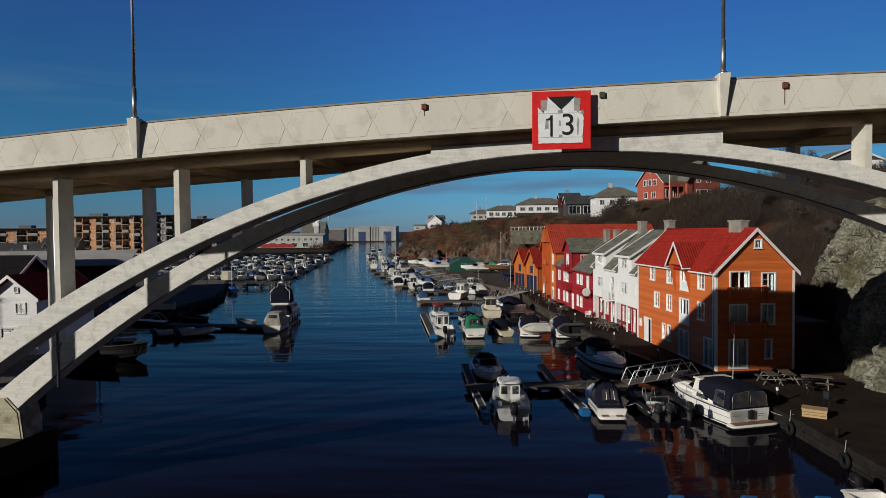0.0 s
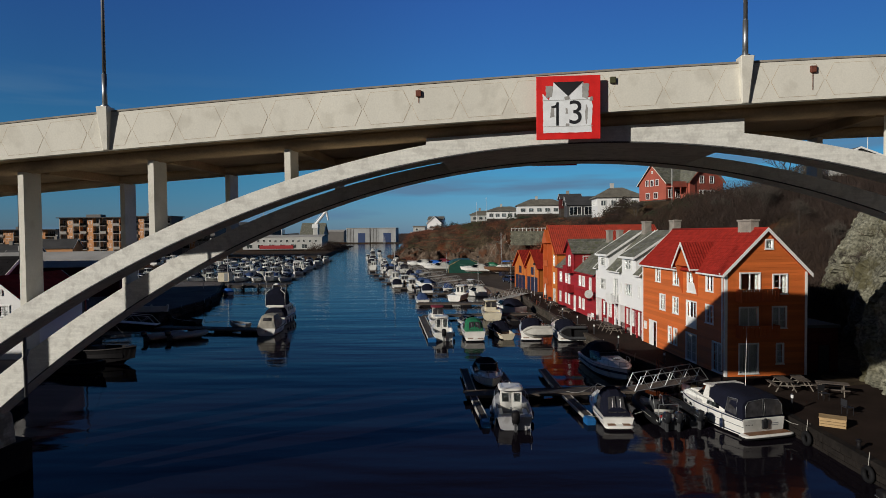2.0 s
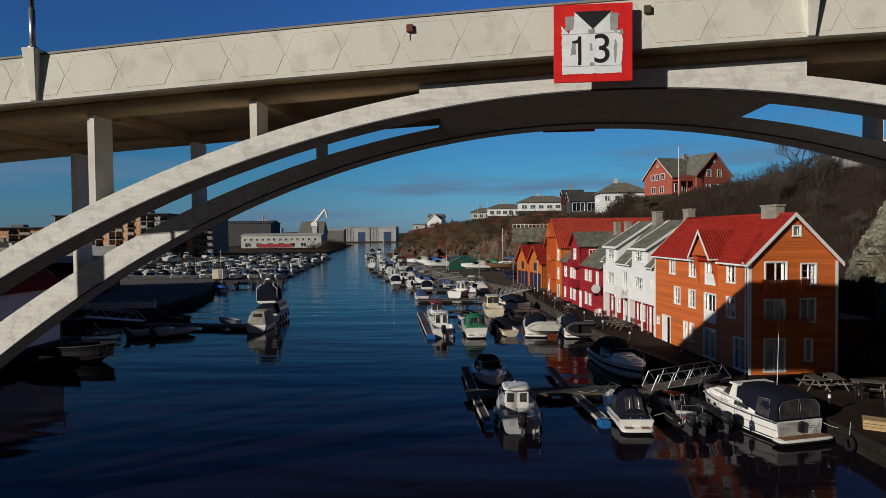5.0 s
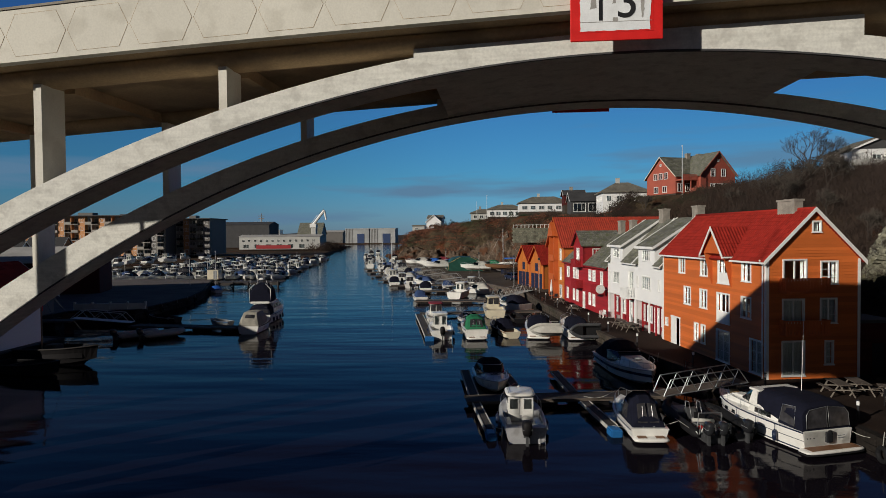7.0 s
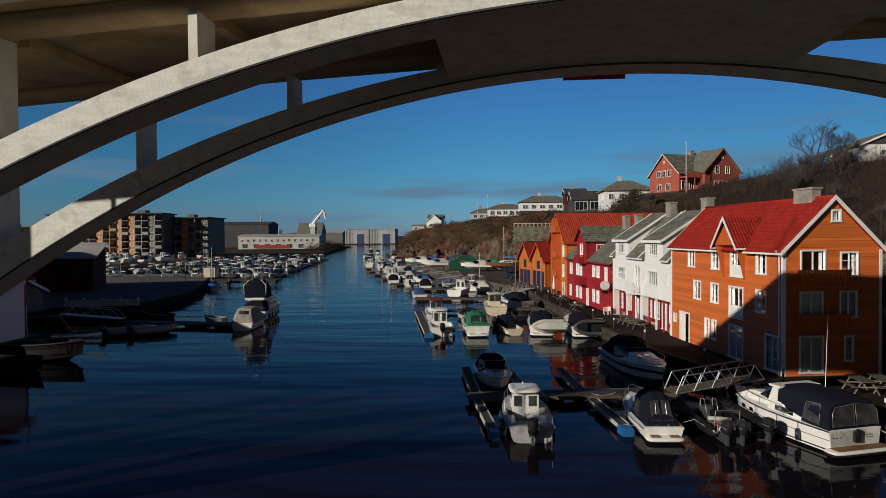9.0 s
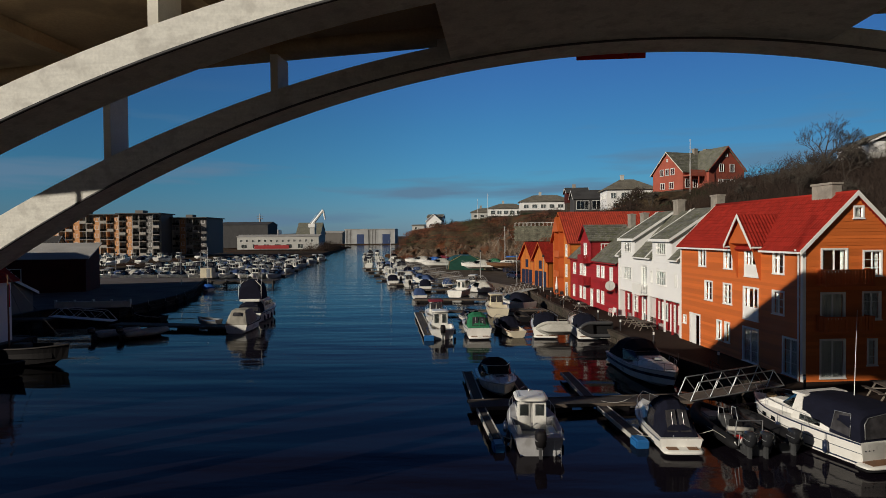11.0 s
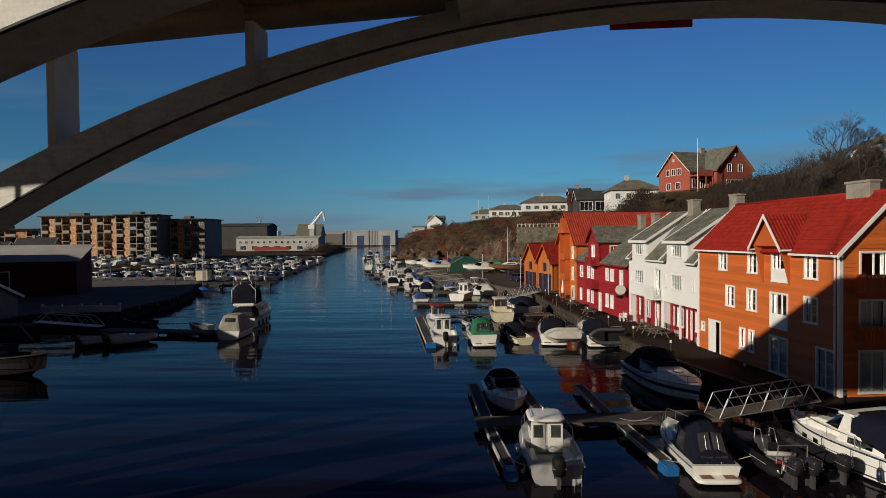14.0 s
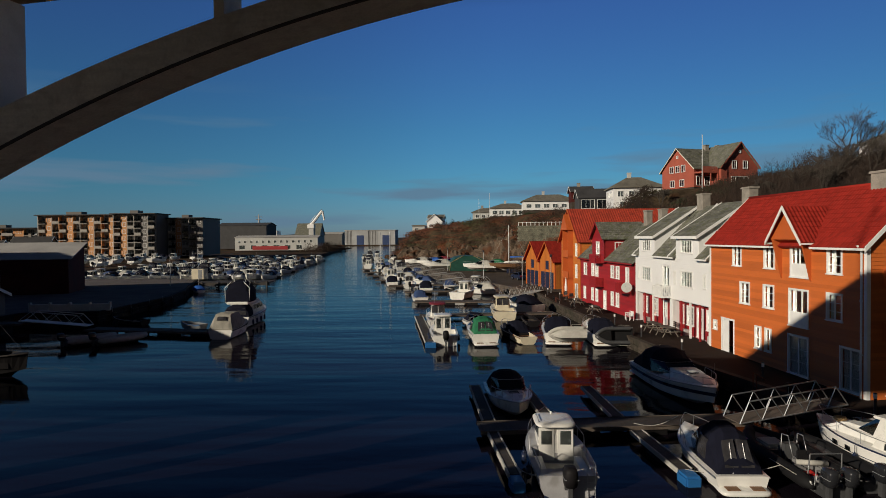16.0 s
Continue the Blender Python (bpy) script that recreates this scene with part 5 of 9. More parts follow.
def gabled_boathouse(m, w, D, base, ze, apex, wall_mat, roof_mat, label, openings, doors=(), name="boathouse", hoist=False, board=0.19, upright=False):
    """A house whose gable faces local +y: x across from 0 to w, y back to -D."""
    h = thing(name, m, label, "house", "houses along the quay")
    holes = [o[:4] for o in openings] + [d[:4] for d in doors]
    wall(h, Matrix(), w, base, ze, holes, wall_mat, board, apex=(w / 2, apex - 0.15), upright=upright)
    for a, b, c, d, cols, rows in openings:
        window(h, pose((a + b) / 2, 0.02, c), b - a, d - c, cols, rows)
    for a, b, c, d in doors:
        door = part("door", boxes((a, b, -0.1, 0.012, c, d)), BLUE_DOOR, h, "navy blue boarded door")
        n = max(2, round((b - a) / 0.2))
        for k in range(n):
            part("plank", boxes((a + (b - a) * k / n + 0.006, a + (b - a) * (k + 1) / n - 0.006, 0.01, 0.034, c + 0.01, d - 0.01)), BLUE_DOOR, door)
    wall(h, end_frame(0), D, base, ze, [], wall_mat, board, name="side_wall", upright=upright)
    wall(h, end_frame(w, 0, 1), D, base, ze, [], wall_mat, board, name="side_wall", upright=upright)
    part("back_wall", prism(bmesh.new(), [(0, base), (w, base), (w, ze), (w / 2, apex - 0.15), (0, ze)], "y", -D - 0.15, -D), wall_mat, h)
    for x in (-0.3, w + 0.3):
        sl = (apex - ze) / (w / 2)
        p0, p1 = Vector((x, 0.45, ze - 0.3 * sl + 0.05)), Vector((w / 2, 0.45, apex))
        nn = (p1 - p0).cross(Vector((0, -1, 0))).normalized()
        nn = nn if nn.z > 0 else -nn
        bm = bmesh.new()
        c = [p0, p1, p1 + Vector((0, -D - 0.7, 0)), p0 + Vector((0, -D - 0.7, 0))]
        hexa(bm, c + [q + nn * 0.08 for q in c])
        pantiles(bm, p0 + nn * 0.08, Vector((0, -1, 0)), (p1 - p0).normalized(), nn, D + 0.7, (p1 - p0).length, 0.3, 0.4, 0.05)
        part("roof", bm, roof_mat, h)
        strip(h, (x, 0.47, p0.z + 0.12), (w / 2, 0.47, apex + 0.12), 0.25, 0.05, ORANGE_TRIM)
    for x in (-0.04, w - 0.12):
        part("corner_board", boxes((x, x + 0.16, -0.12, 0.045, base, ze)), ORANGE_TRIM, h)
    return h


yel = gabled_boathouse(ROW @ Matrix.Translation((45.9, 0, 0)), 8.6, 16.0, 0.5, 8.2, 12.2, YELLOW, TILE_ORANGE, "tall ochre timber warehouse with orange tiled roof",
                       [(1.2, 2.1, 6.3, 7.9, 2, 3), (6.4, 7.3, 6.3, 7.9, 2, 3), (1.2, 2.1, 3.6, 5.3, 2, 3), (6.4, 7.3, 3.6, 5.3, 2, 3), (1.0, 2.2, 0.9, 2.9, 2, 2), (6.3, 7.5, 0.9, 2.9, 2, 2)], name="warehouse")
bay = boxes((3.0, 5.6, 0.0, 0.7, 3.4, 3.55), (3.0, 5.6, 0.0, 0.7, 6.1, 6.25), (3.0, 3.12, 0.03, 0.7, 0.6, 11.0), (5.48, 5.6, 0.03, 0.7, 0.6, 11.0), (3.0, 5.6, 0.64, 0.7, 3.55, 4.3), (3.0, 5.6, 0.64, 0.7, 6.25, 7.0))
part("hoist_bay", bay, ORANGE_TRIM, yel, "projecting hoist bay with boarded balconies")
prism_bm = bmesh.new()
prism(prism_bm, [(2.7, 9.6), (5.9, 9.6), (4.3, 11.6)], "y", 0.03, 0.9)
part("hoist_gable", prism_bm, ORANGE_TRIM, yel)
for z in (0.9, 3.6, 6.3):
    window(yel, pose(4.3, 0.02, z), 1.5, 2.2, 2, 2, name="door_frame", frame_mat=ORANGE_TRIM)

BH = Matrix.Translation((12.9, 107.5, 0)) @ pose(0, 0, 0, 0, 0, 106.2)
for k, label in ((0, "orange boathouse with navy doors and red tiled roof"), (1, "orange boathouse with navy doors beside its twin")):
    gabled_boathouse(BH @ Matrix.Translation((5.75 * k, 0, 0)), 5.6, 9.0, 0.6, 5.1, 7.9, YELLOW, TILE_RED, label, [],
                     [(0.5, 1.9, 0.95, 3.4), (2.1, 3.5, 0.95, 3.4), (3.7, 5.1, 0.95, 3.4), (2.25, 3.35, 3.75, 5.08)], board=0.2, upright=True)


# ---- boats: x towards the bow, z = 0 at the waterline ----
def hull(bm, L, B, F, rise=0.4, well=(0.06, 0.55), floor=0.15, flare=0.84, side=0.16, n=18, plumb=0.0):
    """A planing hull with a sunk cockpit between the two fractions of its length."""
    ts = sorted({i / n for i in range(n + 1)} | {well[0], well[0] + 0.004, well[1], well[1] + 0.004})
    rings = []
    for t in ts:
        b = B / 2 * (0.9 + 0.1 * math.sin(min(1, t / 0.4) * 1.5708)) * (1 - max(0.0, (t - 0.42) / 0.58) ** (2.4 + plumb))
        b = max(b, 0.02)
        z = F * (1 + rise * t * t)
        cz = 0.1 + 0.75 * F * max(0, t - 0.35) ** 2
        kz = -0.3 + (F * 0.9 + 0.3) * max(0, (t - 0.7) / 0.3) ** 2.2
        x = L * t - 0.06 * L * max(0, (t - 0.7) / 0.3) ** 2 * 0
        xs, xc, xk = x, x - 0.05 * L * max(0, t - 0.5), x - 0.12 * L * max(0, t - 0.5) ** 1.2
        inside = well[0] < t < well[1] + 0.003
        iz = floor if inside else z + 0.02
        ib = max(0.01, b - side)
        rings.append([(xs, b, z), (xc, b * flare, cz), (xk, 0, min(kz, cz - 0.01)), (xc, -b * flare, cz), (xs, -b, z),
                      (xs, -ib, z + 0.02), (xs, -ib * 0.96, iz), (xs, ib * 0.96, iz), (xs, ib, z + 0.02)])
    return loft(bm, rings)


def sheer(L, F, rise, t):
    return F * (1 + rise * t * t)


def half_beam(B, t):
    return B / 2 * (0.9 + 0.1 * math.sin(min(1, t / 0.4) * 1.5708)) * (1 - max(0.0, (t - 0.42) / 0.58) ** 2.4)


def rub_rail(L, B, F, rise, r=0.03):
    side = [(L * i / 14, half_beam(B, i / 14) + 0.01, sheer(L, F, rise, i / 14) - 0.04) for i in range(15)]
    return path_tube(bmesh.new(), side + [(x, -y, z) for x, y, z in side[::-1]], r)


def arch_cover(rings, n=9, square=0.75):
    """A canvas top lofted over hoops (x, half width, foot z, crown z)."""
    bm = bmesh.new()
    rr = []
    for x, w, z0, z1 in rings:
        r = []
        for i in range(n):
            a = math.pi * i / (n - 1)
            r.append((x, w * math.copysign(abs(math.cos(a)) ** square, math.cos(a)), z0 + (z1 - z0) * math.sin(a) ** (square - 0.05)))
        rr.append(r)
    loft(bm, rr, cap=True, close=True)
    return bm


def outboard(parent, x, y, z, s=1.0, mat=None):
    """Cowling with a raked crown, leg, cavitation plate and propeller."""
    rings = []
    for f, wx, wy in ((0.1, 0.16, 0.12), (0.15, 0.24, 0.17), (0.36, 0.28, 0.19), (0.54, 0.27, 0.18), (0.63, 0.23, 0.15), (0.67, 0.12, 0.08)):
        cx = x - 0.2 * s - 0.12 * s * f
        rings.append([(cx + wx * s * math.copysign(abs(math.cos(6.2832 * i / 12)) ** 0.5, math.cos(6.2832 * i / 12)), y + wy * s * math.copysign(abs(math.sin(6.2832 * i / 12)) ** 0.5, math.sin(6.2832 * i / 12)), z + f * s) for i in range(12)])
    o = part("outboard_motor", loft(bmesh.new(), rings), mat or BLACK_HULL, parent, "black outboard motor", smooth=True)
    part("leg", boxes((x - 0.3 * s, x - 0.12 * s, y - 0.05 * s, y + 0.05 * s, z - 0.75 * s, z + 0.18 * s)), ENGINE, o)
    part("cavitation_plate", boxes((x - 0.45 * s, x - 0.05 * s, y - 0.12 * s, y + 0.12 * s, z - 0.5 * s, z - 0.47 * s)), ENGINE, o)
    part("clamp", boxes((x - 0.1 * s, x + 0.1 * s, y - 0.12 * s, y + 0.12 * s, z - 0.05 * s, z + 0.2 * s)), ENGINE, o)
    part("stripe", boxes((x - 0.5 * s, x - 0.06 * s, y - 0.192 * s, y + 0.192 * s, z + 0.36 * s, z + 0.375 * s)), GREY_HULL, o)
    return o


def bow_rail(parent, L, B, F, rise, t0=0.5, h=0.5):
    """A tubular pulpit in one bend round the bow, on stanchions."""
    side = [(L * t, max(0.02, half_beam(B, t) - 0.07), sheer(L, F, rise, t) + h) for t in [t0 + (0.985 - t0) * i / 7 for i in range(8)]]
    x0, y0, z0 = side[0]
    rail = [(x0 - 0.25, y0, z0 - h)] + side
    top = part("bow_rail", path_tube(bmesh.new(), rail + [(x, -y, z) for x, y, z in rail[::-1]], 0.014), METAL, parent)
    if parent["group"] != "moored boats":
        return
    for x, y, z in side[::2]:
        for s in (-1, 1):
            part("stanchion", tubes(((x, s * y, z), (x, s * y, z - h), 0.012), n=5), METAL, top)


def fenders(parent, L, B, F, ts, mat):
    for t, s in ts:
        y = s * (half_beam(B, t) + 0.1)
        z = F * 0.45
        part("fender", tubes(((L * t, y, z - 0.25), (L * t, y, z - 0.18), 0.04, 0.1), ((L * t, y, z - 0.18), (L * t, y, z + 0.2), 0.1), ((L * t, y, z + 0.2), (L * t, y, z + 0.3), 0.1, 0.03), ((L * t, y, z + 0.3), (L * t, y, F), 0.012), n=8), mat, parent, smooth=True)


def cabin_body(x0, x1, w, z0, z1, front, back, tuck=0.12):
    bm = bmesh.new()
    hexa(bm, [(x0, -w, z0), (x1, -w * 0.92, z0), (x1, w * 0.92, z0), (x0, w, z0), (x0 + back, -w + tuck, z1), (x1 - front, -w * 0.92 + tuck, z1), (x1 - front, w * 0.92 - tuck, z1), (x0 + back, w - tuck, z1)])
    return bevel(bm, 0.15, 3)


def quad_plate(bm, c, off, mat=0):
    """A thin plate on four corners, proud by the vector off."""
    c, off = [Vector(p) for p in c], Vector(off)
    hexa(bm, [p - off for p in c] + [p + off for p in c])


def round_slab(x0, x1, y0, y1, z0, z1, n=24):
    """A crowned slab with rounded corners in plan."""
    cx, cy, a, b = (x0 + x1) / 2, (y0 + y1) / 2, (x1 - x0) / 2, (y1 - y0) / 2
    rings = []
    for f, k in ((0, 0.97), (0.12, 1.0), (0.45, 1.0), (0.7, 0.96), (0.88, 0.8), (1.0, 0.35)):
        r = []
        for i in range(n):
            c, s = math.cos(6.2832 * i / n), math.sin(6.2832 * i / n)
            r.append((cx + a * k * math.copysign(abs(c) ** 0.42, c), cy + b * k * math.copysign(abs(s) ** 0.42, s), z0 + (z1 - z0) * f))
        rings.append(r)
    return loft(bmesh.new(), rings)


def pilothouse_boat(m, L=5.9, B=2.25, hull_mat=None, roof_mat=None, label="white fibreglass cabin boat with wheelhouse moored at a pontoon", doors=True, motor=True, rail=True, group="moored boats", band=None, F=0.78, cab_top=1.25, shell=None):
    hm, b = hull_mat or GELCOAT, thing("motorboat", m, label, "boat", group)
    rise = 0.42
    part("hull", hull(bmesh.new(), L, B, F, rise, (0.1, 0.46 if doors else 0.42), 0.22), shell or hm, b)
    part("rubbing_strake", rub_rail(L, B, F, rise), band or GREY_HULL, b)
    part("cockpit_floor", boxes((0.11 * L, 0.42 * L, -B * 0.39, B * 0.39, 0.24, 0.26)), CANVAS_GREY, b)
    part("transom", bevel(boxes((0.04, 0.14, -B * 0.36, B * 0.36, 0.1, F)), 0.02), shell or hm, b)
    x0, x1, w, z0, z1 = (0.46 if doors else 0.42) * L, 0.76 * L, B * 0.33, F - 0.3, F + cab_top
    cab = part("wheelhouse", cabin_body(x0, x1, w, z0, z1, 0.34, 0.06), hm, b)
    part("roof", round_slab(x0 - 0.26, x1 - 0.22, -w - 0.03, w + 0.03, z1 - 0.02, z1 + 0.13), roof_mat or hm, cab, smooth=True)
    zi, za = F + 0.42, z1 - 0.14
    for s in (-1, 1):
        for k in range(2):
            a = x0 + 0.14 + k * (x1 - x0 - 0.45) / 2
            e = a + (x1 - x0 - 0.45) / 2 - 0.1
            f = (za - z0) / (z1 - z0) * 0.12
            g = (zi - z0) / (z1 - z0) * 0.12
            bm = bmesh.new()
            quad_plate(bm, [(a, s * (w * 0.97 - g + 0.012), zi), (e, s * (w * 0.96 - g + 0.012), zi), (e, s * (w * 0.96 - f + 0.012), za), (a + 0.03, s * (w * 0.97 - f + 0.012), za)], (0, 0.008, 0))
            part("window", bm, TINTED, cab)
    bm = bmesh.new()
    dx = 0.34 / (z1 - z0)
    for a, e in ((-w * 0.72, -0.04), (0.04, w * 0.72)):
        xa, xb = x1 - (zi - z0) * dx + 0.012, x1 - (za - z0) * dx + 0.012
        quad_plate(bm, [(xa, a, zi), (xa, e, zi), (xb, e * 0.97, za), (xb, a * 0.97, za)], (0.008, 0, 0.002))
    part("windscreen", bm, TINTED, cab)
    if doors:
        for s in (-1, 1):
            d = part("cabin_door", bevel(boxes((x0 - 0.0, x0 + 0.04, s * 0.36 - 0.3, s * 0.36 + 0.3, 0.3, z1 - 0.1)), 0.012), hm, cab, "white cabin door")
            part("door_window", bevel(boxes((x0 - 0.012, x0 + 0.03, s * 0.36 - 0.2, s * 0.36 + 0.2, F + min(0.22, 0.2 * cab_top), z1 - 0.2)), 0.004), TINTED, d)
    else:
        part("rear_window", boxes((x0 - 0.005, x0 + 0.05, -w * 0.75, -0.05, zi, za), (x0 - 0.005, x0 + 0.05, 0.05, w * 0.75, zi, za)), CLEAR_VINYL, cab)
    part("foredeck_hatch", bevel(boxes((0.79 * L, 0.87 * L, -0.24, 0.24, sheer(L, F, rise, 0.8), sheer(L, F, rise, 0.87) + 0.05)), 0.02), GREY_HULL, b)
    for y0, y1 in ((-B * 0.4, -B * 0.27), (B * 0.27, B * 0.4)):
        part("side_bench", boxes((0.12 * L, 0.4 * L, y0, y1, 0.25, 0.6)), hm, b)
    if rail:
        bow_rail(b, L, B, F, rise, 0.45, 0.48)
        for sd in (-1, 1):
            part("stern_rail", tubes(((0.08, sd * B * 0.42, F), (0.08, sd * B * 0.42, F + 0.35), 0.014), ((0.08, sd * B * 0.42, F + 0.35), (0.3 * L, sd * B * 0.44, F + 0.35), 0.014), ((0.3 * L, sd * B * 0.44, F + 0.35), (0.34 * L, sd * B * 0.44, F), 0.014), n=5), METAL, b)
    if motor:
        outboard(b, 0.0, 0.0, F - 0.36, 1.25)
    if not doors:
        part("antenna", tubes(((x0 + 0.5, 0.3, z1), (x0 + 0.4, 0.3, z1 + 1.3), 0.012)), METAL, cab)
    if doors:
        for sd in (-1, 1):
            part("roof_rail", tubes(((x0 + 0.1, sd * (w - 0.1), z1 + 0.1), (x0 + 0.2, sd * (w - 0.1), z1 + 0.17), 0.014), ((x0 + 0.2, sd * (w - 0.1), z1 + 0.17), (x1 - 0.7, sd * (w - 0.1), z1 + 0.17), 0.014), ((x1 - 0.7, sd * (w - 0.1), z1 + 0.17), (x1 - 0.6, sd * (w - 0.1), z1 + 0.1), 0.014), n=5), METAL, cab)
        part("masthead_light", tubes(((x1 - 0.5, 0, z1 + 0.09), (x1 - 0.5, 0, z1 + 0.2), 0.04), n=8), TRIM, cab)
        if group == "marina boats":
            return b
        part("wiper", tubes(((x1 - 0.2, -0.25, zi + 0.02), (x1 - 0.28, -0.05, zi + 0.42), 0.01), n=4), BLACK_HULL, cab)
        ladder = part("stern_ladder", tubes(((-0.06, -0.62, 0.0), (-0.02, -0.62, F + 0.1), 0.014), ((-0.06, -0.88, 0.0), (-0.02, -0.88, F + 0.1), 0.014), n=5), METAL, b)
        for k in range(3):
            part("rung", tubes(((-0.05, -0.88, 0.12 + 0.22 * k), (-0.05, -0.62, 0.12 + 0.22 * k), 0.012), n=5), METAL, ladder)
        part("boot_stripe", bevel(boxes((0.02, 0.05, -B * 0.37, B * 0.37, -0.05, 0.1)), 0.005), NAVY, b, "dark grime at the waterline")
        fenders(b, L, B, F, ((0.25, 1), (0.5, 1), (0.3, -1)), NAVY)
    return b


def canopy_boat(m, L=6.2, B=2.35, hull_mat=None, canvas=None, label="white motorboat under a dark blue canvas canopy", motor=False, clear=True, group="moored boats", stripe=None, F=0.78, top=1.05, crown=0.22):
    hm, cv, b = hull_mat or GELCOAT, canvas or CANVAS_DARK, thing("motorboat", m, label, "boat", group)
    rise = 0.38
    part("hull", hull(bmesh.new(), L, B, F, rise, (0.12, 0.5), 0.22), hm, b)
    if stripe:
        bm = bmesh.new()
        for s in (-1, 1):
            pts = [(L * t, s * (half_beam(B, t) * 0.965 + 0.012), sheer(L, F, rise, t) * 0.72) for t in [i / 14 for i in range(15)]]
            for a, e in zip(pts, pts[1:]):
                a, e = Vector(a), Vector(e)
                quad_plate(bm, [a - Vector((0, 0, 0.13)) - Vector((0, s * 0.02, 0)), e - Vector((0, 0, 0.13)) - Vector((0, s * 0.02, 0)), e + Vector((0, s * 0.03, 0.05)), a + Vector((0, s * 0.03, 0.05))], (0, 0.006, 0))
        part("stripe", bm, stripe, b)
    part("rubbing_strake", rub_rail(L, B, F, rise), METAL, b)
    part("swim_platform", round_slab(-0.48, 0.4, -B * 0.42, B * 0.42, 0.12, 0.3), hm, b, smooth=True)
    for y in (-B * 0.21, B * 0.21):
        part("teak_tread", bevel(boxes((-0.34, 0.0, y - B * 0.11, y + B * 0.11, 0.27, 0.306)), 0.012), TEAK, b)
    # raised foredeck
    fd = bmesh.new()
    loft(fd, [[(L * t, -half_beam(B, t) * 0.72, sheer(L, F, rise, t)), (L * t, -half_beam(B, t) * 0.5, sheer(L, F, rise, t) + crown * k), (L * t, half_beam(B, t) * 0.5, sheer(L, F, rise, t) + crown * k), (L * t, half_beam(B, t) * 0.72, sheer(L, F, rise, t))] for t, k in ((0.52, 1), (0.65, 0.95), (0.78, 0.7), (0.9, 0.15))])
    part("foredeck", fd, hm, b)
    part("hatch", bevel(boxes((0.66 * L, 0.73 * L, -0.25, 0.25, sheer(L, F, rise, 0.7) + 0.82 * crown, sheer(L, F, rise, 0.7) + 0.82 * crown + 0.06)), 0.015), TINTED, b)
    w = B / 2 - 0.16
    # windscreen
    bm = bmesh.new()
    z0 = sheer(L, F, rise, 0.5) + 0.05
    quad_plate(bm, [(0.6 * L, -w * 0.62, z0 + 0.17), (0.6 * L, w * 0.62, z0 + 0.17), (0.5 * L, w * 0.6, z0 + 0.62), (0.5 * L, -w * 0.6, z0 + 0.62)], (0.006, 0, 0.003))
    for s in (-1, 1):
        quad_plate(bm, [(0.6 * L, s * w * 0.64, z0 + 0.17), (0.4 * L, s * w * 0.98, z0), (0.36 * L, s * w * 0.9, z0 + 0.6), (0.5 * L, s * w * 0.62, z0 + 0.62)], (0, 0.006, 0))
    part("windscreen", bm, TINTED, b)
    part("screen_frame", tubes(((0.5 * L, -w * 0.6, z0 + 0.62), (0.5 * L, w * 0.6, z0 + 0.62), 0.018), ((0.5 * L, -w * 0.6, z0 + 0.62), (0.36 * L, -w * 0.9, z0 + 0.6), 0.018), ((0.5 * L, w * 0.6, z0 + 0.62), (0.36 * L, w * 0.9, z0 + 0.6), 0.018), n=5), METAL, b)
    can = part("canopy", arch_cover([(0.03 * L, w * 0.92, F, F + 0.1), (0.045 * L, w * 0.94, F, F + top * 0.3), (0.18 * L, w * 0.93, F, F + top * 0.9), (0.22 * L, w * 0.96, F, F + top * 0.98), (0.24 * L, w * 0.93, F, F + top * 0.96), (0.33 * L, w * 0.93, F + 0.05, F + top * 0.97), (0.35 * L, w * 0.96, F + 0.05, F + top * 1.02), (0.37 * L, w * 0.93, F + 0.08, F + top * 0.98), (0.5 * L, w * 0.64, F + 0.5, F + top * 0.72)], 8), cv, b)
    if clear:
        for s in (-1, 1):
            bm = bmesh.new()
            quad_plate(bm, [(0.04 * L, s * w * 0.06, F + 0.22), (0.04 * L, s * w * 0.6, F + 0.22), (0.13 * L, s * w * 0.52, F + top * 0.74), (0.13 * L, s * w * 0.06, F + top * 0.78)], (0.035, 0, -0.02))
            part("clear_panel", bm, CLEAR_VINYL, can)
            bm = bmesh.new()
            quad_plate(bm, [(0.22 * L, s * w * 0.97, F + 0.2), (0.34 * L, s * w * 0.97, F + 0.25), (0.34 * L, s * w * 0.86, F + top * 0.7), (0.22 * L, s * w * 0.86, F + top * 0.66)], (0, 0.03, 0))
            part("clear_panel", bm, CLEAR_VINYL, can)
        for y in (-w * 0.3, w * 0.3):
            part("cover_batten", tubes(((0.028 * L, y, F + 0.05), (0.1 * L, y * 0.9, F + top * 0.72), 0.009), n=5), METAL, can)
    bow_rail(b, L, B, F, rise, 0.55, 0.42)
    if motor:
        outboard(b, -0.05, 0, F - 0.15, 1.1)
    return b


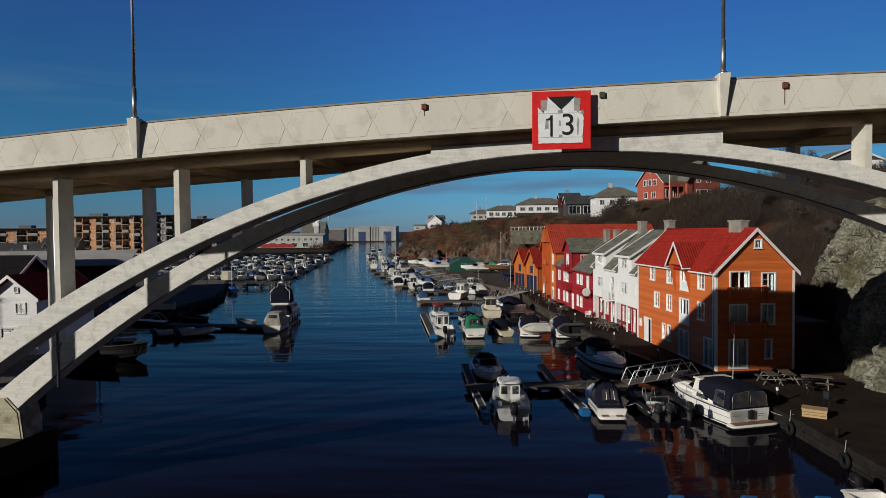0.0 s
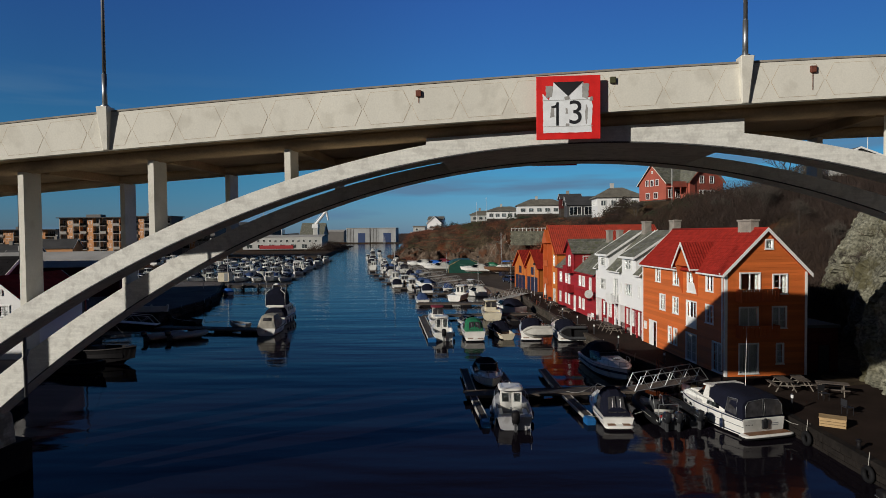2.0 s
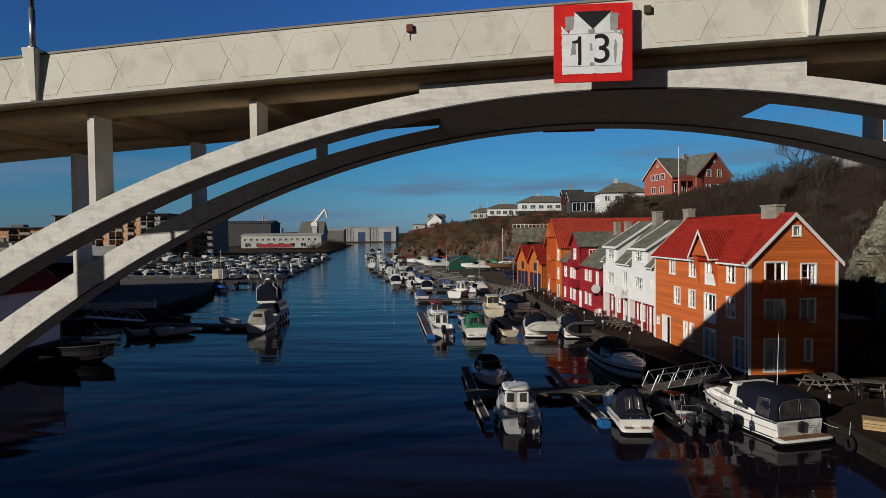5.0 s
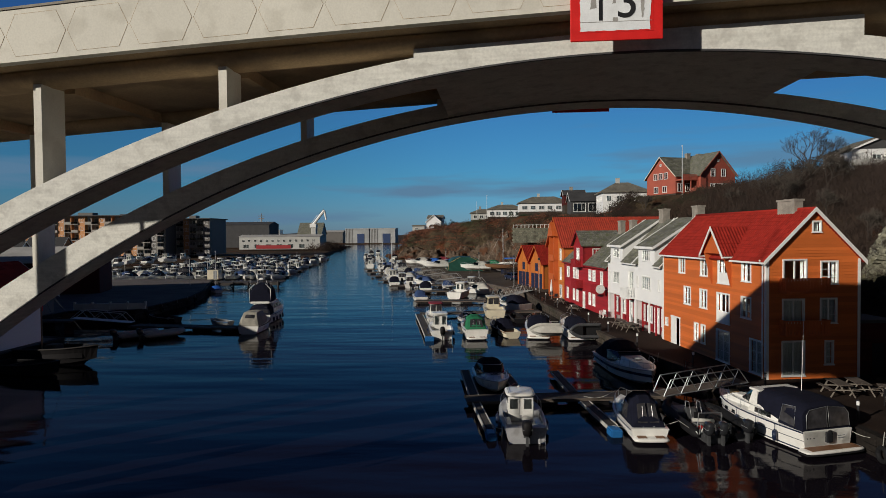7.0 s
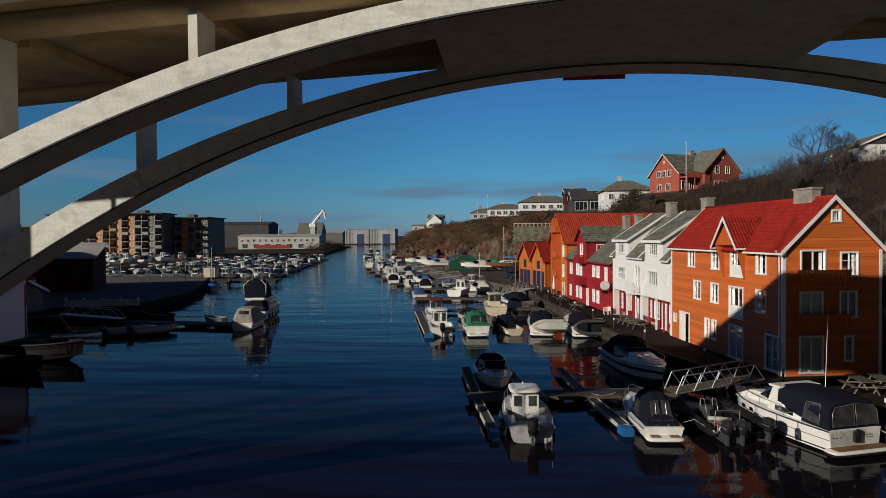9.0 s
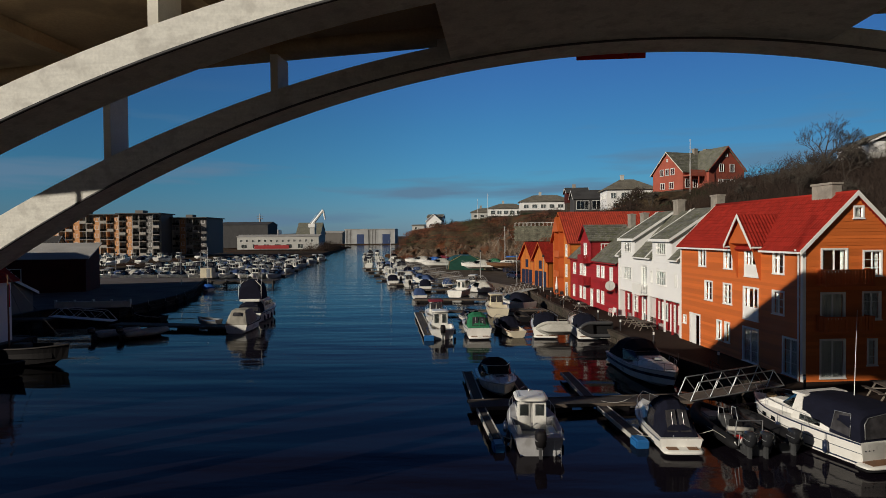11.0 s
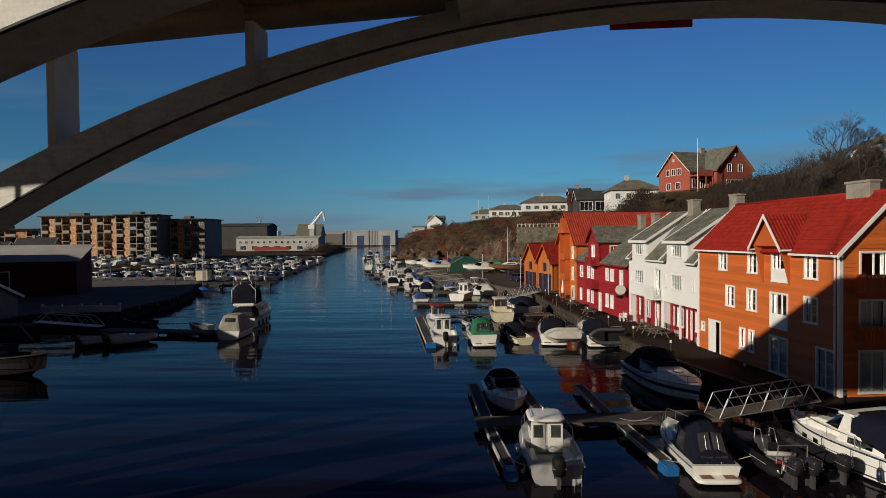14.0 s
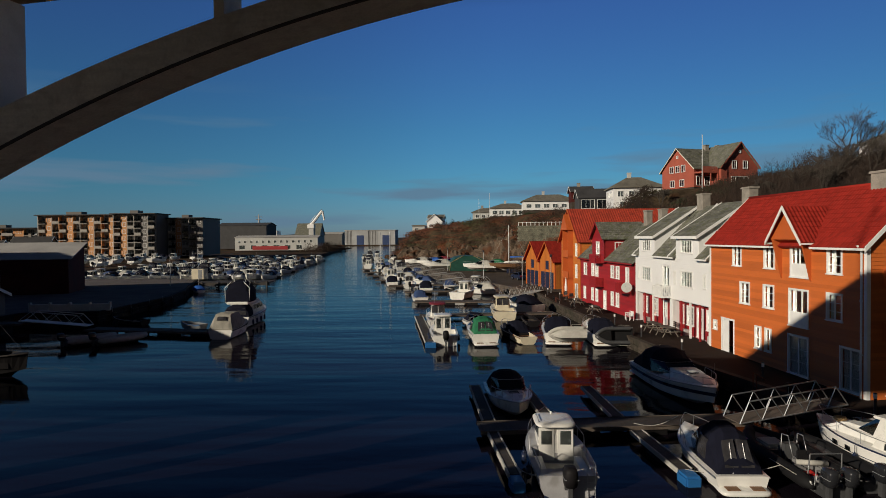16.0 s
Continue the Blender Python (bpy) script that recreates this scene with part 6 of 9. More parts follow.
def cruiser(m, L=9.4, B=3.1, canvas=None, label="large white cabin cruiser with dark canopy moored by the quay", group="moored boats", aft_cover=False, F=1.25):
    b = thing("cabin_cruiser", m, label, "boat", group)
    rise = 0.3
    part("hull", hull(bmesh.new(), L, B, F, rise, (0.08, 0.36), 0.55, n=22), GELCOAT, b)
    part("rubbing_strake", rub_rail(L, B, F, rise, 0.035), NAVY, b)
    cove = [(L * i / 14, half_beam(B, i / 14) * 0.955 + 0.01, sheer(L, F, rise, i / 14) * 0.62) for i in range(14)]
    bm = path_tube(bmesh.new(), cove + [(x, -y, z) for x, y, z in cove[::-1]], 0.02, 4)
    part("coving_line", bm, NAVY, b)
    part("swim_platform", bevel(boxes((-0.75, 0.05, -B * 0.45, B * 0.45, 0.28, 0.42)), 0.05, 2), GELCOAT, b)
    part("platform_edge", boxes((-0.77, -0.74, -B * 0.44, B * 0.44, 0.3, 0.36)), BLACK_HULL, b)
    part("transom", bevel(boxes((0.0, 0.12, -B * 0.43, B * 0.43, 0.35, F)), 0.03), GELCOAT, b)
    w = B / 2 - 0.28
    ho = part("coachroof", cabin_body(0.36 * L, 0.8 * L, w, F, F + 0.62, 1.3, 0.1), GELCOAT, b)
    for s in (-1, 1):
        for k in range(3):
            a = (0.42 + 0.09 * k) * L
            bm = bmesh.new()
            quad_plate(bm, [(a, s * (w * 0.985 - 0.03), F + 0.22), (a + 0.07 * L, s * (w * 0.97 - 0.03), F + 0.24), (a + 0.065 * L, s * (w * 0.965 - 0.07), F + 0.5), (a, s * (w * 0.98 - 0.07), F + 0.48)], (0, 0.012, 0))
            part("window", bm, TINTED, ho)
    for k in range(3):
        for s in (-1, 1):
            t = 0.6 + 0.09 * k
            bm = bmesh.new()
            y = s * (half_beam(B, t) * 0.97 + 0.005)
            quad_plate(bm, [(t * L, y, 0.95), (t * L + 0.28, y - s * 0.04, 0.97), (t * L + 0.28, y - s * 0.035, 1.1), (t * L, y + s * 0.005, 1.08)], (0, 0.012, 0))
            part("porthole", bm, TINTED, b)
    # screen and canopy
    bm = bmesh.new()
    z0 = F + 0.55
    quad_plate(bm, [(0.55 * L, -w * 0.8, z0), (0.55 * L, w * 0.8, z0), (0.45 * L, w * 0.72, z0 + 0.6), (0.45 * L, -w * 0.72, z0 + 0.6)], (0.008, 0, 0.004))
    for s in (-1, 1):
        quad_plate(bm, [(0.55 * L, s * w * 0.81, z0), (0.36 * L, s * w * 1.0, z0 - 0.15), (0.35 * L, s * w * 0.88, z0 + 0.55), (0.45 * L, s * w * 0.74, z0 + 0.6)], (0, 0.008, 0))
    part("windscreen", bm, TINTED, b)
    can = part("canopy", arch_cover([(0.07 * L, w * 1.05, F + 0.02, F + 0.9), (0.1 * L, w * 1.06, F + 0.02, F + 1.2), (0.22 * L, w * 1.04, F + 0.1, F + 1.34), (0.36 * L, w * 0.98, F + 0.4, F + 1.28), (0.45 * L, w * 0.76, F + 1.0, F + 1.18)]), canvas or CANVAS_DARK, b)
    bm = bmesh.new()
    for s in (-1, 1):
        quad_plate(bm, [(0.066 * L, s * w * 0.08, F + 0.2), (0.066 * L, s * w * 0.92, F + 0.2), (0.075 * L, s * w * 0.82, F + 0.95), (0.075 * L, s * w * 0.08, F + 1.05)], (0.03, 0, 0))
        quad_plate(bm, [(0.12 * L, s * w * 1.05, F + 0.2), (0.24 * L, s * w * 1.04, F + 0.25), (0.24 * L, s * w * 0.98, F + 0.95), (0.13 * L, s * w * 0.98, F + 0.9)], (0, 0.03, 0))
    part("clear_panel", bm, CLEAR_VINYL, can)
    for y in (-w, 0, w):
        part("canopy_frame", tubes(((0.06 * L, y, F + 0.12), (0.065 * L, y * 0.95, F + (0.95 if y else 1.05)), 0.02), n=5), METAL, can)
    if aft_cover:
        bm = bmesh.new()
        loft(bm, [[(x, -ww, F * 0.98), (x, -ww * 0.86, zz), (x, ww * 0.86, zz), (x, ww, F * 0.98)] for x, ww, zz in ((0.02, w * 1.12, F + 0.25), (0.9, w * 1.1, F + 0.75), (2.2, w * 1.05, F + 1.0), (2.5, w, F + 1.0))])
        cov = part("aft_cover", bm, CANVAS_GREY, b, "pale grey canvas cover over the aft deck")
        part("cover_window", boxes((0.6, 0.95, -0.45, 0.45, F + 0.66, F + 0.78)), TINTED, cov)
    bow_rail(b, L, B, F, rise, 0.42, 0.6)
    fenders(b, L, B, F, ((0.2, -1), (0.35, -1), (0.25, 1)), NAVY)
    part("stern_light", boxes((-0.05, 0.0, -0.35, -0.1, F - 0.75, F - 0.3), (-0.04, 0.0, 0.5, 1.0, F - 0.7, F - 0.66)), BLACK_HULL, b)
    return b


def sailboat(m, L=8.0, B=2.5, mast=10.0, label="white sailing yacht with tall bare mast", group="moored boats", cradle=False, hull_mat=None):
    b = thing("sailboat", m, label, "boat", group)
    F, rise = 0.85, 0.2
    part("hull", hull(bmesh.new(), L, B, F, rise, (0.08, 0.3), 0.4, flare=0.75), hull_mat or GELCOAT, b)
    part("rubbing_strake", rub_rail(L, B, F, rise, 0.025), NAVY, b)
    cab = part("coachroof", cabin_body(0.32 * L, 0.7 * L, B * 0.3, F, F + 0.5, 0.7, 0.1), GELCOAT, b)
    for s in (-1, 1):
        bm = bmesh.new()
        quad_plate(bm, [(0.38 * L, s * (B * 0.29 - 0.04), F + 0.22), (0.56 * L, s * (B * 0.285 - 0.04), F + 0.22), (0.55 * L, s * (B * 0.285 - 0.08), F + 0.38), (0.38 * L, s * (B * 0.29 - 0.08), F + 0.38)], (0, 0.012, 0))
        part("window", bm, TINTED, cab)
    mm = part("mast", tubes(((0.55 * L, 0, F + 0.3), (0.55 * L, 0, F + mast), 0.075, 0.055), ((0.55 * L - 0.1, -0.7, F + mast * 0.55), (0.55 * L - 0.1, 0.7, F + mast * 0.55), 0.025), n=8), METAL, b)
    part("rigging", tubes(((0.98 * L, 0, F + 0.2), (0.55 * L, 0, F + mast * 0.95), 0.012), ((0.03 * L, 0, F), (0.55 * L, 0, F + mast), 0.012), ((0.52 * L, B * 0.45, F), (0.54 * L, 0.68, F + mast * 0.55), 0.012), ((0.52 * L, -B * 0.45, F), (0.54 * L, -0.68, F + mast * 0.55), 0.012), ((0.54 * L, 0.68, F + mast * 0.55), (0.55 * L, 0, F + mast), 0.01), ((0.54 * L, -0.68, F + mast * 0.55), (0.55 * L, 0, F + mast), 0.01), n=4), METAL, mm)
    part("boom", tubes(((0.54 * L, 0, F + 1.15), (0.12 * L, 0, F + 1.25), 0.05)), METAL, mm)
    part("sail_cover", tubes(((0.52 * L, 0, F + 1.3), (0.14 * L, 0, F + 1.38), 0.16, 0.1), n=8), CANVAS_BLUE, mm, smooth=True)
    bow_rail(b, L, B, F, rise, 0.72, 0.5)
    if cradle:
        part("keel", bevel(boxes((0.35 * L, 0.6 * L, -0.1, 0.1, -1.2, -0.2)), 0.04), NAVY, b)
    return b


def rowboat(m, L=4.6, B=1.6, hull_mat=None, inner=None, label="dark wooden rowing boat", group="moored boats", F=0.5):
    b = thing("rowing_boat", m, label, "boat", group)
    part("hull", hull(bmesh.new(), L, B, F, 0.55, (0.05, 0.88), 0.1, flare=0.72, side=0.07), hull_mat or DARK_PLANK, b)
    for t in (0.2, 0.45, 0.68):
        part("thwart", boxes((L * t - 0.12, L * t + 0.12, -half_beam(B, t) * 0.9, half_beam(B, t) * 0.9, F * 0.66, F * 0.72)), inner or PLANK, b)
    part("gunwale", rub_rail(L, B, F, 0.55, 0.035), inner or DARK_PLANK, b)
    return b


def inflatable(m, L=5.6, B=2.2, label="dark rigid inflatable boat with a black outboard", group="moored boats", tube_mat=None, console=True, tender=None):
    b = thing("inflatable_boat", m, label, "boat", group)
    bm = bmesh.new()
    for s in (-1, 1):
        pts = [Vector((L * t, s * (B / 2 - 0.25) * (1 - max(0, (t - 0.6) / 0.4) ** 2.2), 0.42 + 0.3 * max(0, t - 0.5) ** 1.5)) for t in [i / 12 for i in range(13)]]
        rings = []
        for i, p in enumerate(pts):
            d = (pts[min(12, i + 1)] - pts[max(0, i - 1)]).normalized()
            side = d.cross(Vector((0, 0, 1))).normalized()
            up = side.cross(d)
            r = (0.16 if tender else 0.25) if i else 0.12
            rings.append([p + (side * math.cos(6.2832 * k / 10) + up * math.sin(6.2832 * k / 10)) * r for k in range(10)])
        part("air_tube", loft(bmesh.new(), rings), tube_mat or RUBBER, b, smooth=True)
    bm.free()
    part("hull", hull(bmesh.new(), L * 0.97, B * 0.72, 0.4, 0.5, (0.02, 0.6), 0.18), tender or ENGINE, b)
    if console:
        part("deck_mat", boxes((0.03 * L, 0.58 * L, -B * 0.3, B * 0.3, 0.185, 0.2)), GREY_HULL, b, "grey non-slip deck")
        part("bow_locker", bevel(boxes((0.62 * L, 0.8 * L, -0.42, 0.42, 0.4, 0.62)), 0.06, 2), CANVAS_GREY, b, "pale grey bow cushion")
        part("engine_guard", tubes(((0.0, -0.75, 0.45), (-0.05, -0.72, 0.95), 0.022), ((-0.05, -0.72, 0.95), (-0.05, 0.72, 0.95), 0.022), ((-0.05, 0.72, 0.95), (0.0, 0.75, 0.45), 0.022), n=6), METAL, b)
        part("rolled_cover", tubes(((0.24 * L, -0.55, 0.66), (0.26 * L, 0.5, 0.7), 0.11, 0.09), n=8), CANVAS_GREY, b, "rolled pale cover across the seats", smooth=True)
        bm = bmesh.new()
        loft(bm, [[(0.46 * L - d, -w, zz), (0.54 * L - e, -w, zz), (0.54 * L - e, w, zz), (0.46 * L - d, w, zz)] for zz, w, d, e in ((0.2, 0.28, 0.05, 0), (0.75, 0.28, 0.02, 0.02), (0.95, 0.26, 0.0, 0.12))])
        con = part("console", bm, ENGINE, b)
        bm = bmesh.new()
        quad_plate(bm, [(0.53 * L, -0.26, 0.92), (0.53 * L, 0.26, 0.92), (0.5 * L, 0.22, 1.2), (0.5 * L, -0.22, 1.2)], (0.006, 0, 0.003))
        part("windshield", bm, TINTED, con)
        for x in (0.3, 0.38):
            st = part("seat", bevel(boxes((x * L - 0.16, x * L + 0.16, -0.2, 0.2, 0.25, 0.62)), 0.05, 2), SEAT_GREY, b)
            part("seat_back", bevel(boxes((x * L - 0.2, x * L - 0.12, -0.19, 0.19, 0.6, 0.95)), 0.03, 2), RUBBER, st)
        part("roll_bar", tubes(((0.12 * L, -0.6, 0.3), (0.1 * L, -0.55, 1.3), 0.025), ((0.1 * L, -0.55, 1.3), (0.1 * L, 0.55, 1.3), 0.025), ((0.1 * L, 0.55, 1.3), (0.12 * L, 0.6, 0.3), 0.025)), METAL, b)
        part("fuel_tank", bevel(boxes((0.14 * L, 0.22 * L, 0.1, 0.5, 0.2, 0.5)), 0.04), SIGN_RED, b)
        outboard(b, -0.02, 0.42, 0.4, 1.1, COWLING)
        for s in (-1, 1):
            part("side_seat", bevel(boxes((0.2 * L, 0.3 * L, s * 0.42 - 0.16, s * 0.42 + 0.16, 0.22, 0.56)), 0.05, 2), SEAT_GREY, b)
            part("grab_rail", tubes(((0.5 * L, s * 0.3, 0.4), (0.49 * L, s * 0.3, 1.3), 0.02), ((0.49 * L, s * 0.3, 1.3), (0.42 * L, s * 0.28, 1.35), 0.02), ((0.42 * L, s * 0.28, 1.35), (0.36 * L, s * 0.28, 0.6), 0.02), n=6), METAL, b, smooth=True)
        part("stern_locker", bevel(boxes((0.03 * L, 0.12 * L, -0.5, 0.5, 0.2, 0.5)), 0.04), SEAT_GREY, b)
        part("mooring_rope", path_tube(bmesh.new(), [(-0.1 + 0.5 * k / 9, 0.95 - 0.06 * k, 0.62 - 0.22 * math.sin(math.pi * k / 9)) for k in range(10)], 0.03, 5), TRIM, b, "white mooring rope", smooth=True)
    part("grab_line", tubes(((0.1 * L, -B / 2 + 0.02, 0.6), (0.4 * L, -B / 2 + 0.0, 0.56), 0.012), ((0.1 * L, B / 2 - 0.02, 0.6), (0.4 * L, B / 2, 0.56), 0.012), n=4), CANVAS_GREY, b)
    if not tender:
        outboard(b, -0.02, -0.25 if console else 0, 0.4, 1.1, COWLING)
    return b


def flybridge_cruiser(m, L=9.6, B=2.9, label="tall white cruiser with black flybridge canopy and dark aft enclosure"):
    b = thing("flybridge_cruiser", m, label, "boat", "moored boats")
    F, rise = 1.05, 0.3
    part("hull", hull(bmesh.new(), L, B, F, rise, (0.03, 0.08), 0.6, n=22), GELCOAT, b)
    part("rubbing_strake", rub_rail(L, B, F, rise, 0.04), NAVY, b)
    part("swim_platform", round_slab(-0.7, 0.3, -B * 0.43, B * 0.43, 0.22, 0.38), GELCOAT, b, smooth=True)
    w = B / 2 - 0.22
    aft = part("aft_enclosure", arch_cover([(0.25, w * 1.02, F, F + 0.9), (0.45, w * 1.02, F, F + 1.2), (1.9, w * 0.98, F, F + 1.28)], 8), CANVAS_DARK, b, "black canvas enclosure over the aft deck")
    for s in (-1, 1):
        bm = bmesh.new()
        quad_plate(bm, [(0.24, s * 0.08, F + 0.25), (0.24, s * w * 0.8, F + 0.25), (0.32, s * w * 0.72, F + 0.85), (0.32, s * 0.08, F + 0.95)], (0.04, 0, 0))
        part("clear_panel", bm, CLEAR_VINYL, aft)
    cab = part("deckhouse", cabin_body(1.8, 7.0, w, F - 0.05, F + 1.25, 1.6, 0.05), GELCOAT, b)
    for s in (-1, 1):
        for k in range(3):
            a = 2.2 + 1.15 * k
            bm = bmesh.new()
            quad_plate(bm, [(a, s * (w * 0.98 - 0.05), F + 0.55), (a + 1.0, s * (w * 0.96 - 0.05), F + 0.55), (a + 0.95, s * (w * 0.95 - 0.08), F + 1.0), (a, s * (w * 0.97 - 0.08), F + 1.0)], (0, 0.012, 0))
            part("window", bm, TINTED, cab)
    part("flybridge_coaming", bevel(boxes((0.5, 4.4, -w * 0.9, w * 0.9, F + 1.22, F + 1.5)), 0.08, 2), GELCOAT, b)
    can = part("flybridge_canopy", arch_cover([(0.6, w * 0.98, F + 1.45, F + 2.9), (0.75, w * 1.02, F + 1.45, F + 3.45), (2.2, w * 1.02, F + 1.45, F + 3.6), (3.2, w * 0.95, F + 1.49, F + 3.3), (3.8, w * 0.7, F + 1.49, F + 2.2)], 8), CANVAS_DARK, b, "tall black canvas canopy")
    for s in (-1, 1):
        part("canopy_bow", tubes(((0.68, s * w * 0.97, F + 1.4), (0.62, s * w * 0.99, F + 2.9), 0.03), ((0.62, s * w * 0.99, F + 2.9), (0.7, s * w * 0.5, F + 3.5), 0.03), n=6), TRIM, can)
        part("aerial", tubes(((1.2, s * w * 0.9, F + 2.2), (1.0, s * w * 0.95, F + 4.6), 0.014, 0.006), n=4), TRIM, can)
    part("radar_arch", tubes(((1.6, -0.6, F + 3.4), (1.5, -0.45, F + 3.95), 0.03), ((1.6, 0.6, F + 3.4), (1.5, 0.45, F + 3.95), 0.03), ((1.5, -0.45, F + 3.95), (1.5, 0.45, F + 3.95), 0.03), n=6), TRIM, b)
    part("radar_dome", round_slab(1.25, 1.75, -0.25, 0.25, F + 3.93, F + 4.15), TRIM, b, smooth=True)
    bow_rail(b, L, B, F, rise, 0.35, 0.6)
    fenders(b, L, B, F, ((0.1, -1), (0.22, -1), (0.36, -1), (0.5, -1)), NAVY)
    return b


def chrome_loop(parent, pts, r=0.018, name="panel_frame"):
    return part(name, path_tube(bmesh.new(), pts, r, 6), METAL, parent, smooth=True)


def quay_cruiser(m, L=7.2, B=3.0, F=1.04):
    """Stout cabin cruiser: low coachroof forward, tall navy canopy with framed clear panels aft."""
    b = thing("cabin_cruiser", m, "large white cabin cruiser with tall navy canopy beside the quay", "boat", "moored boats")
    rise = 0.16
    part("hull", hull(bmesh.new(), L, B, F, rise, (0.05, 0.4), 0.45, flare=0.9, n=24), GELCOAT, b)
    part("rubbing_strake", rub_rail(L, B, F, rise, 0.035), NAVY, b)
    for h, r in ((0.6, 0.014), (0.2, 0.03)):
        cove = [(L * i / 16, half_beam(B, i / 16) * (0.9 + 0.1 * h) + 0.012, sheer(L, F, rise, i / 16) * h) for i in range(15)]
        part("coving_line", path_tube(bmesh.new(), cove + [(x, -y, z) for x, y, z in cove[::-1]], r, 5), NAVY, b)
    plat = part("swim_platform", round_slab(-0.62, 0.2, -B * 0.53, B * 0.53, 0.2, 0.33), GELCOAT, b, smooth=True)
    part("rubber_edge", round_slab(-0.65, 0.2, -B * 0.54, B * 0.54, 0.12, 0.22), RUBBER, plat, "black rubber edge", smooth=True)
    part("teak_deck", bevel(boxes((-0.5, 0.0, -B * 0.44, B * 0.44, 0.325, 0.345)), 0.01), TEAK, plat)
    tr = part("transom", bevel(boxes((0.0, 0.14, -B * 0.43, B * 0.43, 0.3, F + 0.02)), 0.05, 2), GELCOAT, b)
    part("drive_bracket", bevel(boxes((-0.16, 0.0, -0.16, 0.16, 0.5, 0.98), (-0.2, -0.08, -0.09, 0.09, 0.85, 1.06)), 0.03, 2), COWLING, tr, "black auxiliary motor bracket")
    part("vent", boxes((-0.012, 0.0, -0.95, -0.55, 0.72, 0.76), (-0.012, 0.0, -0.95, -0.55, 0.62, 0.66)), GREY_HULL, tr)
    for y in (0.75, 0.95, 1.12):
        part("fitting", tubes(((-0.02, y, 0.72), (0.0, y, 0.72), 0.03), n=8), DARK_METAL, tr)
    w = B / 2 - 0.16
    ho = part("coachroof", cabin_body(0.4 * L, 0.88 * L, w * 0.82, F - 0.05, F + 0.5, 1.2, 0.05), GELCOAT, b)
    part("deck_hatch", bevel(boxes((0.66 * L, 0.74 * L, -0.24, 0.24, F + 0.47, F + 0.54)), 0.02), TINTED, ho)
    part("coiled_line", path_tube(bmesh.new(), [(0.84 * L + 0.22 * math.cos(0.9 * k), 0.22 * math.sin(0.9 * k), F + 0.2 + 0.006 * k) for k in range(24)], 0.03, 5), NEW_WOOD, b, "coil of yellow rope on the foredeck", smooth=True)
    for s in (-1, 1):
        for a in (0.6, 0.7):
            y = s * (half_beam(B, a) * 0.985 + 0.004)
            bm = bmesh.new()
            quad_plate(bm, [(a * L, y, 0.66), (a * L + 0.26, y - s * 0.05, 0.68), (a * L + 0.26, y - s * 0.045, 0.86), (a * L, y + s * 0.006, 0.84)], (0, 0.014, 0))
            part("porthole", bm, TINTED, b)
        # side glazing of the wheelhouse: long window with a pale frame
        x0, x1 = 0.27 * L, 0.42 * L
        y = s * (w + 0.005)
        side = bmesh.new()
        hexa(side, [(0.2 * L, y - s * 0.1, F - 0.02), (0.5 * L, y - s * 0.16, F - 0.02), (0.5 * L, y - s * 0.04, F - 0.02), (0.2 * L, y, F - 0.02),
                    (0.2 * L, y - s * 0.16, F + 0.42), (0.46 * L, y - s * 0.24, F + 0.5), (0.46 * L, y - s * 0.13, F + 0.5), (0.2 * L, y - s * 0.07, F + 0.42)])
        coam = part("side_coaming", bevel(side, 0.03, 2), GELCOAT, b)
        bm = bmesh.new()
        quad_plate(bm, [(x0, y - s * 0.008, F + 0.1), (x1, y - s * 0.045, F + 0.1), (x1, y - s * 0.085, F + 0.33), (x0, y - s * 0.055, F + 0.33)], (0, 0.016, 0))
        part("window", bm, TINTED, coam)
    # raked windscreen with white pillars and curtains behind it
    z0, z1 = F + 0.42, F + 1.1
    glass = bmesh.new()
    quad_plate(glass, [(0.62 * L, -w * 0.62, z0), (0.62 * L, w * 0.62, z0), (0.5 * L, w * 0.58, z1), (0.5 * L, -w * 0.58, z1)], (0.008, 0, 0.004))
    for s in (-1, 1):
        quad_plate(glass, [(0.62 * L, s * w * 0.63, z0), (0.47 * L, s * w * 0.86, z0), (0.44 * L, s * w * 0.78, z1), (0.5 * L, s * w * 0.6, z1)], (0, 0.008, 0))
    part("windscreen", glass, TINTED, b)
    for s in (-1, 1):
        part("pillar", bevel(prism(bmesh.new(), [(0.5 * L, F + 0.4), (0.42 * L, F + 0.4), (0.415 * L, F + 1.16), (0.455 * L, F + 1.16)], "y", s * w * 0.84 - 0.05, s * w * 0.84 + 0.05), 0.02), GELCOAT, b, "white windscreen pillar")
        part("curtain", boxes((0.5 * L, 0.505 * L, s * w * 0.34 - 0.22, s * w * 0.34 + 0.22, z0, z1 - 0.08)), CURTAIN, b)
    part("roof_rim", bevel(boxes((0.4 * L, 0.5 * L, -w * 0.86, w * 0.86, z1 - 0.02, z1 + 0.08)), 0.03, 2), GELCOAT, b)
    top = F + 1.3
    can = part("canopy", arch_cover([(0.03, w * 1.0, F, F + 0.2), (0.12, w * 1.0, F, F + 1.08), (0.35, w * 1.0, F, F + 1.22), (1.3, w * 0.99, F, top), (2.4, w * 0.95, F + 0.2, top), (0.44 * L, w * 0.84, F + 0.5, F + 1.2)], 17, 0.5), CANVAS_DARK, b, "tall navy canvas canopy")
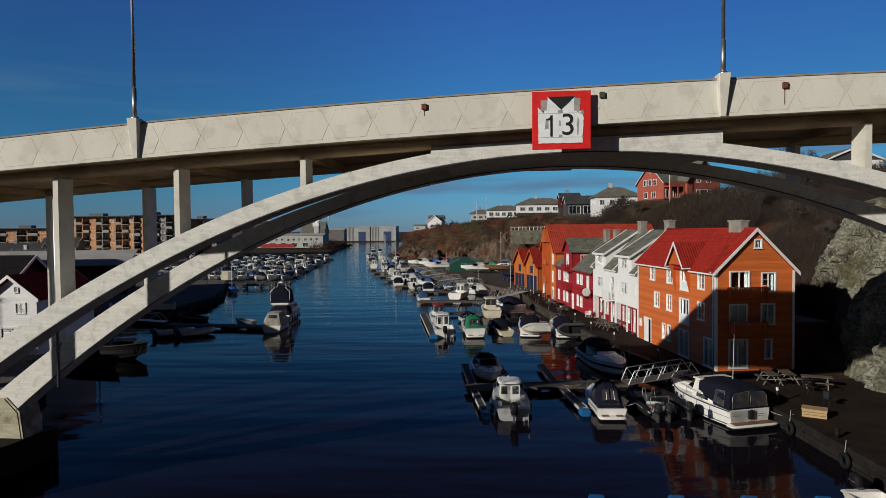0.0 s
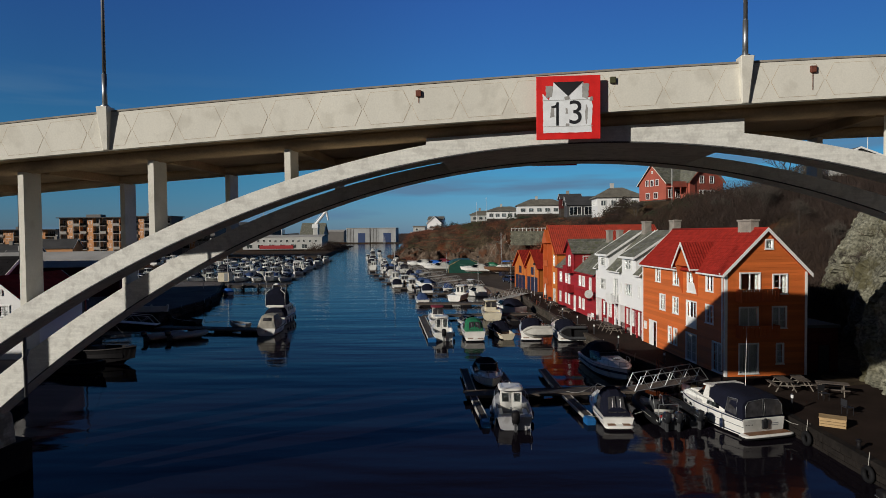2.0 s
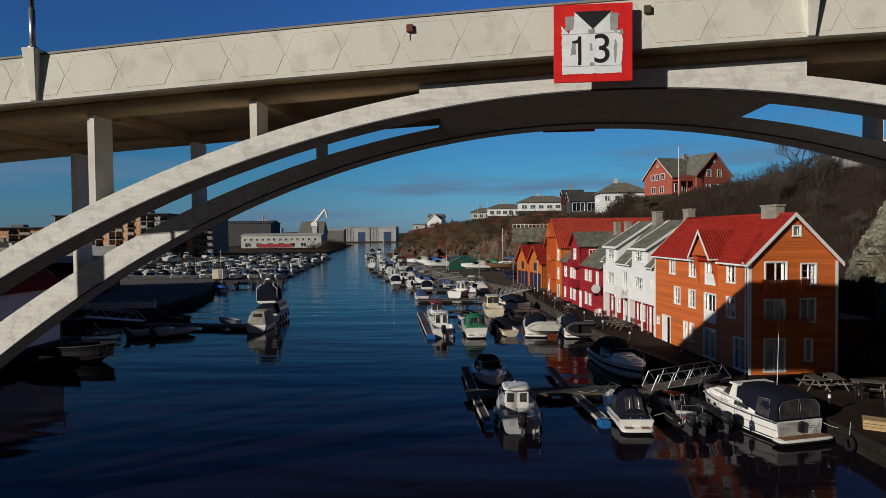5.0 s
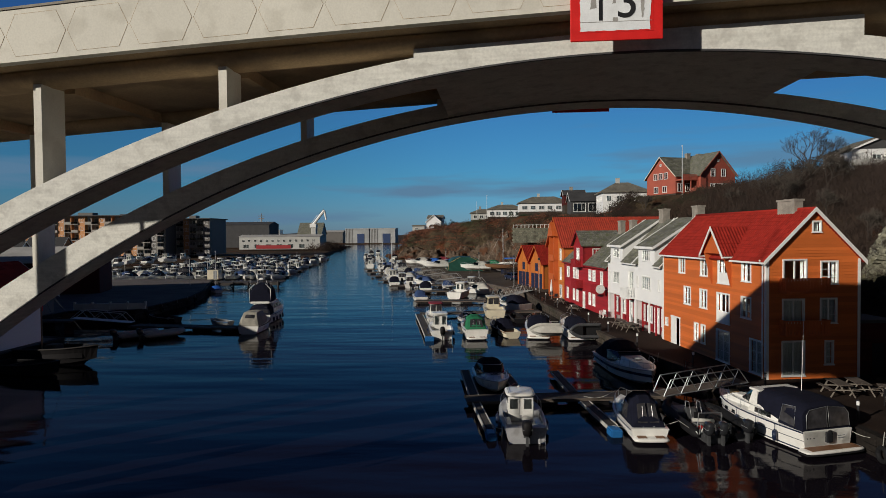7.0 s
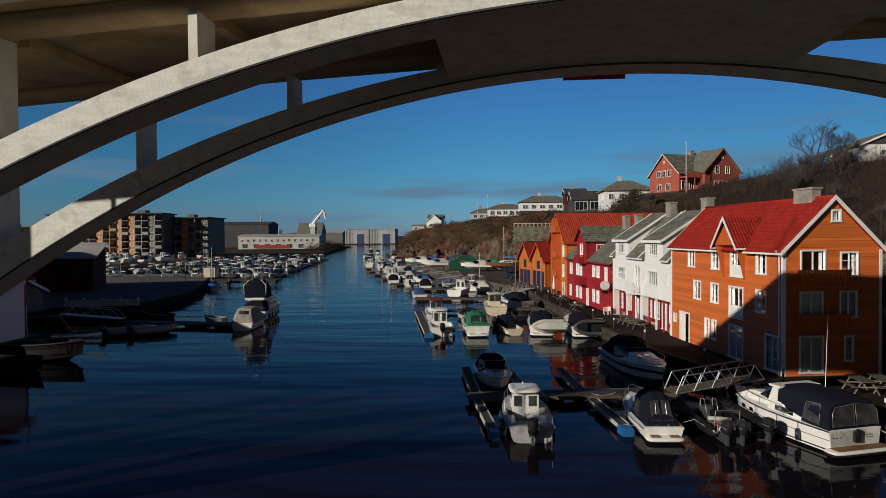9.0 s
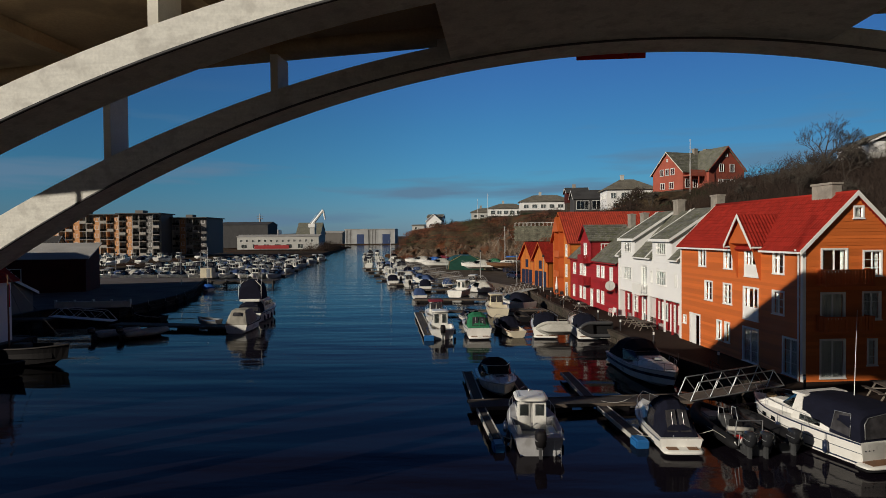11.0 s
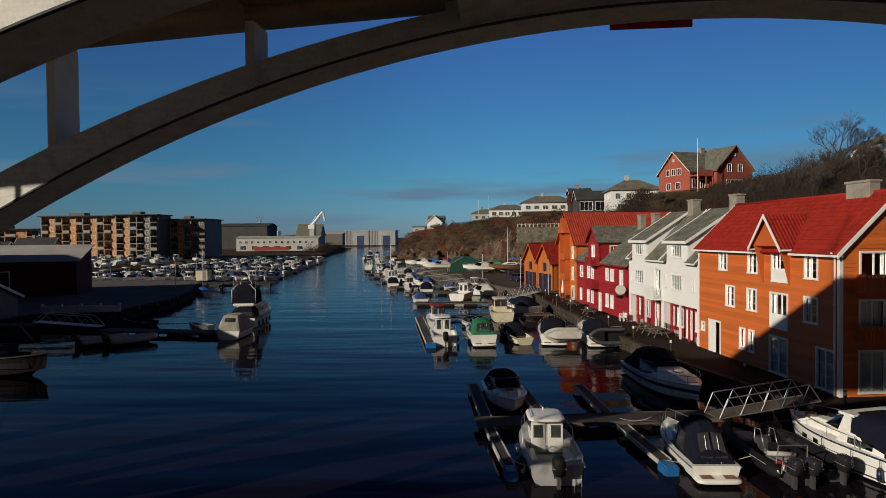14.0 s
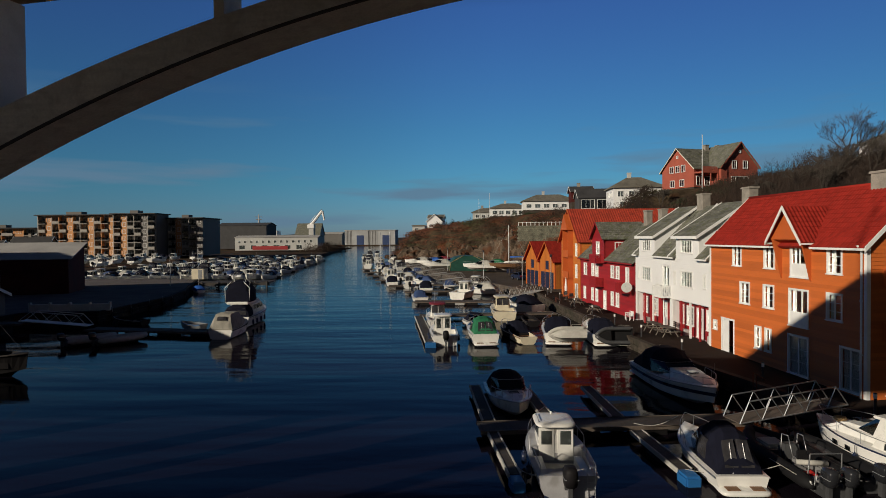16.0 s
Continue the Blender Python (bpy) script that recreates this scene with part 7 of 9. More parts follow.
    # two framed clear panels astern, one on each side
    for s in (-1, 1):
        c = [(0.045, s * 0.05, F + 0.14), (0.045, s * w * 0.88, F + 0.14), (0.1, s * w * 0.86, F + 0.72), (0.125, s * w * 0.72, F + 0.95), (0.14, s * 0.05, F + 1.06)]
        bm = bmesh.new()
        lo, hi = [bm.verts.new((x - 0.075, y, z)) for x, y, z in c], [bm.verts.new((x - 0.05, y, z)) for x, y, z in c]
        bm.faces.new(lo)
        bm.faces.new(hi[::-1])
        for i in range(5):
            bm.faces.new((lo[i], lo[(i + 1) % 5], hi[(i + 1) % 5], hi[i]))
        pane = part("clear_panel", bm, CLEAR_VINYL, can)
        chrome_loop(pane, [(x - 0.085, y, z) for x, y, z in c[1:] + c[:1]])
        bm = bmesh.new()
        y = s * (w + 0.015)
        quad_plate(bm, [(0.45, y, F + 0.12), (1.35, y, F + 0.2), (1.25, y - s * 0.12, F + 0.95), (0.55, y - s * 0.16, F + 1.0)], (0, 0.03, 0))
        pane = part("clear_panel", bm, CLEAR_VINYL, can)
        chrome_loop(pane, [(0.45, y + s * 0.035, F + 0.12), (0.55, y - s * 0.12, F + 1.0), (1.25, y - s * 0.085, F + 0.95), (1.35, y + s * 0.03, F + 0.2)])
    part("seat", bevel(boxes((0.5, 1.0, -1.0, 0.2, 0.5, 1.05)), 0.06, 2), GELCOAT, b, "white cockpit seat behind the clear panels")
    part("chart_table", bevel(boxes((1.4, 1.9, 0.3, 1.0, 0.5, 1.4)), 0.05, 2), TEAK, b)
    bow_rail(b, L, B, F, rise, 0.36, 0.42)
    part("aerial", tubes(((1.9, -0.4, top - 0.02), (1.8, -0.42, top + 3.6), 0.016, 0.007), n=5), TRIM, b)
    fenders(b, L, B, F, ((0.2, 1), (0.36, 1), (0.55, 1)), NAVY)
    return b


def fishing_boat(m, L=6.6, B=2.4):
    """Old wooden boat with a deep black hull and a mast aft of amidships."""
    b = thing("fishing_boat", m, "old black wooden fishing boat with a bare mast", "boat", "moored boats")
    F, rise = 1.3, 0.22
    part("hull", hull(bmesh.new(), L, B, F, rise, (0.1, 0.85), 0.6, flare=0.7, side=0.1), BLACK_HULL, b)
    part("gunwale", rub_rail(L, B, F, rise, 0.05), DARK_PLANK, b)
    part("engine_box", bevel(boxes((0.34 * L, 0.5 * L, -0.45, 0.45, F - 0.35, F + 0.25)), 0.05, 2), DARK_PLANK, b)
    x = 0.26 * L
    mast = part("mast", tubes(((x, 0, F - 0.3), (x, 0, F + 5.3), 0.07, 0.045), n=8), TEAK, b)
    for p, z in (((0.95 * L, 0, F + 0.3), 5.2), ((0.5 * L, 0.6, F + 0.1), 4.6)):
        part("stay", tubes(((x, 0, F + z), p, 0.012), n=4), DARK_METAL, mast)
    part("furled_flag", tubes(((x - 0.05, 0.1, F + 2.9), (x - 0.03, 0.12, F + 4.6), 0.09, 0.05), n=7), SIGN_RED, mast, "furled red flag")
    return b


def covered_boat(m, L=6.6, B=2.35, label="white motorboat under a taut dull grey canvas cover"):
    b = thing("motorboat", m, label, "boat", "moored boats")
    F, rise = 0.8, 0.3
    part("hull", hull(bmesh.new(), L, B, F, rise, (0.03, 0.08), 0.5), GELCOAT, b)
    part("rubbing_strake", rub_rail(L, B, F, rise, 0.045), BLACK_HULL, b)
    w = B / 2 - 0.06
    bm = bmesh.new()
    loft(bm, [[(x, -ww, F + 0.02), (x, -ww * 0.9, F + hh * 0.55), (x, -ww * 0.62, F + hh * 0.95), (x, 0, F + hh), (x, ww * 0.62, F + hh * 0.95), (x, ww * 0.9, F + hh * 0.55), (x, ww, F + 0.02)] for x, ww, hh in ((0.02, w, 0.12), (0.12, w, 0.3), (0.75, w * 0.96, 1.3), (0.9, w * 0.97, 1.42), (1.7, w * 0.96, 1.42), (1.85, w * 0.97, 1.46), (2.9, w * 0.94, 1.38), (4.2, w * 0.7, 0.75), (5.6, w * 0.35, 0.42))])
    cover = part("cover", bm, CANVAS_DULL, b, "dull grey canvas cover with seams")
    bm = bmesh.new()
    quad_plate(bm, [(0.4, -0.42, F + 0.82), (0.4, 0.42, F + 0.82), (0.58, 0.38, F + 1.14), (0.58, -0.38, F + 1.14)], (0.05, 0, -0.02))
    part("cover_window", bm, CLEAR_VINYL, cover)
    part("drain_fitting", tubes(((-0.03, 0.0, 0.5), (0.04, 0.0, 0.5), 0.05), n=8), DARK_METAL, b)
    return b


# ---- pontoons, gangways and boats ----
def on_water(x, y, heading, z=0.0):
    """Pose of a boat whose stern centre is at x, y and whose bow points heading degrees left of +y."""
    return pose(x, y, z, 0, 0, 90 + heading)


def pontoon(a, b, width, label, ends=(), top=0.42, group="pontoons"):
    """A floating pontoon of cross planks on a steel frame with floats; ends: which ends carry a blue float."""
    a, b = Vector((*a, 0)), Vector((*b, 0))
    ln = (b - a).length
    ang = math.degrees(math.atan2(b.y - a.y, b.x - a.x))
    p = thing("pontoon", pose(a.x, a.y, 0, 0, 0, ang), label, "pontoon", group)
    bm = bmesh.new()
    n = int(ln / 0.15)
    for i in range(n):
        box(bm, i * ln / n, (i + 1) * ln / n - 0.012, -width / 2 + 0.05, width / 2 - 0.05, top - 0.04, top)
    planks = part("planks", bm, DARK_PLANK, p)
    planks["kind"] = "stuff"
    rail_mat = CANVAS_GREY if group == "finger pontoons" else PLANK
    for y in (-width / 2 + 0.035, width / 2 - 0.035):
        part("side_rail", bevel(boxes((0, ln, y - 0.035, y + 0.035, top - 0.16, top + 0.03)), 0.01), rail_mat, p)
    k = max(1, int(ln / 3))
    for i in range(k):
        x = (i + 0.5) * ln / k
        part("float", bevel(boxes((x - 0.7, x + 0.7, -width / 2 + 0.08, width / 2 - 0.08, -0.3, top - 0.16)), 0.05), BLACK_HULL, p)
    for e in ends:
        x = 0 if e == 0 else ln
        s = -1 if e == 0 else 1
        x0, x1 = sorted((x - s * 0.05, x + s * 0.75))
        part("float", bevel(boxes((x0, x1, -width / 2 + 0.01, width / 2 - 0.01, -0.25, top - 0.04)), 0.06, 2), FLOAT_BLUE, p, "blue plastic end float")
        part("lid", bevel(boxes((x0 + 0.06, x1 - 0.06, -width / 2 + 0.06, width / 2 - 0.06, top - 0.05, top - 0.015)), 0.012), FLOAT_BLUE, p)
    return p


def gangway(a, b, width=1.1, high=1.0, bays=6, mat=None, label="aluminium truss gangway from quay to pontoon", solid=False):
    a, b = Vector(a), Vector(b)
    ln = (b - a).length
    ax = (b - a).normalized()
    sd = ax.cross(Vector((0, 0, 1))).normalized()
    up = sd.cross(ax)
    m = Matrix(((ax.x, sd.x, up.x, a.x), (ax.y, sd.y, up.y, a.y), (ax.z, sd.z, up.z, a.z), (0, 0, 0, 1)))
    g = thing("gangway", m, label, "gangway")
    part("tread", boxes((0, ln, -width / 2 + 0.05, width / 2 - 0.05, 0.02, 0.06)), PLANK if not mat else mat, g)
    for s in (-1, 1):
        y = s * width / 2
        tr = part("truss", tubes(((0, y, 0.04), (ln, y, 0.04), 0.035), ((ln / bays * 0.5, y, high), (ln - ln / bays * 0.5, y, high), 0.035), ((0, y, 0.04), (ln / bays * 0.5, y, high), 0.03), ((ln, y, 0.04), (ln - ln / bays * 0.5, y, high), 0.03)), mat or METAL, g)
        for i in range(bays):
            x = ln * i / bays
            h = ln / bays * 0.5
            bm = bmesh.new()
            if i:
                tube(bm, (x, y, 0.04), (x + h, y, high), 0.022)
            if i < bays - 1:
                tube(bm, (x + 2 * h, y, 0.04), (x + h, y, high), 0.022)
            if len(bm.faces):
                part("diagonal", bm, mat or METAL, tr)
            else:
                bm.free()
    return g


HEAD = 6.35
pontoon((0.35, 43.5), (12.6, 44.9), 1.5, "dark timber floating pontoon with finger berths")
pontoon((0.95, 43.0), (1.54, 38.15), 0.5, "narrow finger pontoon with a blue end float", ends=(1,), top=0.38, group="finger pontoons")
pontoon((0.85, 44.6), (0.28, 51.3), 0.62, "narrow finger pontoon beside a moored motorboat", top=0.38, group="finger pontoons")
pontoon((3.7, 44.8), (3.1, 50.2), 0.62, "narrow finger pontoon beside a moored motorboat", top=0.38, group="finger pontoons")
pontoon((7.2, 43.2), (7.72, 38.75), 0.6, "finger pontoon with a blue end float", ends=(1,), top=0.38, group="finger pontoons")
pontoon((6.9, 45.3), (6.55, 51.1), 0.62, "finger pontoon beside the reflected red houses", top=0.38, group="finger pontoons")
gangway((11.7, 44.2, 0.5), (17.0, 45.3, 1.05), 1.2, 0.95, 5)

# the grey shell paints in the bridge shadow across the stern
pilothouse_boat(on_water(3.27, 37.05, 0.8), 5.8, 2.22, cab_top=0.9, F=0.74, shell=SHADOW_GREY, label="white cabin boat with twin doors and black outboard at a pontoon", band=GREY_HULL)
canopy_boat(on_water(1.8, 51.2, HEAD + 180), 5.3, 2.25, label="pale open motorboat with dark canopy, bow towards the bridge", canvas=CANVAS_DARK, F=0.62, top=1.0, clear=False)
canopy_boat(on_water(9.2, 37.4, 0.3), 5.5, 2.0, label="white motorboat under a navy canvas cover with clear panels", canvas=CANVAS_DARK, top=1.36, F=0.62)
inflatable(on_water(12.2, 37.2, 3), 5.6, 2.1, "dark inflatable boat crowded with outboard motors and seats")
inflatable(on_water(13.75, 37.6, 5), 4.4, 1.5, "small black inflatable boat beside a white cruiser", console=False)
quay_cruiser(on_water(16.75, 36.05, 16.0))
canopy_boat(on_water(11.5, 55.9, 185.5), 8.5, 2.9, label="white sports boat with navy stripe and dark canopy", stripe=NAVY, F=0.86, clear=False, crown=0.45, top=1.35)

# second berth row
pilothouse_boat(on_water(-1.85, 65.8, HEAD), 6.2, 2.3, label="white cabin boat with wheelhouse and stern ladder", F=0.85)
pilothouse_boat(on_water(-2.7, 74.6, HEAD), 6.4, 2.4, hull_mat=GELCOAT, roof_mat=CANVAS_RED, label="white cabin boat with wine red canvas roof", F=0.9, doors=False)
canopy_boat(on_water(1.42, 65.9, HEAD), 6.4, 2.4, canvas=CANVAS_GREEN, label="white motorboat under a green canvas canopy", F=0.95, top=1.2)
rowboat(on_water(4.9, 66.5, HEAD + 8), 4.4, 1.7, hull_mat=CREAM, inner=TEAK, label="yellow and cream dinghy under a black cover", F=0.6)
canopy_boat(on_water(4.6, 68.5, HEAD + 8), 5.2, 2.0, hull_mat=BLACK_HULL, label="black motorboat under black canvas", F=0.6, top=0.9, clear=False)
canopy_boat(on_water(7.3, 66.3, HEAD - 12), 7.4, 2.6, label="white motorboat with black cover and grey dinghy at its stern", F=0.95, clear=False)
inflatable(on_water(9.35, 65.75, 92, 0.95) @ pose(0, 0, 0, 74, 0, 0) @ pose(0, 0, -0.3), 2.9, 1.5, "pale grey inflatable dinghy hung upright on a boat's stern", tube_mat=CANVAS_GREY, console=False, tender=CANVAS_GREY)
inflatable(on_water(12.9, 65.1, 90, 0.95) @ pose(0, 0, 0, -74, 0, 0) @ pose(0, 0, -0.3), 2.9, 1.6, "black inflatable dinghy hung upright on a boat's stern", tube_mat=ENGINE, console=False, tender=RUBBER)
canopy_boat(on_water(11.0, 65.6, HEAD - 6), 7.0, 2.5, label="white motorboat with dark cover and black dinghy astern", F=0.95, clear=False)
pilothouse_boat(on_water(3.9, 80.5, HEAD - 4), 7.2, 2.6, hull_mat=CREAM, label="cream wooden cabin boat with many windows", F=0.95, doors=False, motor=False)
canopy_boat(on_water(8.0, 86.5, HEAD + 30), 7.0, 2.5, label="white motorboat with dark canopy by the quay", F=1.0, clear=False)
canopy_boat(on_water(0.2, 77.5, HEAD + 190), 5.2, 1.9, label="white open boat with navy cover", F=0.7, top=0.8, clear=False)
rowboat(on_water(6.4, 76.5, HEAD), 4.0, 1.5, label="dark tender between larger boats", hull_mat=BLACK_HULL)
pontoon((-3.1, 65.9), (-5.3, 82.0), 0.9, "finger pontoon with yellow rail and a blue end float", ends=(0,), top=0.4, group="finger pontoons")
pontoon((-5.2, 82.4), (9.6, 84.4), 1.6, "timber floating pontoon behind moored boats")
pontoon((-7.0, 96.9), (5.2, 96.6), 2.0, "broad grey timber pontoon across the berth")
gangway((4.6, 97.5, 0.5), (10.2, 104.4, 1.1), 1.5, 1.1, 7, label="pale railed gangway down to the broad pontoon", mat=APT_PALE)
gangway((-3.5, 118, 0.5), (3.8, 121.5, 1.1), 1.2, 1.0, 5, APT_PALE, "pale railed gangway in the east marina")
gangway((-11, 146, 0.5), (-4.6, 149.5, 1.1), 1.2, 1.0, 5, APT_PALE, "pale railed gangway in the east marina")
gangway((-14.5, 158, 0.5), (-8.2, 161, 1.1), 1.2, 1.0, 5, APT_PALE, "pale railed gangway in the east marina")
gangway((-7.5, 131, 0.5), (-0.6, 134, 1.1), 1.2, 1.0, 5, APT_PALE, "pale railed gangway in the east marina")
gangway((-20, 182, 0.5), (-14.5, 185, 1.1), 1.2, 1.0, 5, APT_PALE, "pale railed gangway in the east marina")
gangway((-17, 168, 0.5), (-10.8, 171, 1.1), 1.2, 1.0, 5, APT_PALE, "pale railed gangway in the east marina")

# west side
covered_boat(on_water(-21.8, 69.4, 2))
flybridge_cruiser(on_water(-23.0, 76.2, 3))
pontoon((-22.8, 71.5), (-36.0, 73.5), 1.8, "dark floating pontoon beside the west quay")
pontoon((-23.2, 72.0), (-25.2, 80.0), 0.9, "finger pontoon with pale edge", top=0.38, group="finger pontoons")
gangway((-42.6, 73.4, 1.2), (-36.3, 74.0, 0.6), 1.2, 1.0, 3, TRIM, "white truss gangway down to the west pontoon")
pontoon((-47.2, 72.9), (-42.2, 73.4), 2.0, "dark timber landing stage beside the west quay", top=1.0)
inflatable(on_water(-33.6, 66.2, -42), 3.8, 2.0, "grey inflatable boat in the shade beside the dark pontoon", tube_mat=CANVAS_GREY, console=False)
inflatable(on_water(-31.2, 66.6, -48), 3.8, 2.0, "grey inflatable boat moored at the dark pontoon", tube_mat=CANVAS_GREY, console=False)
rowboat(on_water(-33.4, 78.6, 72), 4.3, 1.6, hull_mat=BLACK_HULL, inner=CANVAS_GREY, label="black rowing boat with pale gunwale by the west quay")
rowboat(on_water(-25.9, 75.5, 75), 2.7, 1.4, hull_mat=GREY_HULL, inner=FLOAT_BLUE, label="grey dinghy with a blue drum")
fishing_boat(on_water(-35.2, 55.7, -95.5))
# dark red hull coloured black, standing in for the bank's shade
rowboat(on_water(-35.0, 52.7, -106), 6.3, 2.2, hull_mat=BLACK_HULL, inner=DARK_PLANK, label="old wooden rowing boat, hull blackened for deep shade", F=0.75)
rowboat(on_water(-43.2, 114.5, 40), 3.6, 1.5, hull_mat=GELCOAT, inner=CANVAS_BLUE, label="small white boat with bright blue tarpaulin")
blue_tarp = [o for o in scene.objects if o.name.startswith("rowing_boat") and "blue tarpaulin" in o["label"]][0]
part("tarpaulin", arch_cover([(0.1, 0.7, 0.5, 0.8), (1.4, 0.8, 0.55, 1.25), (2.6, 0.7, 0.6, 1.1), (3.4, 0.15, 0.75, 0.85)]), CANVAS_BLUE, blue_tarp, "bright blue tarpaulin")
part("pole", tubes(((1.5, 0, 0.5), (1.5, 0, 7.5), 0.04)), METAL, blue_tarp)

# boats moored along the east side further out, and the west marina
rnd = random.Random(11)
kinds = [
    lambda m: pilothouse_boat(m, 6.0, 2.3, label="white cabin boat moored in the marina", rail=False, doors=False, group="marina boats"),
    lambda m: canopy_boat(m, 6.2, 2.3, label="white motorboat with dark canopy in the marina", clear=False, group="marina boats"),
    lambda m: cruiser(m, 8.2, 2.8, label="white cabin cruiser in the marina", group="marina boats"),
    lambda m: pilothouse_boat(m, 7.0, 2.6, label="white fishing boat with wheelhouse in the marina", rail=False, motor=False, group="marina boats", F=1.0),
    lambda m: canopy_boat(m, 5.4, 2.1, canvas=CANVAS_MID, label="small motorboat with blue canvas in the marina", clear=False, group="marina boats", F=0.7, top=0.9),
    lambda m: canopy_boat(m, 5.8, 2.2, canvas=CANVAS_GREY, label="motorboat under a pale grey cover in the marina", clear=False, group="marina boats"),
    lambda m: sailboat(m, 7.6, 2.4, 9.5, label="sailing yacht with bare mast in the marina", group="marina boats"),
]
first = {}


def marina_boat(k, m):
    if k not in first:
        first[k] = kinds[k](m)
        return first[k]
    return copy_thing(first[k], m)


spots = []
east = [(-6.2, 98.6, 4, 12), (-1.5, 102.6, 3, -18), (-9.9, 121.4, 0, 4), (-8.8, 133, 4, 10), (-3.0, 118.8, 4, 0), (0.7, 118.6, 0, -14), (-16.8, 152, 6, 186), (-13.7, 155.6, 1, 0), (-11.3, 161.7, 4, 20), (-6.2, 130.1, 4, 60),
        (-6.5, 113, 1, 8), (4.6, 110.5, 5, 70), (-13.4, 126, 1, 12), (-12.6, 132, 0, 4), (-10.2, 140, 5, 70), (-15.4, 138.5, 3, 8), (-10.5, 148, 4, 75), (-18.6, 160, 5, 10), (-20.4, 168, 1, 0), (-16.4, 170, 2, 8), (-21.6, 175, 6, 180)]
outer = [(-23.5, 180, 0, 8), (-19.2, 184, 3, 0), (-25, 191, 1, 8), (-21.8, 196, 4, 75), (-28.2, 190, 3, 6), (-26.6, 203, 0, 0), (-31.1, 206, 2, 8), (-24, 210, 5, 8), (-33, 220, 0, 4), (-28, 214, 3, 8), (-29.5, 226, 1, 10), (-35, 234, 2, 0), (-31, 238, 6, 8),
        (-26.5, 240, 2, 186), (-38, 252, 0, 6), (-34, 250, 3, 8), (-41, 262, 0, 8), (-44, 295, 2, 8), (-46, 330, 1, 0), (-52, 345, 3, 8)]
for x, y, k, turn in east + outer:
    spots.append((x, y, k, turn + rnd.uniform(-4, 4), 0.0))
for y in (100.5, 111.5, 123.5, 137, 151, 164, 178):
    xr = at_y(SHORE_R, y)
    pontoon((xr - 19 + 0.02 * y, y), (xr - 5, y + 1.2), 1.6, "timber finger of the east marina", group="marina pontoons") if y > 105 else None
for row, y in enumerate((152, 174, 197, 222, 248)):
    pontoon((-89, y), (-41 - 3 * row, y), 2.2, "long floating pontoon in the west marina", group="marina pontoons")
    for side in (0, 1):
        x = -43 - 3 * row - (side * 1.3)
        while x > -89:
            k = rnd.choices(range(7), (5, 5, 3, 4, 3, 2, 0.15))[0]
            yy = y + (1.4 if side else -1.4)
            spots.append((x, yy if side else yy, k, (0 if side else 180) + rnd.uniform(-5, 5), 0.0))
            x -= rnd.uniform(3.1, 3.9)
for row, y in enumerate((146, 158, 172, 188, 205, 226)):
    x = -94 - rnd.random() * 3
    while x > -150:
        k = rnd.choices(range(7), (5, 5, 4, 4, 2, 3, 0))[0]
        spots.append((x, y + rnd.uniform(-1.5, 1.5), k, rnd.choice((0, 180)) + rnd.uniform(-12, 12), 1.9))
        x -= rnd.uniform(4.2, 6.0)
for x, y, k, hd, z in spots:
    marina_boat(k, on_water(x, y, hd, z))


def trestle(x, y, z0, z1):
    t = thing("boat_trestle", pose(x, y, z0), "wooden trestle under a laid-up boat", "trestle", "boat trestles")
    h = z1 - z0
    part("beam", boxes((-0.9, 0.9, -0.1, 0.1, h - 0.15, h)), PLANK, t)
    for a in (-0.7, 0.7):
        part("leg", tubes(((a * 1.2, -0.3, 0), (a, 0, h - 0.1), 0.06), ((a * 1.2, 0.3, 0), (a, 0, h - 0.1), 0.06), n=5), PLANK, t)


for x, y, k, hd, z in spots:
    if z > 1:
        trestle(x, y + (2.5 if abs(hd) < 90 else -2.5), 1.1, 1.85)
# laid-up boats in the yard
yard = [(-1, 168, 1, 100, CANVAS_BLUE, "white motorboat with bright blue cover on land"), (6, 151, 0, 82, None, "laid-up white motorboat under pale cover"), (13, 147, 0, 88, None, "laid-up white cabin boat under grey cover"), (4.5, 161, 0, 70, CANVAS_RED, "laid-up motorboat under wine red cover"), (-3.5, 161, 0, 95, None, "laid-up boat shrouded in pale canvas"), (-6, 172, 0, 80, CANVAS_BLUE, "laid-up motorboat with blue cover"), (1, 172, 0, 100, CANVAS_GREY, "laid-up grey covered motorboat"), (-9.5, 178, 0, 85, None, "laid-up white boat at the yard edge"), (-4, 182, 0, 95, CANVAS_RED, "laid-up boat with red cover"), (9, 157, 0, 75, CANVAS_GREEN, "laid-up motorboat under green cover")]
for x, y, k, hd, cv, lab in yard:
    canopy_boat(on_water(x, y, hd, 1.9), 7.0, 2.5, canvas=cv or CANVAS_GREY, label=lab, clear=False, group="laid-up boats", top=1.0)
    trestle(x - 3.5 * math.sin(radians(hd)), y, 0.95, 1.85)
sailboat(on_water(13.5, 143, 84, 2.4), 9.0, 2.8, 7.9, "laid-up varnished sailing yacht with tall mast in the yard", "laid-up boats", True, TEAK)
trestle(9.5, 143.3, 0.95, 2.3)
pilothouse_boat(on_water(17.5, 152, 80, 1.9), 7.4, 2.6, label="laid-up white cabin boat in the yard", group="laid-up boats", motor=False)
trestle(14.0, 152.4, 0.95, 1.85)


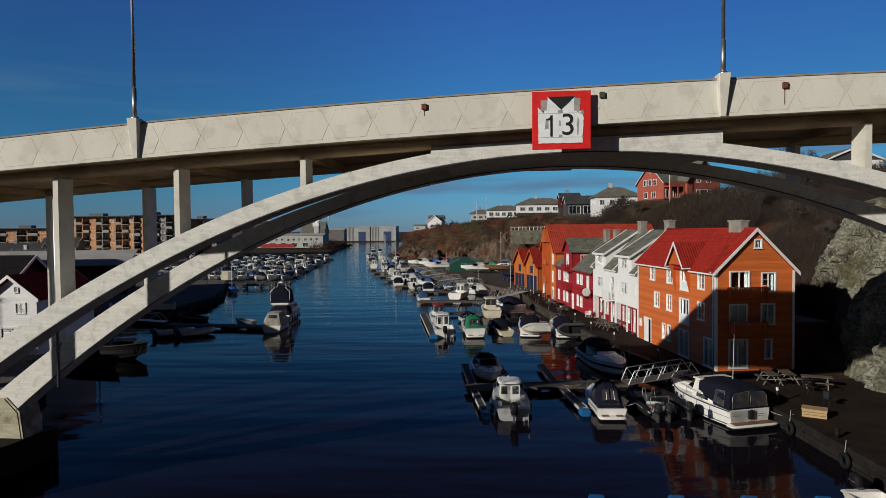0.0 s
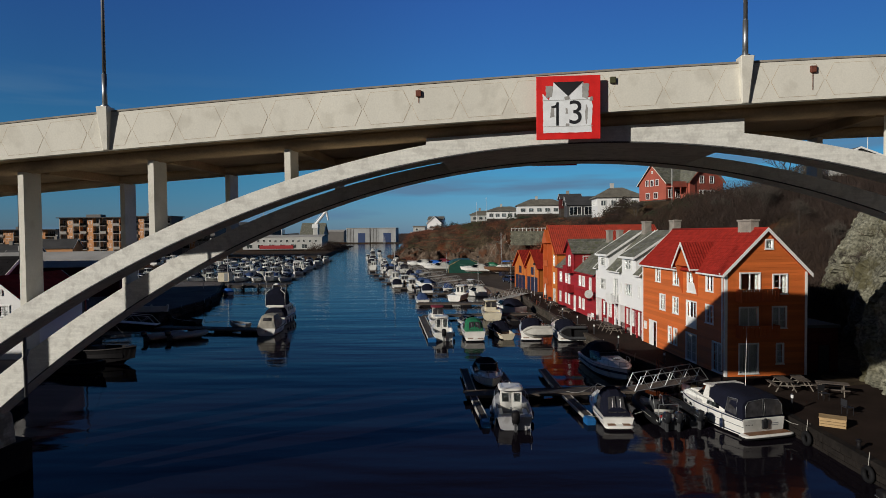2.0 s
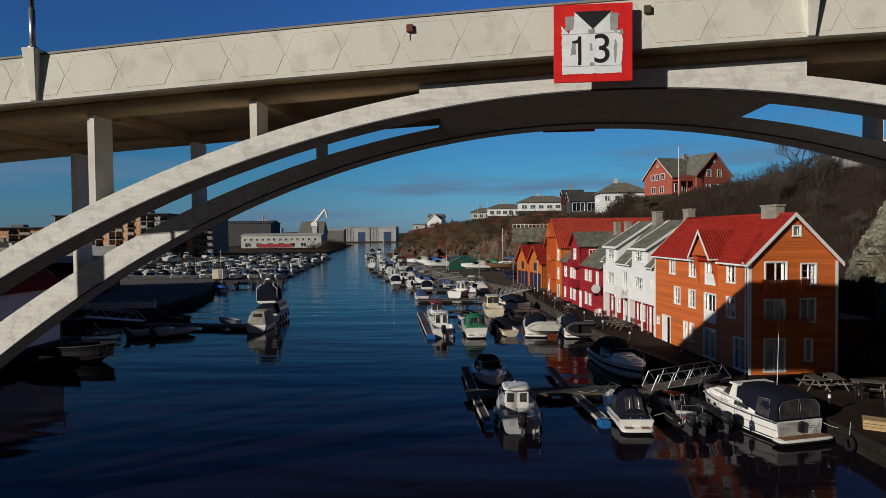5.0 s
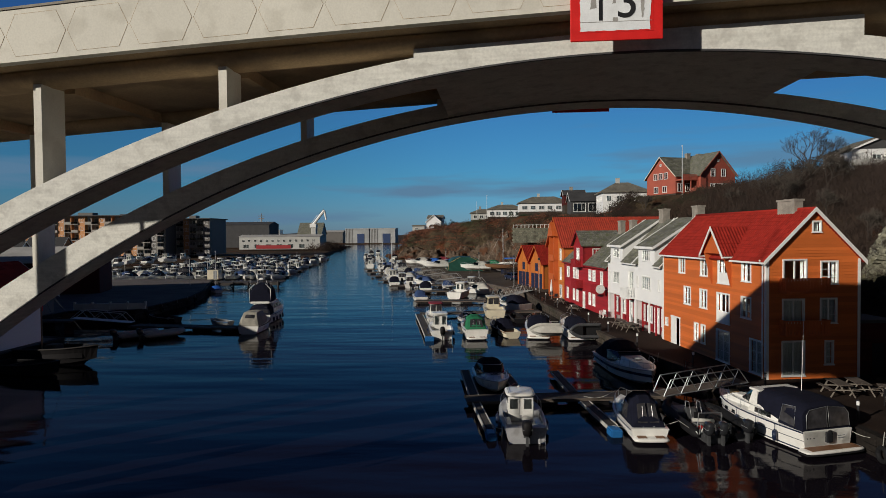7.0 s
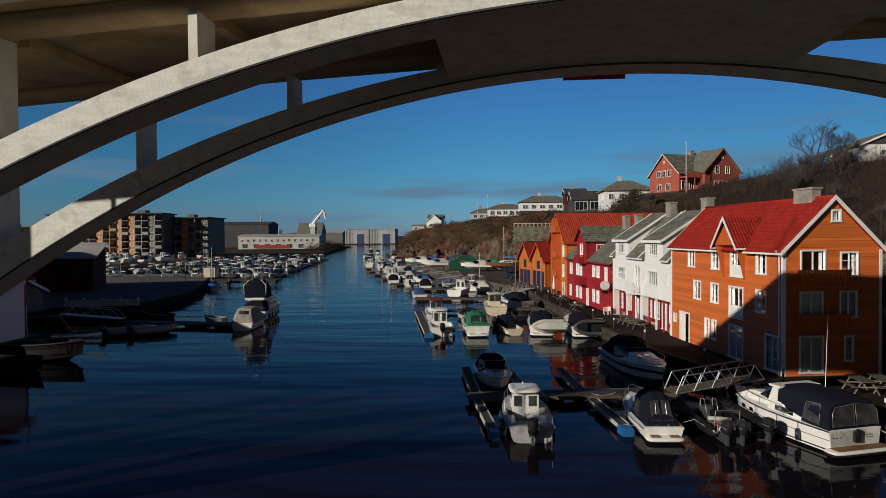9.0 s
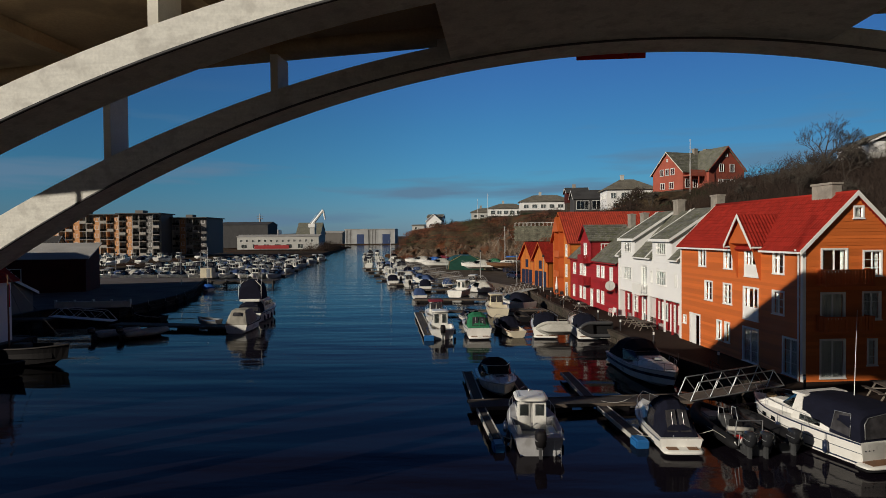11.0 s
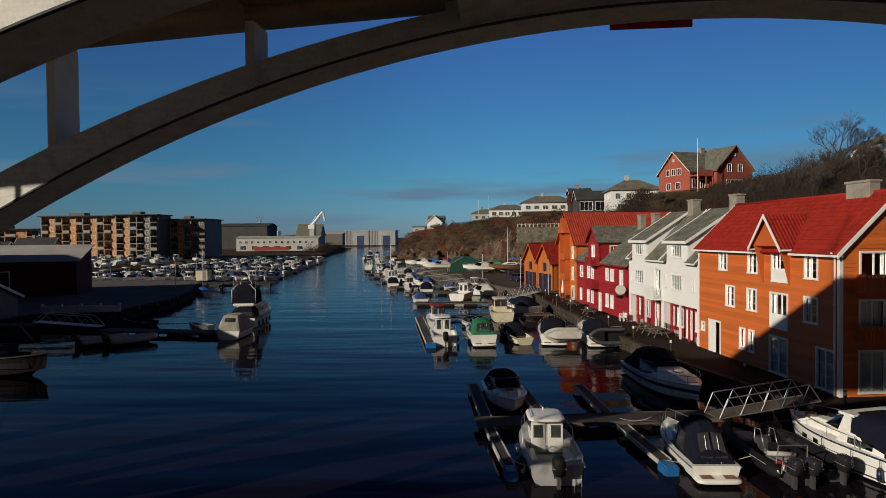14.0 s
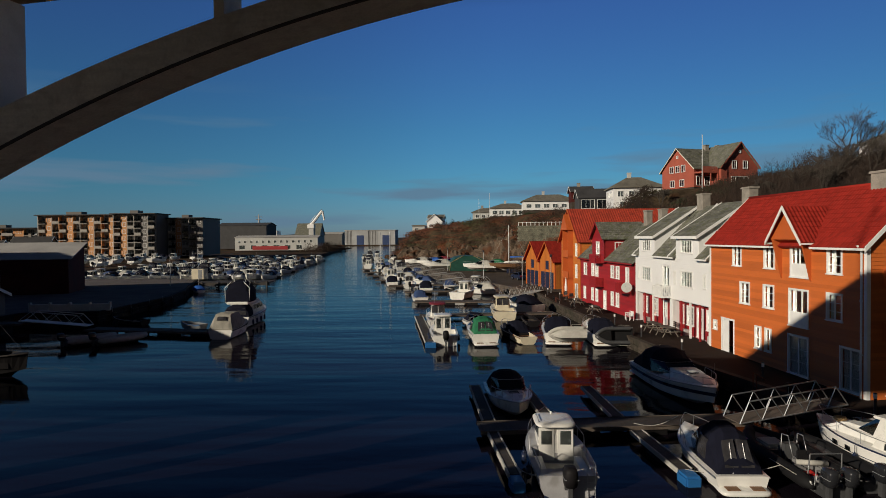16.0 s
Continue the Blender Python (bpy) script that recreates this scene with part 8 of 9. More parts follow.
# ---- buildings and hills further off ----
def apartment_block(m, w, d, floors, label, bays, dark=0.35, fh=2.9):
    """Flats with recessed balconies; x along the front from 0 to w, front facing local -y."""
    a = thing("apartment_block", m, label, "building", "apartment blocks")
    H = floors * fh
    bw = w / bays
    # body in dark grey, so the end walls hold their shade in colour
    part("wall", boxes((0, w, 1.6, d, 0, H)), APT_GREY, a)
    part("front_wall", boxes((0.05, w - 0.05, 1.5, 1.605, 0, H)), APT_PALE if dark < 0.5 else APT_BROWN, a)
    for i in range(bays):
        x = i * bw
        kind = i % 3
        if kind == 1:
            part("bay", bevel(boxes((x + 0.05, x + bw - 0.05, 0.0, 1.62, 0, H - 0.1)), 0.04), APT_ORANGE if x < w * (1 - dark) else APT_GREY, a)
            for f in range(floors):
                window(a, Matrix.Translation((x + bw / 2, -0.02, f * fh + 0.7)) @ pose(0, 0, 0, 0, 0, 180), bw * 0.5, 1.6, 2, 1, curtains=False, dark=True)
        else:
            for f in range(floors):
                z = f * fh
                bal = part("balcony", boxes((x, x + bw, -0.5, 1.6, z - 0.12, z + 0.1)), APT_BROWN, a)
                part("balustrade", boxes((x + 0.1, x + bw - 0.1, -0.5, -0.44, z + 0.15, z + 1.05)), TINTED if (i + f) % 3 else APT_BROWN, bal)
                window(a, Matrix.Translation((x + bw * 0.5, 1.47, z + 0.15)) @ pose(0, 0, 0, 0, 0, 180), bw * 0.62, 2.2, 3, 1, curtains=False, dark=True)
            part("fin", boxes((x - 0.16, x + 0.16, -0.45, 1.5, 0, H)), (APT_ORANGE if i % 2 else APT_BROWN) if x < w * (1 - dark) else APT_BROWN, a)
    part("roof", boxes((-0.8, w + 0.8, -1.7, d + 0.6, H, H + 0.35)), ROOF_DARK, a)
    part("plant_room", boxes((w * 0.3, w * 0.5, 3, 7, H + 0.35, H + 1.6)), APT_GREY, a)
    return a


apartment_block(pose(-168, 252, 2.2, 0, 0, 2), 30.3, 14, 5, "orange and grey apartment block with stacked balconies", 11, 0.0, 3.25)
apartment_block(pose(-137.2, 251, 2.2, 0, 0, 2), 16, 12, 6, "taller apartment block with balconies, shade coloured into its end wall", 6, 0.8, 2.75)
apartment_block(pose(-121, 262, 2.2, 0, 0, 2), 14, 19, 5, "orange and grey apartment block, shade coloured into its end wall", 5, 0.6, 3.0)
apartment_block(pose(-205, 262, 2.2, 0, 0, 8), 26, 14, 4, "orange apartment block with balconies", 6, 0.1)


def long_shed(m, w, d, ze, zr, wall_mat, roof_mat, label, name="harbour_shed", openings=(), mono=False):
    """Gabled shed with its long side facing local -y."""
    s = thing(name, m, label, "building")
    ridge_y = d if mono else d / 2
    part("wall", prism(bmesh.new(), [(0, 0), (d, 0), (d, zr - 0.15), (0, ze)] if mono else [(0, 0), (d, 0), (d, ze), (d / 2, zr - 0.15), (0, ze)], "x", 0, w), wall_mat, s)
    for y0, y1, za, zb in ((-0.4, ridge_y, ze - 0.1, zr),) + (() if mono else ((d + 0.4, d / 2, ze - 0.1, zr),)):
        bm = bmesh.new()
        hexa(bm, [(-0.5, y0, za), (w + 0.5, y0, za), (w + 0.5, y1, zb), (-0.5, y1, zb), (-0.5, y0, za + 0.12), (w + 0.5, y0, za + 0.12), (w + 0.5, y1, zb + 0.12), (-0.5, y1, zb + 0.12)])
        part("roof", bm, roof_mat, s)
    for x, z, ww, hh in openings:
        window(s, Matrix.Translation((x, -0.05, z)) @ pose(0, 0, 0, 0, 0, 180), ww, hh, 2, 1, curtains=False, dark=True)
    return s


long_shed(pose(-95.5, 90.2, 1.0, 0, 0, 18.6), 40, 8.5, 5.2, 7.4, DEEP_RED, SHEET, "dark red boarded warehouse with grey metal roof", "warehouse", [(30, 1.2, 3.0, 2.6)], True)
long_shed(pose(-131, 360, 2.0, 0, 0, 1), 47, 14, 7.4, 8.4, APT_PALE, SHEET, "long white two-storey workshop by the marina", "workshop", [(2.5 + 3.4 * i, 4.2, 1.5, 1.5) for i in range(13)] + [(4 + 6.5 * i, 0.6, 3.4, 2.4) for i in range(6)])
part("red_hoarding", boxes((10, 30, -0.3, -0.15, 0.4, 2.4)), RED, [o for o in scene.objects if o.name == "workshop"][0])
long_shed(pose(-166, 420, 2.0, 0, 0, 2), 33, 24, 15.5, 17.5, ROOF_DARK, ROOF_DARK, "big dark industrial hall", "industrial_hall")
long_shed(pose(-107, 398, 2.0), 15, 14, 8.5, 16, APT_PALE, SLATE, "old pale warehouse with steep grey roof", "warehouse", [(4 + 4 * i, 3.0, 1.4, 1.8) for i in range(3)])


def hangar(x, y, w, label):
    h = thing("hangar", pose(x, y, 1.0), label, "building", "hangars")
    part("wall", bevel(boxes((0, w, 0, 26, 0, 15)), 0.2), HALL_GREY, h)
    part("roof", boxes((-0.4, w + 0.4, -0.4, 26.4, 15.0, 15.6)), SHEET, h)
    part("door", boxes((w * 0.5, w * 0.8, -0.25, -0.02, 0, 10.0)), SHUTTER_BLUE, h, "tall blue sliding door")
    for k in range(5):
        part("cladding_rib", boxes((w * (0.04 + 0.06 * k), w * (0.055 + 0.06 * k), -0.2, -0.01, 0, 14.8)), APT_GREY, h)


hangar(-127, 655, 25, "pale shipyard hall with tall blue door")
hangar(-101, 655, 27, "pale shipyard hall with blue door by the water")
long_shed(pose(-180, 680, 1.0), 45, 20, 12, 14, APT_GREY, SHEET, "grey industrial building across the sound", "industrial_hall")
long_shed(pose(-62, 690, 1.0), 40, 20, 9, 11, APT_GREY, SHEET, "low grey industrial building across the sound", "industrial_hall")


def harbour_crane():
    c = thing("harbour_crane", pose(-93.5, 386, 2.0), "white slewing harbour crane with cranked jib", "crane")
    part("tower", bevel(boxes((-1.6, 1.6, -1.6, 1.6, 0, 12.5)), 0.3), APT_PALE, c)
    part("machine_house", bevel(boxes((-2.4, 1.8, -1.8, 1.8, 12.5, 15)), 0.3), TRIM, c)
    part("jib", tubes(((-1, 0, 14), (6.4, 0, 23.2), 1.0, 0.8), ((6.4, 0, 23.2), (7.6, 0, 17.5), 0.7, 0.5), n=8), TRIM, c)
    part("stay", tubes(((-2, 0, 15), (2.2, 0, 20.5), 0.15), ((2.2, 0, 20.5), (6.4, 0, 24.3), 0.15), n=4), METAL, c)


harbour_crane()


def ship():
    s = thing("supply_ship", pose(-199, 470, 0, 0, 0, 6), "grey and white supply ship beyond the halls", "ship")
    part("hull", hull(bmesh.new(), 70, 15, 9, 0.3, (0.05, 0.5), 7), GREY_HULL, s)
    part("superstructure", bevel(boxes((30, 58, -6, 6, 9, 14.5), (34, 54, -5.5, 5.5, 14.5, 17.5), (38, 50, -5, 5, 17.5, 20.5)), 0.3), GELCOAT, s)
    part("bridge_window", boxes((50.01, 50.1, -4.6, 4.6, 18.3, 19.8), (38, 50, -5.06, -5.01, 18.3, 19.8)), TINTED, s)
    part("radar_mast", tubes(((43, 0, 20), (43, 0, 27), 0.8, 0.3), ((40.5, 0, 25), (45.5, 0, 25), 0.25), ((41, 0, 23), (45, 0, 23), 0.4)), GREY_HULL, s)
    part("radome", tubes(((35, 0, 17.4), (35, 0, 18.6), 1.3, 1.4), ((35, 0, 18.6), (35, 0, 20.2), 1.4, 0.5), n=12), GELCOAT, s, smooth=True)


ship()


def villa(m, w, d, H, ridge, wall_mat, roof_mat, label, wins, hip=0.0, group="hillside houses", cellar=3.0, chim=1, flue=(0.4, 0.7)):
    """A house with its long front facing local -y, its foot at z = 0 and a plinth down into the slope."""
    v = thing("villa", m, label, "house", group)
    part("plinth", boxes((0.1, w - 0.1, 0.1, d - 0.1, -cellar, 0.05)), STONE, v)
    if hip:
        part("wall", boxes((0, w, 0, d, 0, H)), wall_mat, v)
        o = 0.55
        bm = bmesh.new()
        b0 = [bm.verts.new(p) for p in ((-o, -o, H), (w + o, -o, H), (w + o, d + o, H), (-o, d + o, H))]
        b1 = [bm.verts.new(p) for p in ((-o, -o, H + 0.2), (w + o, -o, H + 0.2), (w + o, d + o, H + 0.2), (-o, d + o, H + 0.2))]
        t = [bm.verts.new(p) for p in ((hip, d / 2, ridge), (w - hip, d / 2, ridge))]
        bm.faces.new(b0[::-1])
        for i in range(4):
            bm.faces.new((b0[i], b0[(i + 1) % 4], b1[(i + 1) % 4], b1[i]))
        bm.faces.new((b1[0], b1[1], t[1], t[0]))
        bm.faces.new((b1[2], b1[3], t[0], t[1]))
        bm.faces.new((b1[1], b1[2], t[1]))
        bm.faces.new((b1[3], b1[0], t[0]))
        part("roof", bm, roof_mat, v)
    else:
        part("wall", prism(bmesh.new(), [(0, 0), (d, 0), (d, H), (d / 2, ridge - 0.2), (0, H)], "x", 0, w), wall_mat, v)
        for ya, sgn in ((-0.45, 1), (d + 0.45, -1)):
            bm = bmesh.new()
            za = H - 0.45 * (ridge - H) / (d / 2)
            hexa(bm, [(-0.4, ya, za), (w + 0.4, ya, za), (w + 0.4, d / 2, ridge), (-0.4, d / 2, ridge), (-0.4, ya, za + 0.16), (w + 0.4, ya, za + 0.16), (w + 0.4, d / 2, ridge + 0.16), (-0.4, d / 2, ridge + 0.16)])
            slates(bm, Vector((-0.4, ya, za + 0.16)), Vector((1, 0, 0)), (Vector((0, d / 2, ridge)) - Vector((0, ya, za))).normalized(), Vector((0, -sgn * (ridge - za), abs(d / 2 - ya))).normalized(), w + 0.8, math.hypot(d / 2 - ya, ridge - za), 0.6, 0.5)
            part("roof", bm, roof_mat, v)
        for x in (-0.42, w + 0.42):
            edge = CONCRETE if wall_mat is BRICK_RED else TRIM
            strip(v, (x, -0.45, za + 0.16), (x, d / 2, ridge + 0.2), 0.2 if wall_mat is BRICK_RED else 0.3, 0.06, edge)
            strip(v, (x, d + 0.45, za + 0.16), (x, d / 2, ridge + 0.2), 0.2 if wall_mat is BRICK_RED else 0.3, 0.06, edge)
    for x, z, ww, hh, side in wins:
        if side == "f":
            mm = Matrix.Translation((x, -0.05, z)) @ pose(0, 0, 0, 0, 0, 180)
        elif side == "l":
            mm = Matrix.Translation((-0.05, x, z)) @ pose(0, 0, 0, 0, 0, 90)
        else:
            mm = Matrix.Translation((w + 0.05, x, z)) @ pose(0, 0, 0, 0, 0, -90)
        window(v, mm, ww, hh, 2 if ww < 2.5 else 3, 1, curtains=False, dark=True)
    for k in range(chim):
        chimney(v, w * flue[k], d / 2, ridge - 0.8, ridge + 1.1, 0.9, 0.8, BRICK if wall_mat is not WHITE else APT_PALE)
    return v


def red_villa():
    """Two crossing wings: one gable to the sea, one to the bridge."""
    Y = 136.0
    v = villa(pose(43.5, Y, 18.0, 0, 0, 20), 12.2, 9.4, 3.7, 7.8, BRICK_RED, SLATE, "large red villa with grey slate roof on the hilltop", [(1.2, 0.3, 1.4, 1.8, "f"), (3.0, 0.3, 1.2, 1.8, "f"), (3.4, 0.3, 1.4, 1.4, "l"), (6.2, 0.3, 1.4, 1.4, "l"), (3.0, 3.1, 1.2, 1.4, "l"), (4.7, 3.1, 1.2, 1.4, "l"), (6.4, 3.1, 1.2, 1.4, "l"), (4.7, 5.9, 0.5, 0.6, "l")], chim=2, cellar=4, flue=(0.56, 0.8))
    w, d, H, ridge = 8.6, 9.0, 3.8, 8.3
    x0 = 3.7
    part("wing_wall", prism(bmesh.new(), [(x0, 0), (x0 + w, 0), (x0 + w, H), (x0 + w / 2, ridge - 0.2), (x0, H)], "y", -3.0, 6), BRICK_RED, v)
    for xa in (x0 - 0.4, x0 + w + 0.4):
        bm = bmesh.new()
        za = H - 0.4 * (ridge - H) / (w / 2)
        xm = x0 + w / 2
        hexa(bm, [(xa, -3.4, za), (xm, -3.4, ridge), (xm, 6, ridge), (xa, 6, za), (xa, -3.4, za + 0.16), (xm, -3.4, ridge + 0.16), (xm, 6, ridge + 0.16), (xa, 6, za + 0.16)])
        part("wing_roof", bm, SLATE, v)
        strip(v, (xa, -3.43, za + 0.18), (xm, -3.43, ridge + 0.18), 0.26, 0.06, BRICK_RED, "bargeboard")
    for x, z, ww, hh in ((6.7, 3.3, 1.1, 1.6), (9.3, 3.3, 1.1, 1.6), (6.5, 0.3, 1.0, 1.6), (8.0, 0.3, 1.9, 1.6), (9.5, 0.3, 1.0, 1.6), (x0 + w / 2, 6.3, 0.5, 0.6)):
        window(v, Matrix.Translation((x, -3.05, z)) @ pose(0, 0, 0, 0, 0, 180), ww, hh, 2, 2 if hh > 1 else 1, curtains=False, dark=True)
    bal = part("balcony", boxes((-0.1, 3.68, -2.4, -0.02, 2.5, 2.75)), BRICK_RED, v, "red balcony with slatted railing")
    rl = boxes((-0.1, 3.68, -2.4, -2.34, 3.6, 3.68))
    for k in range(14):
        box(rl, -0.1 + 0.26 * k, 0.1 + 0.26 * k, -2.39, -2.35, 2.75, 3.6)
    part("railing", rl, BRICK_RED, bal)
    for x in (0.0, 1.8, 3.4):
        part("post", boxes((x, x + 0.18, -2.38, -2.2, -0.4, 2.5)), BRICK_RED, v)


red_villa()
fp = thing("flagpole", pose(42.6, 129.5, 15.5), "white flagpole before the red villa", "flagpole")
part("pole", tubes(((0, 0, 0), (0, 0, 11.2), 0.09, 0.05), n=8), TRIM, fp, smooth=True)
part("finial", tubes(((0, 0, 11.2), (0, 0, 11.4), 0.09, 0.06), n=8), TRIM, fp)
villa(pose(34.0, 160, 14.8, 0, 0, -3), 11.2, 10, 5.0, 7.8, WHITE, ROOF_STONE, "white two-storey villa with dark hipped roof", [(1.5 + 2.5 * i, 2.9, 1.3, 1.4, "f") for i in range(4)] + [(2 + 3 * i, 0.4, 1.3, 1.4, "f") for i in range(3)] + [(2 + 2 * i, 2.9, 1.0, 1.4, "l") for i in range(4)], 4.0)
villa(pose(29.6, 180, 15.4, 0, 0, -3), 10.2, 9, 3.6, 5.9, ROOF_DARK, ROOF_DARK, "black modern house with large glazed front", [(2.4, 0.5, 3.4, 2.4, "f"), (6.6, 0.5, 3.6, 2.4, "f")], chim=0)
villa(pose(29.2, 189, 18.2, 0, 0, -3), 6, 7, 3.0, 4.4, DEEP_RED, ROOF_DARK, "small dark red house with white windows", [(3, 0.8, 1.5, 1.2, "f")], chim=1)
villa(pose(19.6, 230, 17.8, 0, 0, -2), 18.2, 10, 3.0, 5.6, WHITE, ROOF_STONE, "long white bungalow with dark hipped roof", [(2 + 3.0 * i, 0.7, 1.9, 1.4, "f") for i in range(5)], 5.0)
villa(pose(9.2, 260, 16.8, 0, 0, -2), 15.5, 10, 3.0, 5.2, WHITE, ROOF_STONE, "white bungalow with hipped grey roof and wide windows", [(2 + 2.6 * i, 0.6, 1.9, 1.6, "f") for i in range(5)], 5.0)
villa(pose(2.6, 274, 16.0, 0, 0, -2), 10, 9, 2.8, 4.8, APT_PALE, ROOF_STONE, "grey bungalow with dark roof", [(2 + 2.6 * i, 0.6, 1.7, 1.4, "f") for i in range(3)], 3.5)
villa(pose(-17.0, 288, 13.6, 0, 0, -6), 6.6, 8, 3.6, 5.0, WHITE, ROOF_STONE, "white house with dark roof near the point", [(2, 0.7, 1.4, 1.2, "f"), (4.6, 0.7, 1.4, 1.2, "f")], chim=0)
villa(pose(-10.6, 279, 12.4, 0, 0, 84), 7, 6.4, 3.2, 6.0, WHITE, ROOF_STONE, "white gabled house on the slope near the point", [(2, 0.7, 1.2, 1.2, "l"), (4.4, 0.7, 1.2, 1.2, "l")], chim=0)
villa(pose(-26, 312, 11.5, 0, 0, -6), 6, 6, 2.6, 3.0, APT_PALE, ROOF_STONE, "small flat-roofed pale house at the point", [(2, 0.7, 1.4, 1.2, "f")], chim=0)
rv = villa(pose(68.2, 103, 17.4, 0, 0, 84), 9.5, 9.0, 5.0, 6.9, WHITE, ROOF_STONE, "white hillside house with dark gable and broad balcony", [(1.6 + 2 * i, 3.2, 1.4, 1.0, "l") for i in range(3)], chim=0, cellar=5)
part("balcony", boxes((-1.6, 0, -0.2, 9.2, 2.4, 3.3)), APT_PALE, rv, "pale solid balcony front")
part("dark_gable", prism(bmesh.new(), [(0.2, 5.0), (8.8, 5.0), (4.5, 6.7)], "x", -0.06, -0.01), ROOF_DARK, rv)
part("antenna", tubes(((0.3, 3.2, 5), (0.3, 3.2, 10.2), 0.05)), TRIM, rv)
wh = villa(pose(-36.35, 51.5, 1.1, 0, 0, 90), 8.1, 4.4, 5.05, 6.75, WHITE, TILE_RED, "white boarded house with red tiled gable roof on the west bank", [(1.4, 3.55, 0.95, 0.98, "l"), (1.75, 5.35, 0.42, 0.6, "l"), (2.2, 1.3, 2.0, 1.1, "l")], group="west bank houses", chim=0)
for k in range(26):
    z = 0.15 + 0.19 * k
    part("board", boxes((-0.022, -0.004, 0.0, 4.4, z, z + 0.165)), WHITE, wh)
villa(pose(-59, 52.5, 1.0, 0, 0, 0), 18, 10, 4.6, 8.3, DEEP_RED, BLACK_HULL, "dark red timber warehouse with black roof behind the white house", [], group="west bank houses", chim=0)
villa(pose(-55.5, 70.0, 0.6, 0, 0, 4), 7.5, 8.5, 2.7, 4.4, APT_GREY, SLATE, "low grey boathouse in deep shade on the quay", [(4.6, 0.6, 0.9, 1.8, "f")], group="west bank houses", chim=0)
# unseen blocks, added and sized to cast shade over the west bank
for bx, by, bd, bh, turn in ((-99, 4, 18.2, 19.5, 0), (-99, 24.0, 26, 23, 0), (-99, 50.5, 21, 24, 0), (-99, 73, 11, 17, 0)):
    town = thing("town_building", pose(bx, by, 1.0, 0, 0, turn), "unseen plain building added to shade the west bank", "building", "town buildings")
    part("wall", boxes((0, 25, 0, bd, -2, bh - 3)), APT_PALE, town)
    part("roof", prism(bmesh.new(), [(-0.5, bh - 3), (25.5, bh - 3), (12.5, bh + 0.6)], "y", -0.2, bd + 0.2), ROOF_DARK, town)
villa(pose(-116, 150, 1.4, 0, 0, -6), 9, 8, 3.6, 6.2, WHITE, ROOF_DARK, "white house with grey roof behind the warehouse", [(2 + 2.5 * i, 0.8, 1.2, 1.3, "f") for i in range(3)], group="west bank houses")
villa(pose(-133, 168, 1.4, 0, 0, 10), 12, 8, 4.6, 7.4, APT_PALE, ROOF_DARK, "pale house with dark roof behind the warehouse", [(2 + 2.5 * i, 0.8, 1.2, 1.3, "f") for i in range(4)], group="west bank houses")
villa(pose(-152, 215, 1.6, 0, 0, 10), 12, 8, 5.4, 8.4, APT_ORANGE, ROOF_DARK, "orange house among the far blocks", [(2 + 2.5 * i, 0.8, 1.2, 1.3, "f") for i in range(4)], group="west bank houses")
for x, y, h in ((5, 262, 9), (9, 258, 10)):
    p = thing("flagpole", pose(x, y, land(x, y) - 0.3), "tall white flagpole on the ridge", "flagpole")
    part("pole", tubes(((0, 0, 0), (0, 0, h + 3), 0.09, 0.05), n=6), TRIM, p)

# terraced stone wall with a white fence on the slope
tw = thing("retaining_wall", pose(12.8, 170, 0, 0, 0, -3), "grey dry-stone retaining wall with white fence", "wall")
bm, rr = bmesh.new(), random.Random(3)
for row in range(8):
    x = -0.3 * (row % 2)
    while x < 15:
        e = x + rr.uniform(0.5, 1.1)
        box(bm, x, e - 0.03, -rr.uniform(0.02, 0.12), 0.7, 7.6 + row * 0.48, 7.6 + row * 0.48 + 0.45)
        x = e
part("stones", bm, WALL_STONE, tw)["kind"] = "stuff"
rl = boxes((0, 14.5, 0.2, 0.26, 12.2, 12.28))
for k in range(15):
    box(rl, k * 1.02, k * 1.02 + 0.12, 0.18, 0.28, 11.4, 12.35)
part("fence", rl, TRIM, tw)


# ---- the cliff beside the orange house ----
def cliff():
    bm = bmesh.new()
    nu, nv = 170, 84
    grid = []
    for j in range(nv + 1):
        row = []
        for i in range(nu + 1):
            y = 16 + 48 * i / nu
            f = j / nv
            foot = 26.8 - 0.03 * (y - 30) + 0.6 * math.sin(y * 0.4)
            foot += 3.4 * step(44, 51, y)
            if y > 47:
                foot += (y - 47) * 0.25
            z = 0.7 + 13.0 * f
            x = foot + 0.9 + 4.6 * f ** 1.35
            p = Vector((x, y, z))
            q = Vector((p.x, p.y, p.z * 0.4 + p.y * 0.12))
            d = 1.2 * noise.noise(p * 0.16) + 0.9 * noise.noise(q * 0.42 + Vector((7, 0, 0))) + 0.8 * abs(noise.noise(q * 0.85)) + 0.4 * abs(noise.noise(q * 1.9 + Vector((3, 1, 0)))) + 0.26 * noise.noise(q * 3.0) + 0.16 * noise.noise(p * 3.6)
            k = noise.noise(Vector((y * 0.35, z * 0.12, 3.0)))
            d += 0.7 * (1 if k > 0.12 else -0.4 if k < -0.2 else 0)
            row.append(bm.verts.new((x + d, y + 0.4 * noise.noise(p * 0.5 + Vector((0, 9, 0))), z)))
        grid.append(row)
    for j in range(nv):
        for i in range(nu):
            bm.faces.new((grid[j][i], grid[j][i + 1], grid[j + 1][i + 1], grid[j + 1][i]))
    top = [bm.verts.new((v.co.x + 9, v.co.y, 16.2)) for v in grid[-1]]
    for i in range(nu):
        bm.faces.new((grid[-1][i], grid[-1][i + 1], top[i + 1], top[i]))
    return link("cliff", bm, ROCK)


tagged(cliff(), "steep lichened grey rock cliff beside the quay", "cliff", kind="structure")


